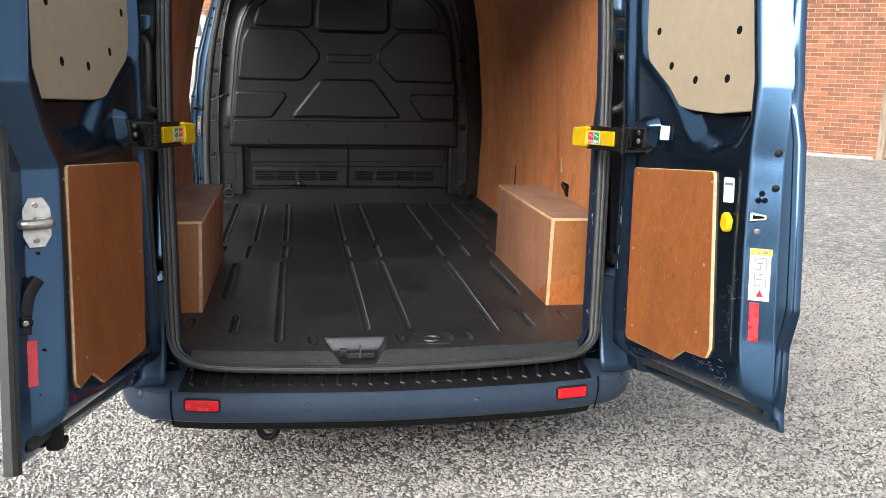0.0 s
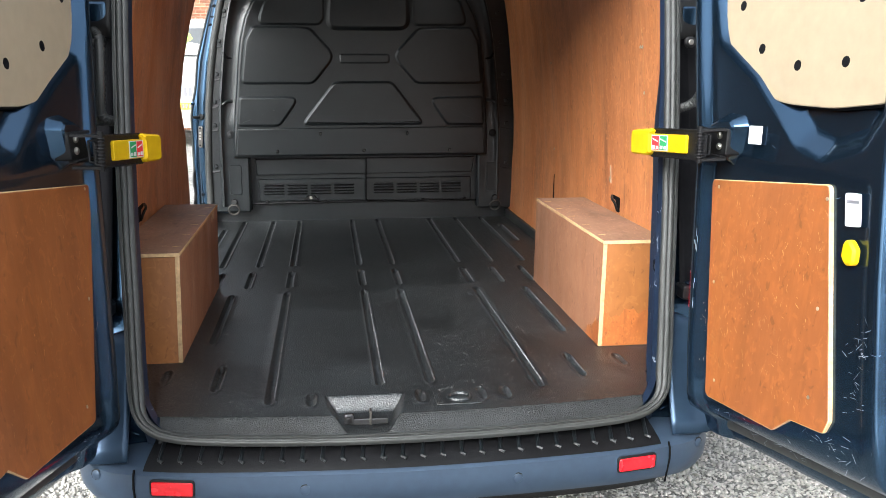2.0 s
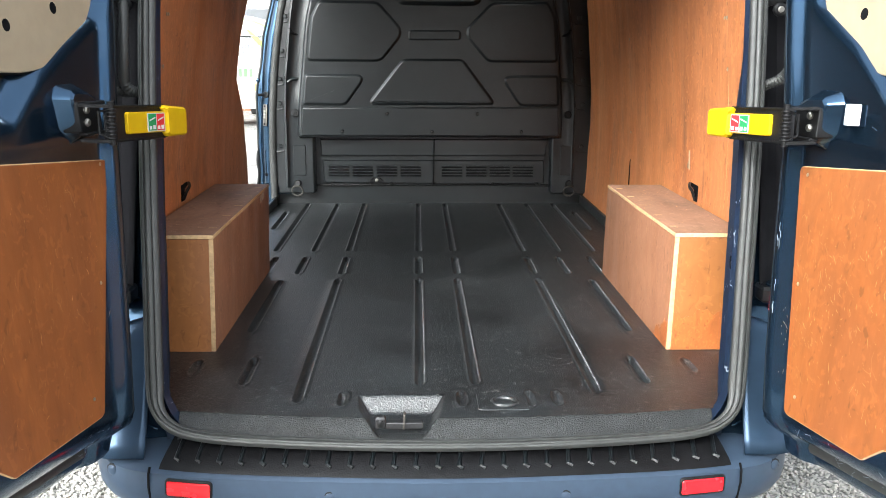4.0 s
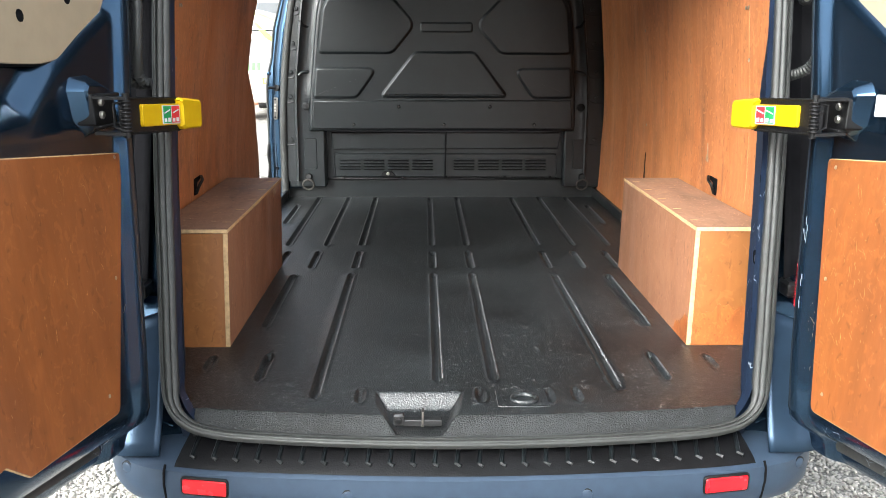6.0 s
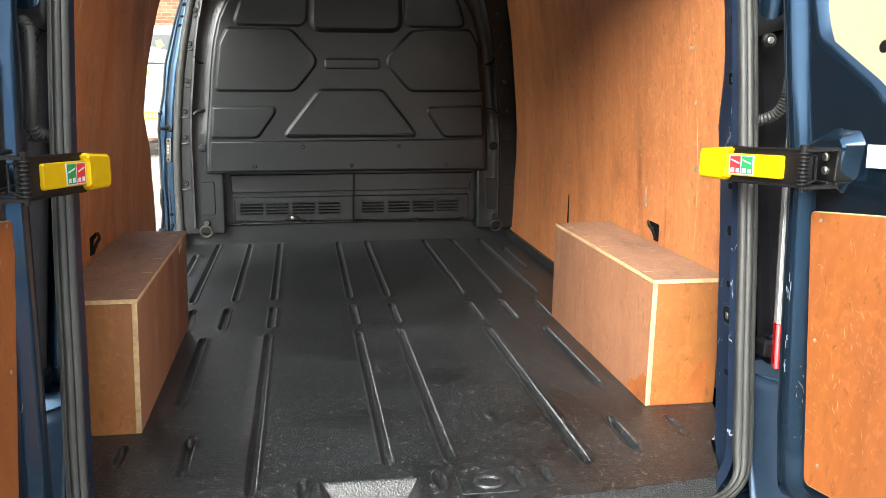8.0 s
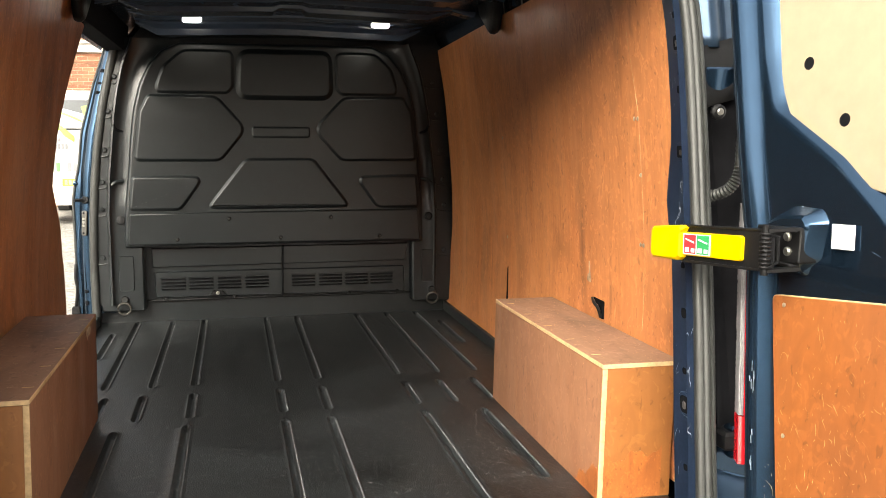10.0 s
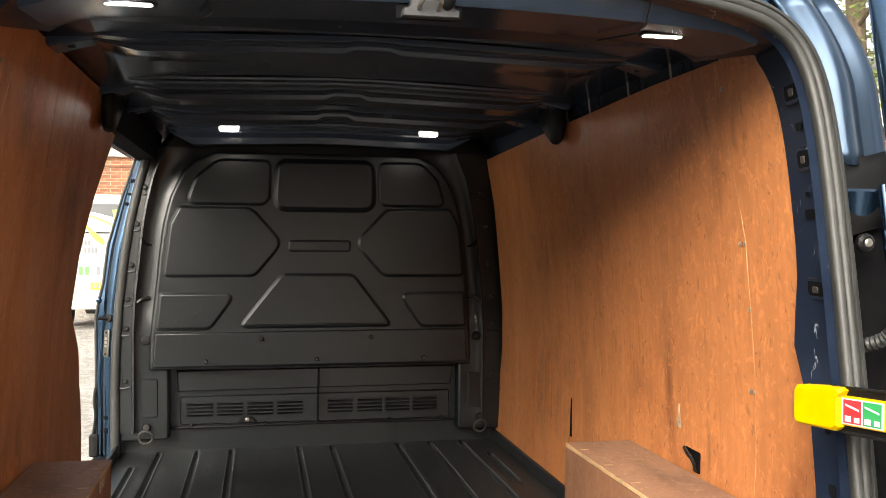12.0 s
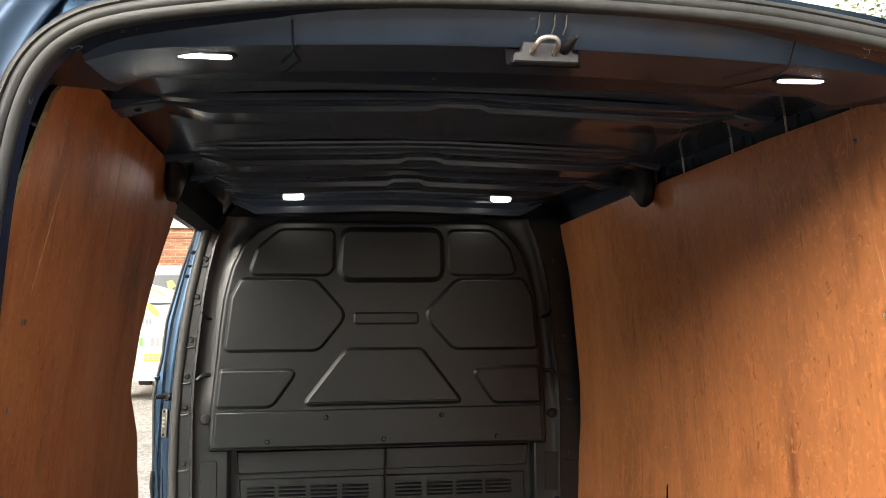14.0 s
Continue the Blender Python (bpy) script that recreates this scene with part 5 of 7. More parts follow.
L_RIDGE = [(0.60, -0.755), (0.75, -0.714), (0.92, -0.662), (1.13, -0.596), (1.275, -0.560), (1.36, -0.610), (1.47, -0.644), (1.66, -0.578), (1.99, -0.47)]
R_RIDGE = [(0.60, -0.775), (0.69, -0.753), (0.832, -0.714), (1.07, -0.663), (1.233, -0.634), (1.307, -0.622), (1.50, -0.602), (1.722, -0.537), (1.99, -0.45)]
L_FLANGE = [(0.59, -0.867), (0.90, -0.775), (1.147, -0.702), (1.34, -0.652), (1.40, -0.690), (1.47, -0.70), (1.66, -0.640), (1.99, -0.53)]
R_FLANGE = [(0.58, -0.813), (0.704, -0.806), (0.82, -0.784), (0.916, -0.795), (1.145, -0.746), (1.346, -0.699), (1.437, -0.660), (1.724, -0.595), (1.99, -0.51)]
L_HINGE = [(0.52, -0.125), (0.65, -0.080), (0.83, -0.035), (1.08, 0.025), (1.30, 0.075), (1.50, 0.140), (1.99, 0.275)]
R_HINGE = [(0.52, -0.13), (0.65, -0.10), (0.83, -0.054), (1.08, -0.006), (1.30, 0.034), (1.50, 0.10), (1.99, 0.24)]
ldoor, lput = rear_door(-1, L_RIDGE, L_FLANGE, L_HINGE, [(0.012, 1.207), (-0.520, 1.256), (-0.672, 0.745), (-0.652, 0.722), (-0.570, 0.732), (-0.510, 0.685), (-0.186, 0.672)],
    [(0.21, 1.965), (-0.44, 1.965), (-0.628, 1.425), (-0.40, 1.412), (-0.13, 1.400), (0.10, 1.53)],
    [(0.24, 1.975), (-0.47, 1.975), (-0.60, 1.50), (-0.575, 1.41), (-0.535, 1.345), (-0.457, 1.295), (-0.302, 1.307), (-0.183, 1.392), (-0.069, 1.451), (0.07, 1.516), (0.12, 1.60)],
    [(0.066, 1.650), (-0.078, 1.534), (-0.253, 1.495), (-0.42, 1.508), (-0.458, 1.653), (0.07, 1.80), (-0.42, 1.80)], "open blue rear door with striker plate and black lever")
rdoor, rput = rear_door(1, R_RIDGE, R_FLANGE, R_HINGE, [(-0.052, 1.203), (-0.482, 1.243), (-0.602, 0.760), (-0.592, 0.728), (-0.487, 0.718), (-0.435, 0.673), (-0.165, 0.660)],
    [(0.095, 1.965), (-0.41, 1.965), (-0.617, 1.420), (-0.43, 1.400), (-0.20, 1.405), (-0.005, 1.53)],
    [(0.13, 1.975), (-0.43, 1.975), (-0.575, 1.50), (-0.588, 1.395), (-0.547, 1.327), (-0.438, 1.292), (-0.346, 1.315), (-0.268, 1.38), (-0.164, 1.46), (0.007, 1.554), (0.05, 1.66)],
    [(-0.053, 1.636), (-0.466, 1.631), (-0.156, 1.530), (-0.296, 1.491), (-0.449, 1.499), (-0.049, 1.798), (-0.40, 1.79)], "open blue rear door with warning label and yellow release")
bracket(-1, ldoor, lput, -0.137, 1.306)
bracket(1, rdoor, rput, -0.142, 1.300)


def sheet(name, pts, put, h, mat, parent, label="", t=0.0012, r=0.003):
    p = rounded(pts, r, 3)
    return layers(name, [(p, h), (p, h + t)], put, mat, parent, label, shear=False)


# left door: striker plate, lever, reflector
band = free_face(-1, L_RIDGE)
plate("striker_plate", rounded([(0.35, 1.075), (0.85, 1.075), (1.05, 1.100), (1.05, 1.165), (0.85, 1.190), (0.35, 1.190), (0.12, 1.165), (0.12, 1.100)], 0.01, 3), band, 0.0, 0.008, 0.002, ZINC, ldoor, "bright steel striker plate", shear=False)
tube("striker_bar", smooth_path([band(0.16, 1.132, 0.005), band(0.24, 1.132, 0.028), band(1.04, 1.132, 0.028), band(1.12, 1.132, 0.005)], 4), 0.012, ZINC, ldoor, shear=False)
block("striker_shadow", tuple(min(a, b) for a, b in zip(band(0.25, 1.118, 0.009), band(1.0, 1.146, 0.0))), tuple(max(a, b) for a, b in zip(band(0.25, 1.118, 0.009), band(1.0, 1.146, 0.0))), ZINC, ldoor, bevel=0.003, shear=False)
for z in (1.092, 1.174):
    bolt("striker_bolt", band(0.62, z, 0.008), (0.4, -0.9, 0), 0.007, ZINC, ldoor, 0.004)
lever = smooth_path([(1.10, 0.885, 0), (1.06, 0.930, 0), (0.92, 0.975, 0), (0.62, 1.005, 0)], 5)
sweep("door_lever", [band(q, z, 0.012) for q, z, _ in lever], [(-0.016, -0.012), (0.016, -0.012), (0.013, 0.012), (0.0, 0.016), (-0.013, 0.012)], BLACK, ldoor, "curved black release lever", shear=False, up=(0.4, -0.9, 0))
bolt("lever_pivot", band(1.06, 0.915, 0.024), (0.4, -0.9, 0), 0.016, BLACK, ldoor, 0.010)
bolt("lever_bolt", band(1.06, 0.915, 0.034), (0.4, -0.9, 0), 0.007, ZINC, ldoor, 0.004)
plate("door_reflector", rounded([(0.72, 0.765), (1.10, 0.765), (1.10, 0.868), (0.72, 0.868)], 0.004, 2), band, 0.001, 0.006, 0.001, RED, ldoor, "red reflector strip", shear=False)
a, b = lput(-0.76, 0.585, -0.10), lput(-0.66, 0.66, -0.01)
block("bottom_guide", (min(a[0], b[0]) + 0.03, -0.715, 0.585), (max(a[0], b[0]) - 0.03, -0.675, 0.66), BLACK, ldoor, "black plastic bolt guide", bevel=0.01, shear=False)
block("guide_hook", (min(a[0], b[0]) + 0.03, -0.69, 0.580), (max(a[0], b[0]) - 0.03, -0.64, 0.60), BLACK, ldoor, bevel=0.006, shear=False)
for q, z in ((0.80, 1.31), (0.62, 1.285), (0.84, 1.215), (0.86, 1.10), (0.80, 1.075), (0.60, 1.06), (0.5, 0.84), (0.7, 0.74)):
    bolt("panel_dimple", band(q, z, -0.001), (0.4, -0.9, 0), 0.006, DARK, ldoor, 0.002)

# bare scuffs on the hinge ridge
yh = curve_of(R_HINGE)
rng = random.Random(8)
for z, dz, n_ in ((1.055, 0.03, 7), (0.93, 0.012, 3), (0.885, 0.010, 3), (1.30, 0.01, 2)):
    for k in range(n_):
        z0, dy, ln = z + rng.uniform(-dz, dz), rng.uniform(-0.045, -0.030), rng.uniform(0.004, 0.35 * dz + 0.006)
        tube("paint_scuff", [rput(yh(z0) + dy, z0 - ln, 0.0198), rput(yh(z0) + dy + 0.001, z0, 0.0204), rput(yh(z0) + dy + 0.003, z0 + ln, 0.0198)], rng.uniform(0.0004, 0.0009), SCUFF, rdoor, "bare scuff in the paint", n=5, shear=False)
# right door: labels, slot, release
band = free_face(1, R_RIDGE)
LQ = (0.0, 0.82, 0.928, 1.062)     # the label's span on the free-edge face
sheet("warning_label", [(LQ[0], LQ[2]), (LQ[1], LQ[2]), (LQ[1], LQ[3]), (LQ[0], LQ[3])], band, 0.002, WHITE, rdoor, "white warning label with drawings", r=0.0)


def label_uv(u, v):
    """A place on the warning label, u across and v down, 0 to 1."""
    return (LQ[0] + (LQ[1] - LQ[0]) * u, LQ[3] - (LQ[3] - LQ[2]) * v)


def label_quad(name, u0, v0, u1, v1, mat, h=0.0035):
    return sheet(name, [label_uv(u0, v0), label_uv(u1, v0), label_uv(u1, v1), label_uv(u0, v1)], band, h, mat, rdoor, r=0.0, t=0.0006)


label_quad("label_head", 0.0, 0.0, 1.0, 0.13, AMBER)
label_quad("label_bar", 0.58, 0.035, 0.80, 0.095, GREYPRINT, 0.0042)
sheet("label_triangle", [label_uv(0.30, 0.105), label_uv(0.46, 0.105), label_uv(0.38, 0.025)], band, 0.0042, GREYPRINT, rdoor, r=0.0, t=0.0006)
for v in (0.17, 0.48):
    for q in ((0.22, v, 0.78, v + 0.018), (0.22, v + 0.22, 0.78, v + 0.238), (0.22, v, 0.265, v + 0.23), (0.735, v, 0.78, v + 0.23), (0.48, v, 0.52, v + 0.23), (0.3, v + 0.1, 0.7, v + 0.118)):
        label_quad("label_line", *q, GREYPRINT)
sheet("label_red_triangle", [label_uv(0.33, 0.92), label_uv(0.67, 0.92), label_uv(0.50, 0.79)], band, 0.0035, RED, rdoor, r=0.0, t=0.0006)
plate("door_reflector", rounded([(0.06, 0.822), (0.42, 0.822), (0.42, 0.922), (0.06, 0.922)], 0.004, 2), band, 0.001, 0.006, 0.001, RED, rdoor, "red reflector strip", shear=False)
sheet("small_label", [(-0.545, 1.165), (-0.590, 1.170), (-0.575, 1.236), (-0.530, 1.233)], rput, 0.001, WHITE, rdoor, "small white sticker", r=0.006)
sheet("sticker_bar", [(-0.540, 1.212), (-0.575, 1.215), (-0.573, 1.222), (-0.538, 1.219)], rput, 0.0022, GREYPRINT, rdoor, r=0.0005, t=0.0004)
sheet("square_sticker", [(-0.183, 1.305), (-0.233, 1.307), (-0.228, 1.350), (-0.178, 1.348)], rput, 0.006, WHITE, rdoor, "white square sticker", r=0.002)
plate("release_knob", rounded([(-0.575, 1.088), (-0.600, 1.092), (-0.598, 1.125), (-0.578, 1.143), (-0.560, 1.138), (-0.560, 1.105)], 0.014, 4), rput, 0.0, 0.014, 0.005, YELLOW, rdoor, "yellow release knob", shear=False)
plate("lock_slot", rounded([(-0.10, 1.132), (0.50, 1.138), (0.50, 1.150), (-0.10, 1.156)], 0.006, 3), band, 0.0, 0.010, 0.002, ZINC, rdoor, "steel lock mouth", shear=False)
sheet("slot_mouth", [(-0.02, 1.139), (0.42, 1.142), (0.42, 1.147), (-0.02, 1.150)], band, 0.0102, DARK, rdoor, r=0.0, t=0.001)
for q, z in ((0.30, 1.205), (0.18, 1.187), (0.42, 1.187), (0.22, 1.105)):
    bolt("lock_bolt", band(q, z, 0.0), (-0.4, -0.9, 0), 0.008, ZINC if z < 1.12 else DARK, rdoor, 0.004)
for q, z in ((0.80, 1.31), (0.78, 1.22)):
    bolt("rubber_plug", band(q, z, 0.001), (-0.4, -0.9, 0), 0.011, BLACK, rdoor, 0.005)


def scuffs(parent, put, spots, seed, h):
    """Thin pale scratches round given places, as one mesh."""
    rnd = random.Random(seed)
    verts, faces = [], []
    for y, z, sy, sz, count in spots:
        for _ in range(count):
            a, b = rnd.gauss(y, sy), rnd.gauss(z, sz)
            ang, L, W = rnd.gauss(0.2, 0.7), 0.002 + 0.010 * rnd.random() ** 2, rnd.uniform(0.0002, 0.0005)
            c, d = math.cos(ang), math.sin(ang)
            k = len(verts)
            verts += [put(a - c * L + d * W, b - d * L - c * W, h), put(a + c * L + d * W, b + d * L - c * W, h), put(a + c * L - d * W, b + d * L + c * W, h), put(a - c * L - d * W, b - d * L + c * W, h)]
            faces.append((k, k + 1, k + 2, k + 3))
    ob = link("scuff_marks", verts, faces, SCUFF, parent, "pale scratches in the paint", smooth=False, shear=False)
    ob["kind"] = "stuff"


SCUFF = material("bare_scratch", (0.20, 0.22, 0.25), 0.6, vary=0.2)
scuffs(rdoor, rput, [(-0.655, 0.93, 0.02, 0.03, 26), (-0.66, 0.83, 0.02, 0.03, 14), (-0.62, 0.70, 0.05, 0.015, 30), (-0.40, 0.648, 0.10, 0.008, 26), (-0.10, 1.15, 0.3, 0.3, 6)], 2, 0.0012)
scuffs(ldoor, lput, [(-0.60, 0.85, 0.02, 0.15, 16), (-0.25, 0.64, 0.06, 0.01, 16), (-0.05, 1.27, 0.02, 0.02, 8)], 3, 0.0012)

FLECK = material("pale_wood_scratch", (0.52, 0.28, 0.13), 0.7, vary=0.25, grain=90)
GREYFLECK = material("grey_scratch", (0.16, 0.16, 0.155), 0.6, vary=0.3, grain=90)


def flecks(parent, put, box, count, seed, h, mat=FLECK, tilt=1.2, size=1.0):
    """Short scratches strewn over a surface, denser in patches, as one mesh."""
    rnd = random.Random(seed)
    spots = [(rnd.uniform(box[0], box[1]), rnd.uniform(box[2], box[3])) for _ in range(7)]
    verts, faces = [], []
    while len(faces) < count:
        if rnd.random() < 0.5:
            a, b = rnd.uniform(box[0], box[1]), rnd.uniform(box[2], box[3])
        else:
            c = rnd.choice(spots)
            a, b = rnd.gauss(c[0], 0.04), rnd.gauss(c[1], 0.05)
        if not (box[0] < a < box[1] and box[2] < b < box[3]):
            continue
        ang, L, W = rnd.gauss(tilt, 0.5), size * (0.002 + 0.012 * rnd.random() ** 3), size * rnd.uniform(0.0002, 0.0007)
        bend = rnd.gauss(0, 0.12) * L
        c, d = math.cos(ang), math.sin(ang)
        k = len(verts)
        for t, wd in ((-1, 0.2), (0, 1.0), (1, 0.2)):
            m = bend * (1 - t * t)
            for q in (-wd * W, wd * W):
                verts.append(put(a + c * L * t - d * (q + m), b + d * L * t + c * (q + m), h))
        faces += [(k, k + 2, k + 3, k + 1), (k + 2, k + 4, k + 5, k + 3)]
    ob = link("scratching", verts, faces, mat, parent, "pale scratches", smooth=False, shear=parent is not rdoor and parent is not ldoor)
    ob["kind"] = "stuff"


flecks(rdoor, rput, (-0.50, -0.10, 0.74, 1.19), 620, 1, 0.0086, size=0.9)
flecks(ldoor, lput, (-0.55, -0.08, 0.74, 1.19), 130, 2, 0.0086)
flecks(right_ply, lambda u, v, w: (wall_x(v) - w, u, v), (0.50, 2.8, 0.99, 1.90), 620, 3, 0.0006, size=1.3)
flecks(left_ply, lambda u, v, w: (-wall_x(v) + w, u, v), (0.62, 1.8, 1.0, 1.85), 60, 4, 0.0006, size=1.3)
flecks(right_box, lambda u, v, w: (0.653 - w, u, v), (0.47, 1.36, 0.62, 0.93), 160, 5, 0.0006)
flecks(right_box, lambda u, v, w: (v, u, 0.948 + w), (0.47, 1.36, 0.66, 0.84), 420, 6, 0.0006, tilt=0.0)
flecks(liner, lambda u, v, w: (u, v, FLOOR + w), (-0.34, -0.10, 0.25, 2.9), 320, 7, 0.0005, GREYFLECK, 1.0, 0.9)
flecks(liner, lambda u, v, w: (u, v, FLOOR + w), (0.11, 0.36, 0.25, 2.9), 320, 8, 0.0005, GREYFLECK, 1.0, 0.9)
flecks(liner, lambda u, v, w: (u, v, FLOOR + w), (-0.04, 0.055, 0.25, 2.9), 120, 9, 0.0005, GREYFLECK, 1.0, 0.9)

# ---- door check straps with yellow ends ----
def strap(s):
    """The check strap runs from the door's bracket into the van, its yellow grip hooked behind the frame."""
    o = thing_part("check_strap", van)
    o["label"] = "black door check strap with yellow release grip"
    a = Vector((s * 0.697 if s > 0 else -0.695, -0.095, 1.297))
    b = Vector((s * 0.654 if s > 0 else -0.640, 0.165 if s > 0 else 0.145, 1.284))
    d = (b - a).normalized()
    n = Vector((-s * d.y, s * d.x, 0)).normalized()
    L = (b - a).length
    put = lambda u, v, w: tuple(a + d * (u * L) + n * w + Vector((0, 0, v)))
    # arm under the grip
    arm = rounded([(-0.22, -0.037), (0.78, -0.037), (0.78, 0.037), (-0.22, 0.037)], 0.004, 2)
    layers("strap_arm", [(arm, -0.016), (inset(arm, 0.001), -0.004), (inset(arm, 0.002), -0.003)], put, BLACK, o, "black steel strap", shear=False)
    for v in (-0.036, 0.036):
        tube("arm_flange", [put(-0.22, v, -0.003), put(0.70, v, -0.003)], 0.003, BLACK, o, n=6, shear=False)
    flat = [(0.02, -0.020), (0.035, -0.0235), (0.75, -0.0235), (0.75, 0.0235), (0.035, 0.0235), (0.02, 0.020)]
    layers("grip_plate", [(flat, -0.003), (flat, 0.002), ([(u * 0.985 + 0.005, v * 0.94) for u, v in flat], 0.0045)], put, YELLOW, o, "bright yellow plastic grip plate", shear=False)
    head = [(0.665, -0.027), (0.70, -0.034), (1.02, -0.033), (1.035, -0.026), (1.035, 0.026), (1.02, 0.032), (0.66, 0.037), (0.635, 0.032), (0.66, 0.022)]
    small = [(0.85 + (u - 0.85) * 0.93, v * 0.86) for u, v in head]
    layers("grip_head", [(small, -0.024), (head, -0.018), (head, 0.008), (small, 0.014)], put, YELLOW, o, "thick yellow grip head", shear=False, angle=30)
    # red and green operating label
    back = [(0.345, -0.0205), (0.66, -0.0205), (0.66, 0.0205), (0.345, 0.0205)]
    layers("grip_label", [(back, 0.0045), (back, 0.0054)], put, WHITE, o, "red and green operating label", shear=False, smooth=False)
    for u0, u1, m in ((0.36, 0.495, GREEN), (0.51, 0.645, REDPRINT)):
        q = [(u0, -0.0185), (u1, -0.0185), (u1, 0.0185), (u0, 0.0185)]
        layers("label_field", [(q, 0.0052), (q, 0.0060)], put, m, o, shear=False, smooth=False)
        q = [(u0 + 0.01, -0.016), (u0 + 0.05, -0.016), (u0 + 0.05, -0.008), (u0 + 0.01, -0.008)]
        layers("label_sign", [(q, 0.0058), (q, 0.0066)], put, WHITE, o, shear=False, smooth=False)
        q = [(u0 + 0.075, -0.016), (u0 + 0.12, -0.016), (u0 + 0.12, -0.007), (u0 + 0.075, -0.007)]
        layers("label_sign", [(q, 0.0058), (q, 0.0066)], put, WHITE, o, shear=False, smooth=False)
        q = [(u0 + 0.015, 0.002), (u0 + 0.12, 0.009), (u0 + 0.12, 0.012), (u0 + 0.015, 0.005)]
        layers("label_sign", [(q, 0.0058), (q, 0.0066)], put, WHITE, o, shear=False, smooth=False)
    # hinge between the arm and the door's bracket
    p = a - d * 0.052
    tube("hinge_pin", [tuple(p + Vector((0, 0, -0.044))), tuple(p + Vector((0, 0, 0.046)))], 0.0075, BLACK, o, "black hinge pin", n=10, shear=False)
    for k in range(9):
        zz = -0.030 + 0.0075 * k
        tube("spring_coil", [tuple(p + Vector((0.0092 * math.cos(q), 0.0092 * math.sin(q), zz))) for q in np.linspace(0, 2 * math.pi, 10)[:-1]], 0.0022, BLACK, o, n=6, closed=True, shear=False)
    e = Vector((s * 0.768, -0.150, 1.302))
    for v in (-0.036, 0.036):
        side = (e - p).cross(Vector((0, 0, 1))).normalized()
        ends = [p + side * 0.010, e + side * 0.012, e - side * 0.012, p - side * 0.010]
        bot = [tuple(q + Vector((0, 0, v - 0.003))) for q in ends]
        top = [tuple(q + Vector((0, 0, v + 0.003))) for q in ends]
        link("link_ear", bot + top, [(0, 1, 2, 3), (4, 7, 6, 5), (0, 4, 5, 1), (1, 5, 6, 2), (2, 6, 7, 3), (3, 7, 4, 0)], BLACK, o, "black bracket ear", smooth=False, shear=False)
    tube("spring_leg", [tuple(p + Vector((0.0, -0.006, 0.03))), tuple(p.lerp(e, 0.4) + Vector((0, 0, 0.024))), tuple(p.lerp(e, 0.4) + Vector((0, 0, -0.022))), tuple(p + Vector((0, -0.006, -0.03)))], 0.003, BLACK, o, n=6, shear=False)
    return o


for s in (-1, 1):
    strap(s)

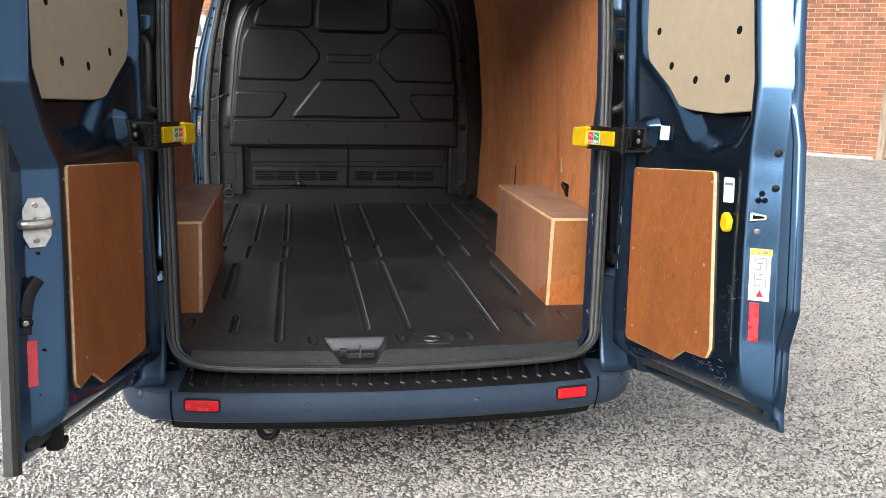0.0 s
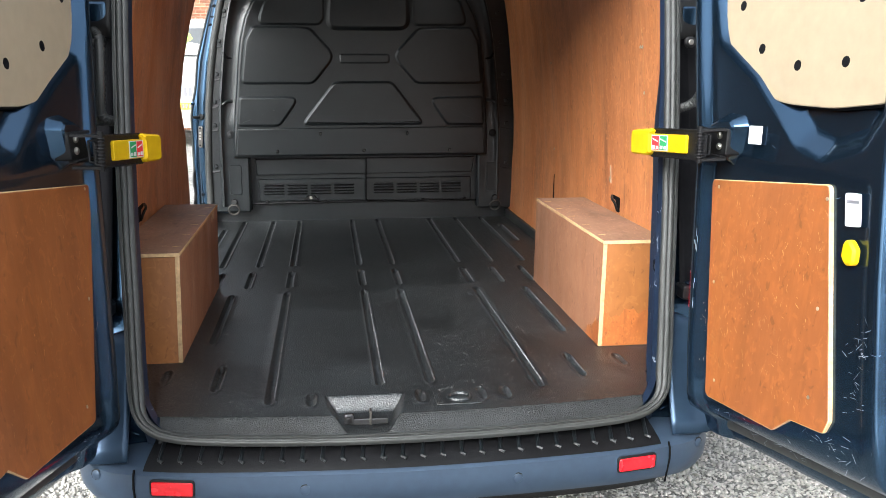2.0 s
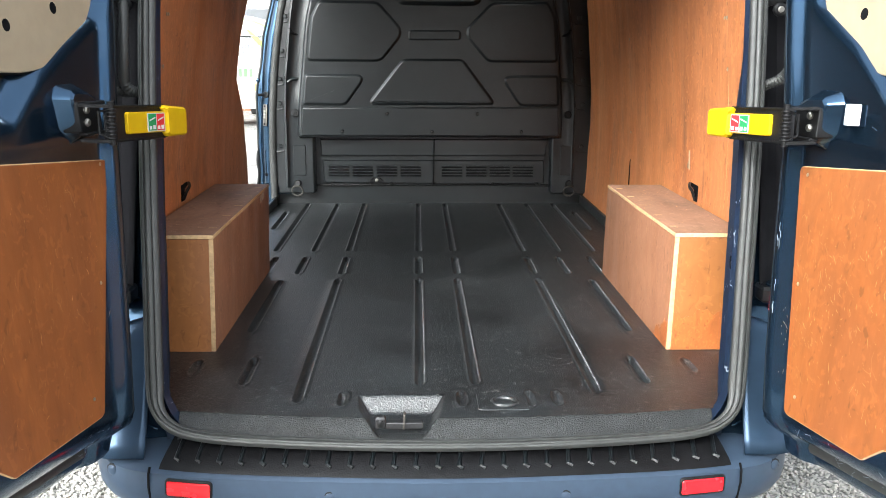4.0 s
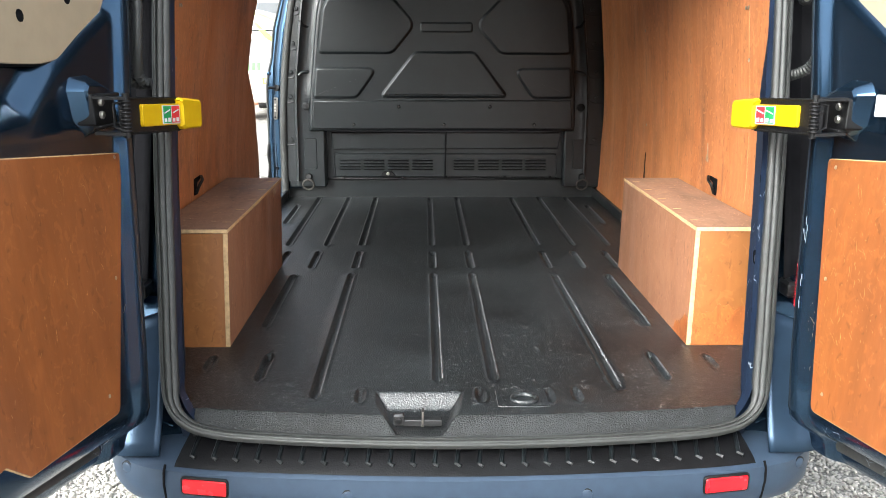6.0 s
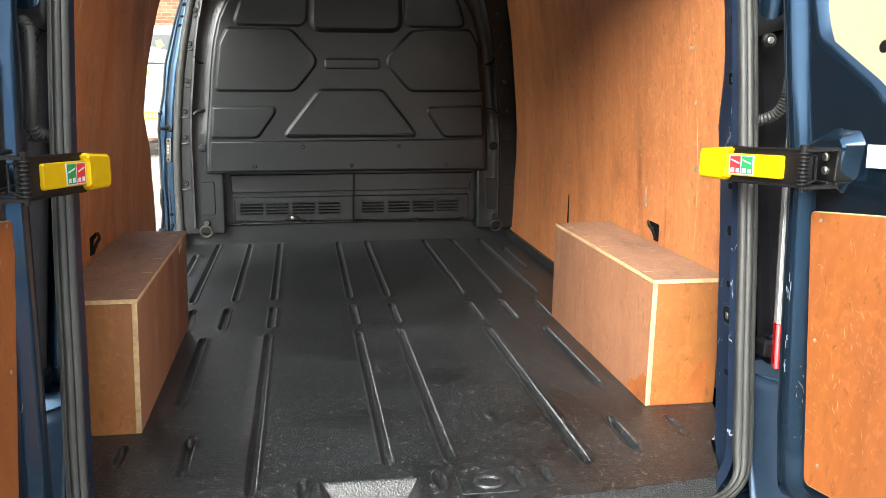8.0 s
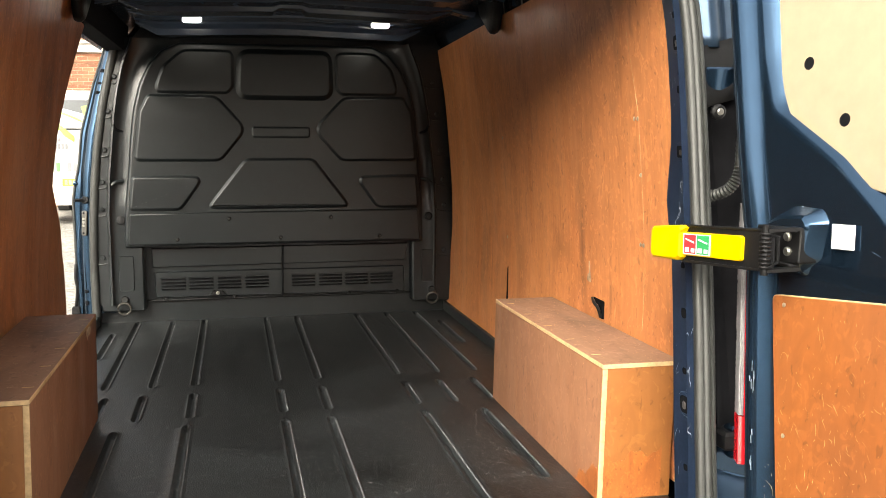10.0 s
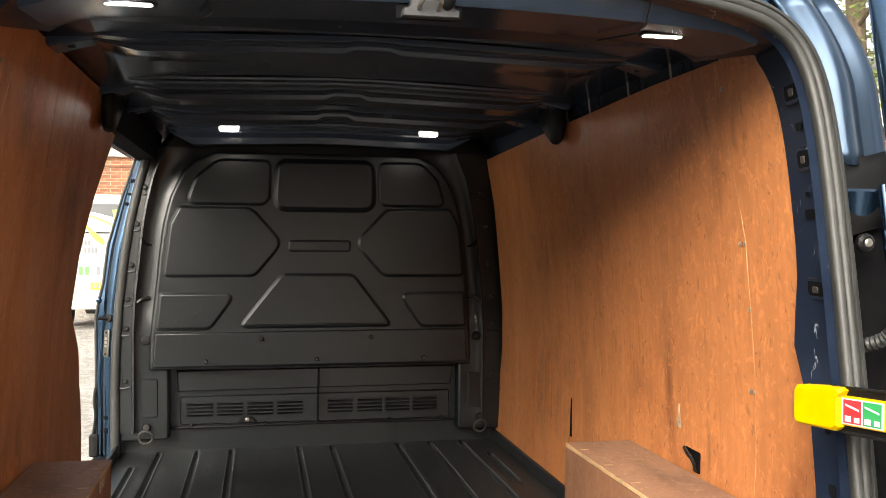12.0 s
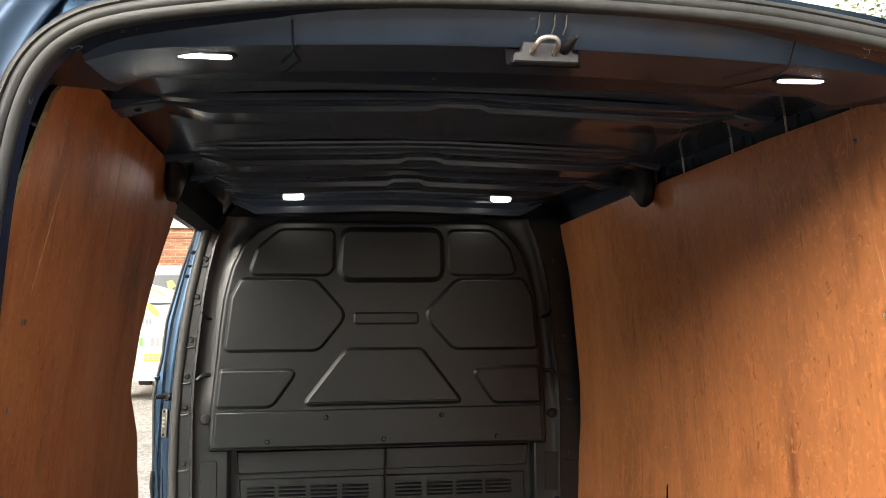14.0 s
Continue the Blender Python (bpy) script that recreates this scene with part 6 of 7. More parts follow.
# ---- body corners: tail lamps, cable conduits, hinges, lower corner panels ----
for s in (-1, 1):
    lamp_ = thing_part("tail_lamp", van)
    for name, lo, hi, q0, q1, mat, lab in (("lamp_white", 0.936, 1.36, 0.0, 0.011, LENS, "ribbed clear tail lamp edge"), ("lamp_red", 0.936, 1.36, 0.0115, 0.036, RED, "red tail lamp edge"),
                                           ("lamp_red", 0.842, 0.934, 0.0, 0.040, RED, "red lower end of the tail lamp"), ("lamp_white", 1.60, 1.71, 0.024, 0.031, LENS, ""), ("lamp_red", 1.60, 1.71, 0.0315, 0.044, RED, "")):
        zs_, ribs = np.linspace(lo, hi, 9), (0.0, 0.10, 0.30, 0.40, 0.60, 0.70, 0.90, 1.0)
        rows_ = []
        for z in zs_:
            xl = 0.771 + 0.104 * (z - 0.89) + 0.020 * max(0.0, z - 1.2) * (1 if z < 1.5 else 0)
            yl = 0.034 + 0.25 * (z - 0.89)
            row = []
            for k_, r_ in enumerate(ribs):
                q = q0 + (q1 - q0) * r_
                lift = 0.0012 if k_ % 4 in (1, 2) else -0.0006
                row.append((s * (xl + 0.85 * q - 0.5 * lift), yl - 0.45 * q - 0.85 * lift, z))
            rows_ += row + [(s * (xl + 0.85 * q1 + 0.010), yl - 0.45 * q1 + 0.030, z), (s * (xl + 0.85 * q0 + 0.010), yl - 0.45 * q0 + 0.030, z)]
        w_ = len(ribs) + 2
        side_ = [(i * w_ + k_, i * w_ + (k_ + 1) % w_, (i + 1) * w_ + (k_ + 1) % w_, (i + 1) * w_ + k_) for i in range(8) for k_ in range(w_)]
        link(name, rows_, side_ + [tuple(range(w_)), tuple(range(8 * w_, 9 * w_))], mat, lamp_, lab, angle=25)
    # near-black sheet for the shade in the channel behind the hinge edge
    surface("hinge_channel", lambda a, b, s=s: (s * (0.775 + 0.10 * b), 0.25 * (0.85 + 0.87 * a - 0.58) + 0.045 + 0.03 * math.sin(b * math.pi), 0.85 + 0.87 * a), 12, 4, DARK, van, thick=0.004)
    # corrugated cable conduit
    for top, bot, dx in (((0.832, 1.50), (0.794, 1.36), 0.0),) if s > 0 else (((0.790, 1.55), (0.784, 1.335), 0.0), ((0.818, 1.54), (0.812, 1.335), 0.0)):
        line = smooth_path([(s * (top[0] + 0.02), 0.20, top[1] + 0.03), (s * top[0], 0.185, top[1]), (s * (top[0] * 0.6 + bot[0] * 0.4), 0.165, (top[1] + bot[1]) / 2), (s * (bot[0] + 0.005), 0.175, bot[1] + 0.03), (s * (bot[0] - 0.02), 0.22, bot[1] + 0.01)], 14)
        verts, faces, m = [], [], 10
        P = [Vector(p) for p in line]
        for i, p in enumerate(P):
            t = (P[min(len(P) - 1, i + 1)] - P[max(0, i - 1)]).normalized()
            u = t.orthogonal().normalized()
            u = (Vector((0, 1, 0)) - t * t.y).normalized()
            w = t.cross(u)
            r = 0.0135 if i % 2 else 0.0105
            verts += [tuple(p + u * r * math.cos(2 * math.pi * j / m) + w * r * math.sin(2 * math.pi * j / m)) for j in range(m)]
        faces = [(i * m + j, i * m + (j + 1) % m, (i + 1) * m + (j + 1) % m, (i + 1) * m + j) for i in range(len(P) - 1) for j in range(m)]
        link("cable_conduit", verts, faces, RUBBER, van, "corrugated black cable conduit", angle=60)
    # upper and lower hinges
    for z in (1.62, 0.86):
        y = 0.25 * (z - 0.58)
        block("door_hinge", (min(s * 0.79, s * 0.875), y + 0.02, z - 0.035), (max(s * 0.79, s * 0.875), y + 0.055, z + 0.035), PAINT, van, "body-coloured door hinge", bevel=0.008)
        tube("hinge_knuckle", [(s * 0.862, y - 0.005, z - 0.04), (s * 0.862, y + 0.012, z + 0.04)], 0.013, PAINT, van)
    bolt("hinge_buffer", (s * 0.802, 0.245, 1.555), (0, -1, 0), 0.017, BLACK, van, 0.014)
    bolt("buffer_centre", (s * 0.802, 0.233, 1.555), (0, -1, 0), 0.008, ZINC, van, 0.006)
    # lower corner panel with a pressed fold
    def corner(a, b, s=s):
        z = 0.50 + (0.322 - 0.07 * a) * b
        x = 0.722 + 0.225 * a
        return (s * x, 0.25 * (z - 0.58) + 0.012 + 0.16 * max(0, a - 0.35) ** 1.5 - 0.03 * (1 - b) ** 3, z)
    surface("corner_panel", corner, 14, 10, BODYSHADE, van, "blue lower body corner", thick=0.006)
    tube("corner_fold", [(s * 0.752, 0.090, 0.800), (s * 0.756, 0.055, 0.70), (s * 0.752, 0.028, 0.60), (s * 0.735, 0.016, 0.565), (s * 0.70, 0.012, 0.555)], 0.003, PAINT, van, n=6)
    tube("corner_rim", [corner(a_, 1.0) for a_ in np.linspace(0.0, 0.75, 8)], 0.0025, PAINT, van, n=6)
    block("lamp_foot", (min(s * 0.77, s * 0.85), 0.08, 0.845), (max(s * 0.77, s * 0.85), 0.16, 0.885), BLACK, van, bevel=0.01)
    # punched holes and slots in the inner frame
    for z, hw, hh, rim in ((1.856, 0.010, 0.016, 1), (1.784, 0.004, 0.007, 0), (1.719, 0.008, 0.015, 1), (1.648, 0.003, 0.005, 0), (1.610, 0.007, 0.008, 0), (1.467, 0.010, 0.012, 1), (1.22, 0.004, 0.006, 0), (1.118, 0.005, 0.010, 0), (0.997, 0.004, 0.006, 0), (0.928, 0.009, 0.016, 1), (0.80, 0.004, 0.006, 0)):
        xa = float(np.interp(z, [q[1] for q in AP[5:13]], [q[0] for q in AP[5:13]]))
        ry = rear_y(xa, z)
        (ax_, ay_), (ix_, iy_), _ = frame_fold_at(max(xa, 0.700), ry, z)
        m_, n_ = Vector((s * ax_, ay_, z)), Vector((s * ix_, iy_, z))
        o_ = m_.lerp(n_, 0.42)
        ax = (n_ - m_).normalized()
        up_ = Vector((0, 0.22, 1)).normalized()
        nn = ax.cross(up_).normalized()
        nn = nn if nn.x * s < 0 else -nn
        hw, hh = hw * (3.2 if z > 1.36 else 1.7), hh * 1.15
        at_ = lambda u, v, w, o_=o_, ax=ax, nn=nn, up_=up_: tuple(o_ + ax * u + up_ * v + nn * w)
        hole = rounded([(-hw, -hh), (hw, -hh), (hw, hh), (-hw, hh)], hh * 0.6, 3)
        if rim:
            plate("hole_rim", inset(hole, -0.008), at_, 0.0, 0.0035, 0.002, FRAME, van)
        layers("frame_hole", [(hole, 0.003), (hole, 0.0045 if rim else 0.0035)], at_, DARK, van, smooth=False)
        if rim:
            plate("hole_clip", [(u * 0.35, v * 0.45 - 0.002) for u, v in hole], at_, 0.004, 0.0065, 0.001, GUN, van)
    # upper body corner beside the opening, with a pressed fold
    def high(a, b, s=s):
        z = 1.70 + 0.34 * b
        bulge = 0.018 * math.exp(-((a - 0.35) / 0.16) ** 2) - 0.022 * math.exp(-((a - 0.70) / 0.14) ** 2)
        top = max(0.0, z - 1.86)
        return (s * (0.765 + 0.15 * a - 1.6 * top * top - 0.10 * top), 0.25 * (z - 0.58) + 0.035 - bulge + 0.04 * max(0, a - 0.6), z)
    surface("upper_corner", high, 18, 12, BODYSHADE, van, "blue upper body corner with a pressed fold", thick=0.006)
    surface("lamp_housing", lambda a, b, s=s: (s * (0.775 + 0.11 * a), 0.25 * (1.56 + 0.135 * b - 0.58) + 0.028 + 0.01 * math.sin(a * 3), 1.56 + 0.135 * b + 0.03 * a), 6, 4, BLACK, van, "black lamp housing", thick=0.01)
    # body top corner over the door
    surface("top_corner", lambda a, b, s=s: (s * (0.70 + 0.12 * a), 0.40 + 0.05 * a + 0.1 * b, 2.075 - 0.10 * a ** 2 + 0.01 * b), 8, 3, PAINT, van, thick=0.004)
sweep("roof_strip", [(x, 0.345 + 0.04 * (x / 0.6) ** 2, 2.056 - 0.045 * (x / 0.7) ** 2) for x in np.linspace(-0.42, 0.43, 16)], [(-0.020, -0.008), (0.020, -0.008), (0.018, 0.004), (0.010, 0.008), (-0.010, 0.008), (-0.018, 0.004)], RUBBER, van, "black strip along the rear roof edge", up=(0, 0, 1))

# ---- sliding door opening on the kerb side ----
jamb = thing_part("door_jamb", van)
jamb["label"] = "blue painted front jamb of the side door opening"


SEAL_OUT = curve_of([(0.60, 0.882), (0.90, 0.883), (1.09, 0.878), (1.28, 0.863), (1.47, 0.841), (1.64, 0.814), (1.81, 0.778), (1.95, 0.738)])
GASKET = curve_of([(0.60, 0.930), (0.95, 0.930), (1.137, 0.926), (1.33, 0.912), (1.52, 0.885), (1.738, 0.830), (1.95, 0.770)])
JAMB_OUT = curve_of([(0.60, 0.958), (0.95, 0.958), (1.20, 0.960), (1.27, 0.950), (1.36, 0.928), (1.52, 0.910), (1.738, 0.850), (1.95, 0.778)])
zs = np.linspace(0.58, 1.95, 60)
loft("jamb_face", [[(-SEAL_OUT(z) + 0.012, 2.966, z) for z in zs], [(-0.5 * SEAL_OUT(z) - 0.5 * GASKET(z), 2.978, z) for z in zs], [(-GASKET(z), 3.008, z) for z in zs]], PAINT, jamb, "blue painted jamb face", 0.004)
loft("jamb_return", [[(-GASKET(z), 3.009, z) for z in zs], [(-GASKET(z) - 0.003, 3.022, z) for z in zs], [(-JAMB_OUT(z), 3.032, z) for z in zs], [(-JAMB_OUT(z), 3.06, z) for z in zs]], PAINT, jamb, "blue stepped outer edge", 0.003, 25)
tube("outer_gasket", [(-JAMB_OUT(z) + 0.003, 3.028, z) for z in zs], 0.006, RUBBER, jamb, "thin black edge gasket", shear=False)
sweep("jamb_seal", [(-0.5 * SEAL_IN(z) - 0.5 * SEAL_OUT(z), 2.958, z) for z in np.linspace(0.60, 1.97, 40)], circle(0.020, 12), RUBBER, jamb, "black door seal", shear=False, up=(0, 1, 0))
sx = lambda z: 0.5 * SEAL_OUT(z) + 0.5 * GASKET(z)
on_jamb = lambda u, v, w: (-sx(v) - u - 0.7 * w, 2.976 + 0.9 * u - 0.7 * w, v)
plate("jamb_striker", rounded([(-0.012, 1.035), (0.012, 1.035), (0.012, 1.155), (-0.012, 1.155)], 0.010, 4), on_jamb, 0.0, 0.006, 0.002, GUN, jamb, "dull steel striker plate", shear=False)
for z in (1.078, 1.094, 1.110):
    plate("striker_slot", rounded([(-0.005, z), (0.005, z), (0.005, z + 0.011), (-0.005, z + 0.011)], 0.002, 2), on_jamb, 0.005, 0.0075, 0.0005, ZINC, jamb, shear=False)
for z in (1.048, 1.143):
    plate("striker_screw", [(x, z + y) for x, y in circle(0.005, 8)], on_jamb, 0.005, 0.008, 0.001, DARK, jamb, shear=False)
tube("jamb_pin", [on_jamb(0.0, 1.205, 0.0), on_jamb(0.012, 1.205, 0.045)], 0.008, BLACK, jamb, "black locating pin", shear=False)
plate("pin_collar", [(x, 1.205 + y) for x, y in circle(0.018, 12)], on_jamb, 0.0, 0.008, 0.003, BLACK, jamb, shear=False)
for z, hh in ((0.70, 0.022), (0.76, 0.016), (1.70, 0.014), (1.745, 0.010), (1.80, 0.016)):
    plate("jamb_hole", rounded([(-0.007, z), (0.007, z), (0.007, z + hh), (-0.007, z + hh)], 0.003, 2), on_jamb, 0.001, 0.0035, 0.0005, DARK, jamb, shear=False)
bolt("jamb_plug", (-0.945 - LEAN * 0.68, 3.022, 1.28), (0, -1, 0), 0.010, PAINT, jamb, 0.004)
block("lower_catch", (-0.975, 2.955, 0.60), (-0.935, 2.99, 0.70), BLACK, jamb, bevel=0.01, shear=False)
tube("lower_cable", smooth_path([(-0.948, 2.978, 0.90), (-0.952, 2.97, 0.84), (-0.945, 2.965, 0.78), (-0.955, 2.97, 0.70)], 5), 0.008, BLACK, jamb, n=8, shear=False)
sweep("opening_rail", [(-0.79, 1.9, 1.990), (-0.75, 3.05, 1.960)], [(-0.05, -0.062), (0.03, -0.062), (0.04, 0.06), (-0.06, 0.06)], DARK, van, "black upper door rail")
sweep("opening_step", [(-0.91, 1.9, 0.575), (-0.91, 3.05, 0.575)], [(-0.05, -0.03), (0.05, -0.03), (0.05, 0.018), (-0.05, 0.018)], BLACK, van, "black door step")

# ---- brick buildings and what stands behind ----
def bricks(name, origin, way, length, height, label, first=300, base=None):
    """A wall of real bricks along a line on the ground: the first ones each an object, the rest one mesh."""
    w = Vector((*way, 0)).normalized()
    n = Vector((w.y, -w.x, 0))
    o = Vector((*origin, 0))
    wall = thing(name, tuple(o), label, "brick wall", kind="structure")
    at = lambda u, v, d: tuple(o + w * u + n * d + Vector((0, 0, v)))
    pts = [(0, 0), (length, 0), (length, height), (0, height)]
    layers("mortar_bed", [(pts, -0.22), (pts, 0.0)], at, MORTAR, wall, shear=False, smooth=False)
    BL, BH, J = 0.215, 0.065, 0.010
    c = 0.003
    bx = [(0, 0), (BL, 0), (BL, BH), (0, BH)]
    me = None
    verts, faces = [], []
    count, course = 0, 0
    z = J
    rows = []
    while z + BH < height:
        u = -(course % 2) * (BL + J) / 2
        while u < length - 0.05:
            u0, u1 = max(0.0, u), min(length, u + BL)
            if u1 - u0 > 0.04:
                rows.append((u0, u1, z))
            u += BL + J
        z += BH + J
        course += 1
    for u0, u1, z in rows:
        d = 0.006 + 0.002 * random.random()
        full = abs(u1 - u0 - BL) < 1e-6
        if full and count < first and base and base[0] < u0 < base[1] and base[2] < z < base[3]:
            if me is None:
                ring = [(x, y, 0.0) for x, y in bx] + [(x, y, 0.004) for x, y in bx] + [(c, c, 0.007), (BL - c, c, 0.007), (BL - c, BH - c, 0.007), (c, BH - c, 0.007)]
                me = bpy.data.meshes.new("brick")
                me.from_pydata([tuple(w * x + n * k + Vector((0, 0, y))) for x, y, k in ring], [], [(0, 1, 5, 4), (1, 2, 6, 5), (2, 3, 7, 6), (3, 0, 4, 7), (4, 5, 9, 8), (5, 6, 10, 9), (6, 7, 11, 10), (7, 4, 8, 11), (8, 9, 10, 11)])
                me.materials.append(BRICK)
            ob = new("brick", me)
            ob.parent = wall
            ob.location = Vector(at(u0, z, d - 0.006)) - o
            count += 1
        else:
            k = len(verts)
            for x, y, q in ((u0, z, 0.0), (u1, z, 0.0), (u1, z + BH, 0.0), (u0, z + BH, 0.0), (u0 + c, z + c, d), (u1 - c, z + c, d), (u1 - c, z + BH - c, d), (u0 + c, z + BH - c, d)):
                verts.append(at(x, y, q))
            faces += [(k, k + 1, k + 5, k + 4), (k + 1, k + 2, k + 6, k + 5), (k + 2, k + 3, k + 7, k + 6), (k + 3, k, k + 4, k + 7), (k + 4, k + 5, k + 6, k + 7)]
    m = bpy.data.meshes.new("brickwork")
    m.from_pydata(verts, [], faces)
    m.materials.append(BRICK)
    ob = new("brickwork", m)
    ob.parent = wall
    ob.matrix_parent_inverse = wall.matrix_world.inverted()
    ob["kind"] = "stuff"
    return wall, at


outhouse, oat = bricks("wall_east", (6.2, 14.45), (0.755, -0.656), 9.0, 3.4, "orange-red brick outhouse wall beside the gravel", base=(2.6, 4.9, 0.0, 1.9))
for v, d in ((0.0, 0.03),):
    p = [(0, 0), (4.45, 0), (4.45, 0.05), (0, 0.05)]
    layers("plinth", [(p, 0.0), (p, 0.05)], oat, STONE, outhouse, shear=False)
barn_door = thing("timber_door", oat(5.2, 0, 0), "weathered grey plank door with a pale frame in the brick wall", "door")
p = rounded([(4.50, 0.0), (4.62, 0.0), (4.62, 2.45), (4.50, 2.45)], 0.004, 2)
layers("door_post", [(p, 0.0), (p, 0.05)], oat, TIMBER, barn_door, shear=False)
for i in range(7):
    u = 4.63 + 0.155 * i
    p = rounded([(u, 0.04), (u + 0.148, 0.04), (u + 0.148, 2.4), (u, 2.4)], 0.004, 2)
    layers("plank", [(p, 0.0), (p, 0.03 + 0.003 * (i % 2))], oat, TIMBER, barn_door, shear=False)
for z in (0.35, 2.0):
    p = rounded([(4.55, z), (5.6, z), (5.6, z + 0.05), (4.55, z + 0.05)], 0.004, 2)
    layers("strap_hinge", [(p, 0.03), (p, 0.042)], oat, ZINC, barn_door, shear=False)
roof = surface("outhouse_roof", lambda a, b: oat(-0.3 + 9.6 * a, 3.35 + 1.7 * b, 0.3 - 3.5 * b), 8, 6, STONE, outhouse, thick=0.05, shear=False)

house, hat = bricks("wall_north", (-9.5, 19.5), (1.0, 0.0), 8.6, 6.0, "orange brick house wall with a stone string course", base=(5.0, 6.6, 1.9, 4.0))
for z0, z1, d, m in ((3.32, 3.50, 0.10, STONE), (3.50, 3.56, 0.16, STONE), (3.10, 3.14, 0.03, BRICK)):
    p = [(0, z0), (8.6, z0), (8.6, z1), (0, z1)]
    layers("string_course", [(p, 0.0), (p, d)], hat, m, house, shear=False)
win = thing_part("house_window", house)
p = [(6.55, 4.05), (7.6, 4.05), (7.6, 5.3), (6.55, 5.3)]
layers("window_frame", [(p, 0.0), (p, 0.05), (inset(p, 0.07), 0.05), (inset(p, 0.07), 0.02)], hat, WHITE, win, "white window frame", shear=False, cap=(False, False))
layers("pane", [(inset(p, 0.07), 0.0), (inset(p, 0.07), 0.021)], hat, GLASS, win, shear=False)
p = [(6.45, 3.96), (7.7, 3.96), (7.7, 4.05), (6.45, 4.05)]
layers("window_sill", [(p, 0.0), (p, 0.12)], hat, WHITE, win, shear=False)


# unseen wall added behind the camera; blocks low sky and darkens paint reflections
back_wall, _ = bricks("wall_south", (0.5, -11.0), (-1.0, 0.0), 15.0, 4.9, "unseen brick wall added behind the camera to block low light")
# parked white van behind the side door, its tail towards us
def parked_van(cx, y):
    car = thing("parked_van", (cx, y, 0), "white van with green film sweeps and dark lettering", "van")
    prof = [(-1.0, 0.45), (1.0, 0.45), (1.02, 1.2), (0.98, 1.75), (0.84, 2.24), (0.6, 2.31), (-0.6, 2.31), (-0.84, 2.24), (-0.98, 1.75), (-1.02, 1.2)]
    p = rounded(prof, [0.1, 0.1, 0.1, 0.1, 0.12, 0.1, 0.1, 0.12, 0.1, 0.1], 4)
    put = lambda u, v, w: (cx + u, y - w + 0.10 * max(0.0, v - 1.7), v)
    layers("body", [(inset(p, 0.10), -4.6), (p, -4.3), (p, -0.08), (inset(p, 0.02), -0.02), (inset(p, 0.06), 0.0)], put, CARWHITE, car, "white painted body", shear=False)
    def film(name, pts, mat, h=0.003, r=0.0, label=""):
        q = rounded(pts, r, 4) if r else pts
        return layers(name, [(q, -0.004), (q, h)], put, mat, car, label, shear=False, smooth=False)
    film("rear_window", [(-0.74, 1.86), (0.74, 1.86), (0.70, 2.14), (-0.70, 2.14)], GLASS, 0.006, 0.06)
    film("hood_panel", [(-0.9, 1.66), (0.9, 1.66), (0.74, 1.78), (0.2, 1.88), (-0.25, 2.0), (-0.74, 2.05)], CARWHITE, 0.010)
    film("panel_gap", [(-0.98, 1.640), (0.98, 1.640), (0.98, 1.655), (-0.98, 1.655)], DARK, 0.004)
    film("film_sweep", [(-0.55, 1.97), (-0.25, 1.94), (0.0, 1.84), (0.12, 1.77), (0.05, 1.77), (-0.08, 1.83), (-0.28, 1.91), (-0.55, 1.94)], CARGREEN, 0.014, label="green film sweep")
    film("film_sweep", [(-0.42, 1.80), (-0.34, 1.78), (-0.06, 1.53), (-0.06, 1.43), (-0.20, 1.52)], CARGREEN, 0.014, label="green film sweep")
    film("film_sweep", [(0.07, 2.03), (0.16, 2.05), (0.22, 1.95), (0.10, 1.88)], CARGREEN, 0.014, label="green film sweep")
    # bars in place of the lettering
    for u0, n, w, z0, z1, m in ((-0.49, 4, 0.044, 1.435, 1.52, GREYPRINT), (-0.59, 3, 0.044, 1.305, 1.40, GREYPRINT), (-0.38, 4, 0.044, 1.305, 1.40, GREYPRINT), (-0.52, 9, 0.028, 1.195, 1.215, STONE), (-0.56, 3, 0.075, 0.93, 1.075, FILMGREEN), (-0.18, 4, 0.07, 0.93, 1.075, GREYPRINT)):
        for i in range(n):
            u = u0 + i * w * 1.32
            film("film_bar", [(u, z0), (u + w * 0.8, z0), (u + w * 0.8, z1), (u, z1)], m)
    film("bumper", [(-1.0, 0.36), (1.0, 0.36), (1.0, 0.85), (-1.0, 0.85)], STONE, 0.09, 0.06, "grey plastic bumper")
    film("number_plate", [(-0.26, 0.686), (0.26, 0.686), (0.26, 0.81), (-0.26, 0.81)], AMBER, 0.10, 0.01)
    for i in range(7):
        u = -0.225 + 0.066 * i
        film("plate_bar", [(u, 0.71), (u + 0.045, 0.71), (u + 0.045, 0.788), (u, 0.788)], GREYPRINT, 0.103)
    for s in (-1, 1):
        film("tail_lamp", [(s * 0.88, 0.95), (s * 0.98, 0.95), (s * 0.96, 1.6), (s * 0.88, 1.6)][::s], RED, 0.02, 0.02)
        for yy in (0.9, 3.6):
            pts = circle(0.33, 24)
            layers("wheel", [([(yy + a, 0.33 + b) for a, b in pts], 0.75), ([(yy + a, 0.33 + b) for a, b in pts], 0.97), ([(yy + a * 0.6, 0.33 + b * 0.6) for a, b in pts], 0.975)], lambda u, v, w, s=s: (cx + s * w, y + u, v), TYRE, car, shear=False)
    return car


FILMGREEN = material("dark_green_vinyl", (0.06, 0.20, 0.05), 0.5, vary=0.05)
parked_van(-2.78, 15.0)


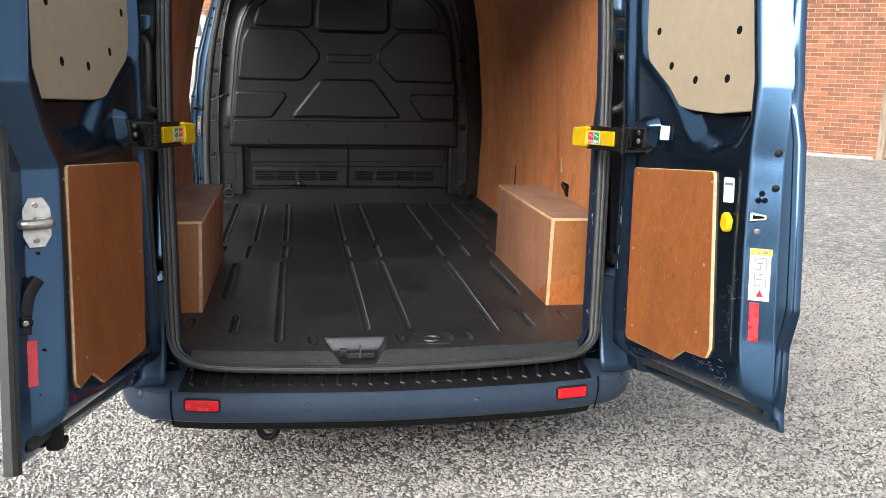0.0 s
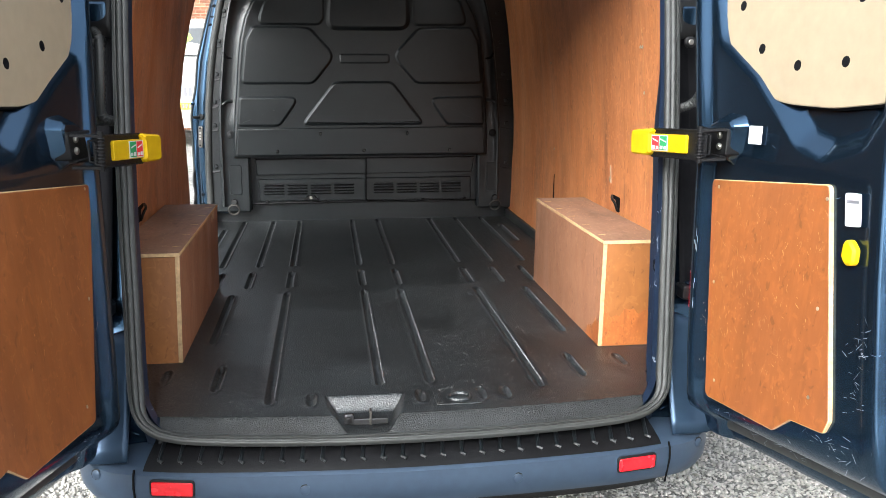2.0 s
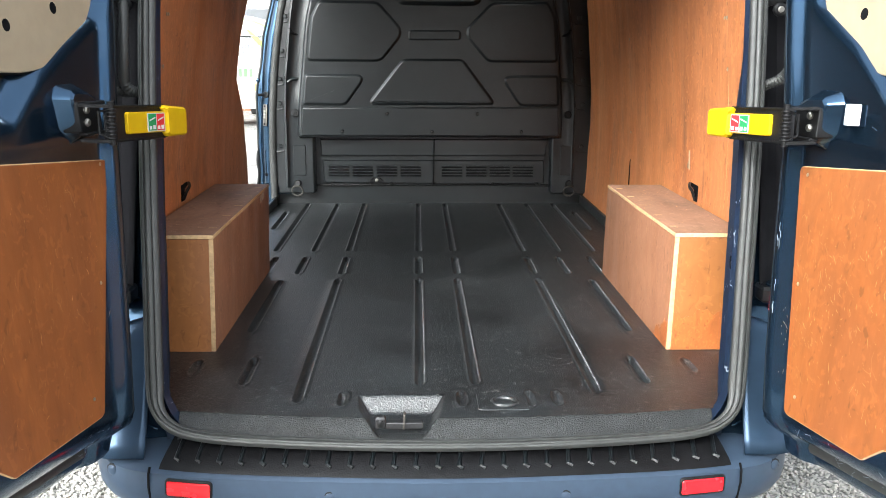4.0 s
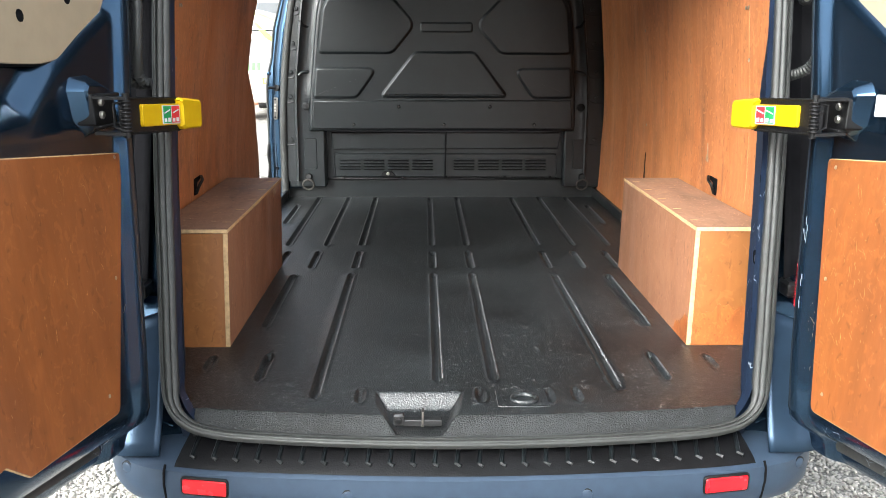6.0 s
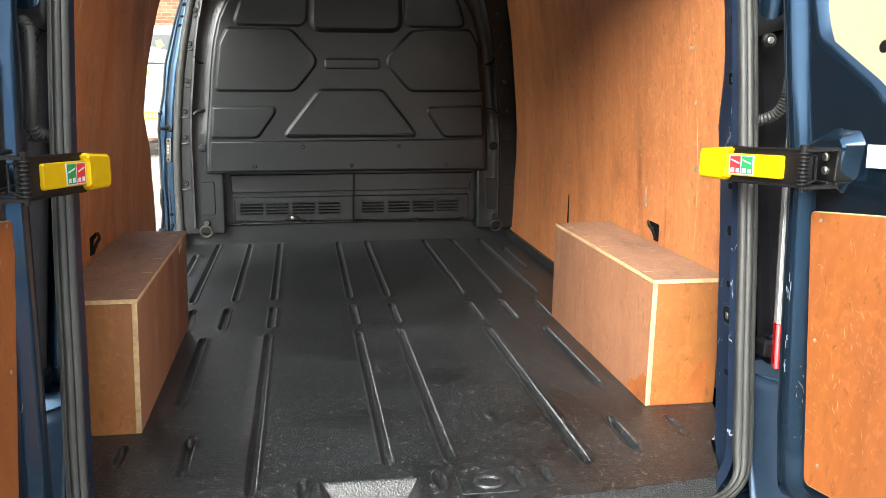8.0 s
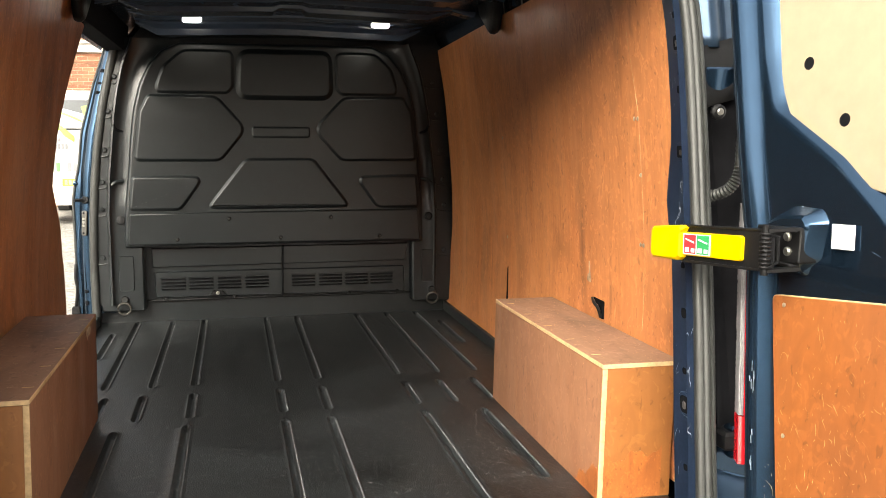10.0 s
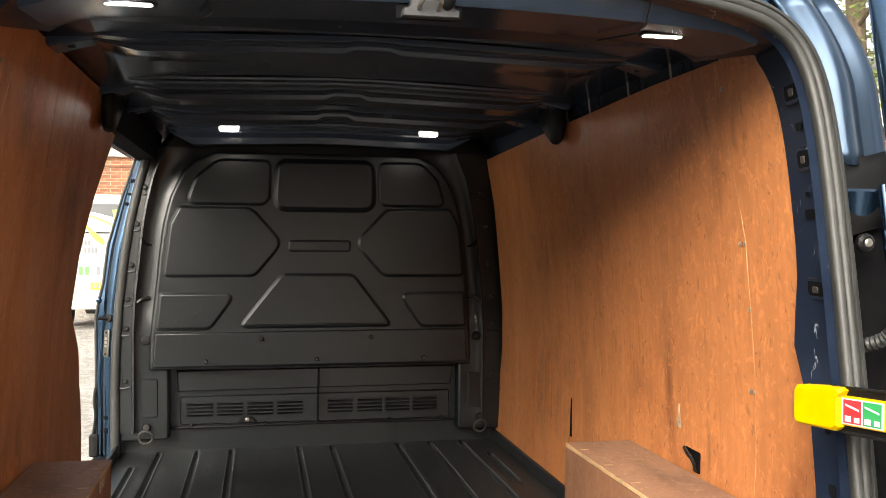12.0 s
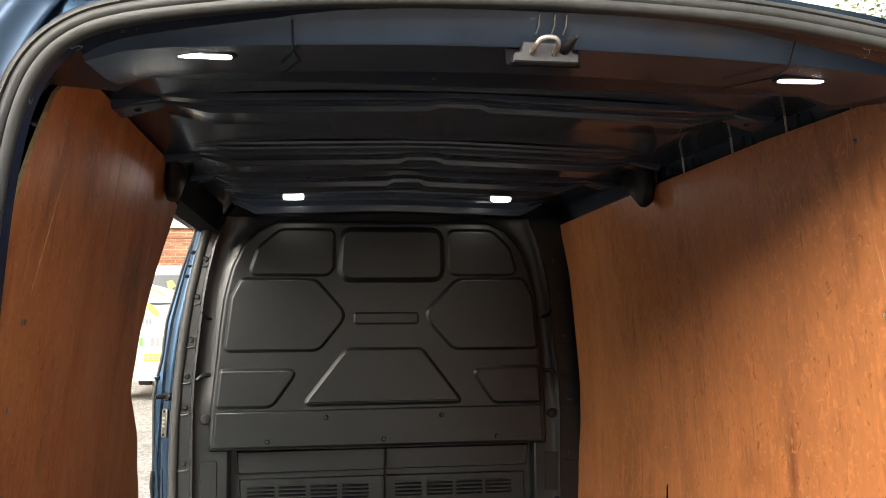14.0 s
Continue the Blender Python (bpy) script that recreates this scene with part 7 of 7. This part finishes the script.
# tree behind the outhouse
def tree(x, y, h, seed):
    rnd = random.Random(seed)
    o = thing("tree", (x, y, 0), "leafy yellow-green garden tree behind the outhouse", "tree")
    tube("trunk", [(x, y, 0), (x + 0.05, y, h * 0.4), (x - 0.05, y + 0.1, h * 0.8)], 0.16, BARK, o, shear=False)
    limbs, tips = [], []
    for i in range(26):
        z = h * (0.25 + 0.7 * i / 26)
        a = i * 2.4 + rnd.random()
        r = (h - z) * 0.34 + 0.5
        tip = (x + r * math.cos(a), y + r * math.sin(a), z + 0.25 * r)
        mid = ((x + tip[0]) / 2, (y + tip[1]) / 2, (z + tip[2]) / 2 - 0.05)
        tube("limb", [(x, y, z - 0.2), mid, tip], 0.035, BARK, o, n=6, shear=False)
        tips.append(((x, y, z), tip))
    verts, faces = [], []
    for a, b in tips:
        for j in range(420):
            f = rnd.random() ** 0.6
            spread = 0.22 + 0.35 * f
            p = Vector(a).lerp(Vector(b), f) + Vector((rnd.gauss(0, spread), rnd.gauss(0, spread), rnd.gauss(0, spread * 0.7)))
            d = Vector((rnd.gauss(0, 1), rnd.gauss(0, 1), rnd.gauss(0, 0.6))).normalized()
            e = d.orthogonal().normalized()
            L, W = 0.10 * (0.6 + rnd.random()), 0.032 * (0.6 + rnd.random())
            k = len(verts)
            verts += [tuple(p), tuple(p + d * L * 0.5 + e * W), tuple(p + d * L), tuple(p + d * L * 0.5 - e * W)]
            faces.append((k, k + 1, k + 2, k + 3))
    me = bpy.data.meshes.new("crown")
    me.from_pydata(verts, [], faces)
    me.materials.append(LEAF)
    c = new("crown", me)
    c.parent = o
    c.matrix_parent_inverse = o.matrix_world.inverted()
    c["kind"] = "stuff"


tree(9.7, 12.6, 9.4, 3)
tree(14.2, 11.5, 7.0, 5)


# ---- loose gravel stones round the van ----
def gravel_stones():
    rng = np.random.default_rng(4)
    base = np.array([(1, 0, 0), (0, 1, 0), (-1, 0, 0), (0, -1, 0), (0, 0, 1), (0, 0, -1)], float)
    tri = np.array([(0, 1, 4), (1, 2, 4), (2, 3, 4), (3, 0, 4), (1, 0, 5), (2, 1, 5), (3, 2, 5), (0, 3, 5)])
    zones = [(-2.2, 3.6, -0.9, 1.6, 70000), (0.9, 4.2, 1.6, 4.0, 30000), (-2.6, -0.9, 0.5, 2.5, 9000)]
    xs, ys = [], []
    for x0, x1, y0, y1, k in zones:
        xs.append(rng.uniform(x0, x1, k))
        ys.append(rng.uniform(y0, y1, k))
    x, y = np.concatenate(xs), np.concatenate(ys)
    keep = rng.uniform(0, 1, len(x)) < np.clip((4.4 - x) / 1.2, 0.0, 1.0) * np.clip((4.2 - y) / 1.4, 0.0, 1.0) * np.clip((x + 2.6) / 0.7, 0.0, 1.0) * np.clip((y + 0.9) / 0.3, 0.0, 1.0)
    x, y = x[keep], y[keep]
    k = len(x)
    size = rng.uniform(0.0045, 0.0105, (k, 1, 1)) * rng.uniform(0.6, 1.25, (k, 1, 3))
    pts = base[None] + rng.normal(0, 0.28, (k, 6, 3))
    ang = rng.uniform(0, 2 * math.pi, k)
    pts = pts * size
    c, s = np.cos(ang)[:, None], np.sin(ang)[:, None]
    px, py = pts[:, :, 0] * c - pts[:, :, 1] * s, pts[:, :, 0] * s + pts[:, :, 1] * c
    pz = pts[:, :, 2] * 0.8 + rng.uniform(0.001, 0.007, (k, 1))
    v = np.stack([px + x[:, None], py + y[:, None], pz], 2).reshape(-1, 3)
    f = (tri[None] + 6 * np.arange(k)[:, None, None]).reshape(-1, 3)
    me = bpy.data.meshes.new("gravel")
    me.vertices.add(len(v))
    me.vertices.foreach_set("co", v.ravel())
    me.loops.add(f.size)
    me.loops.foreach_set("vertex_index", f.ravel())
    me.polygons.add(len(f))
    me.polygons.foreach_set("loop_start", np.arange(0, f.size, 3))
    me.update(calc_edges=True)
    me.materials.append(PEBBLE)
    tagged(new("gravel", me), "loose angular grey and beige gravel stones", "gravel", kind="stuff")


gravel_stones()
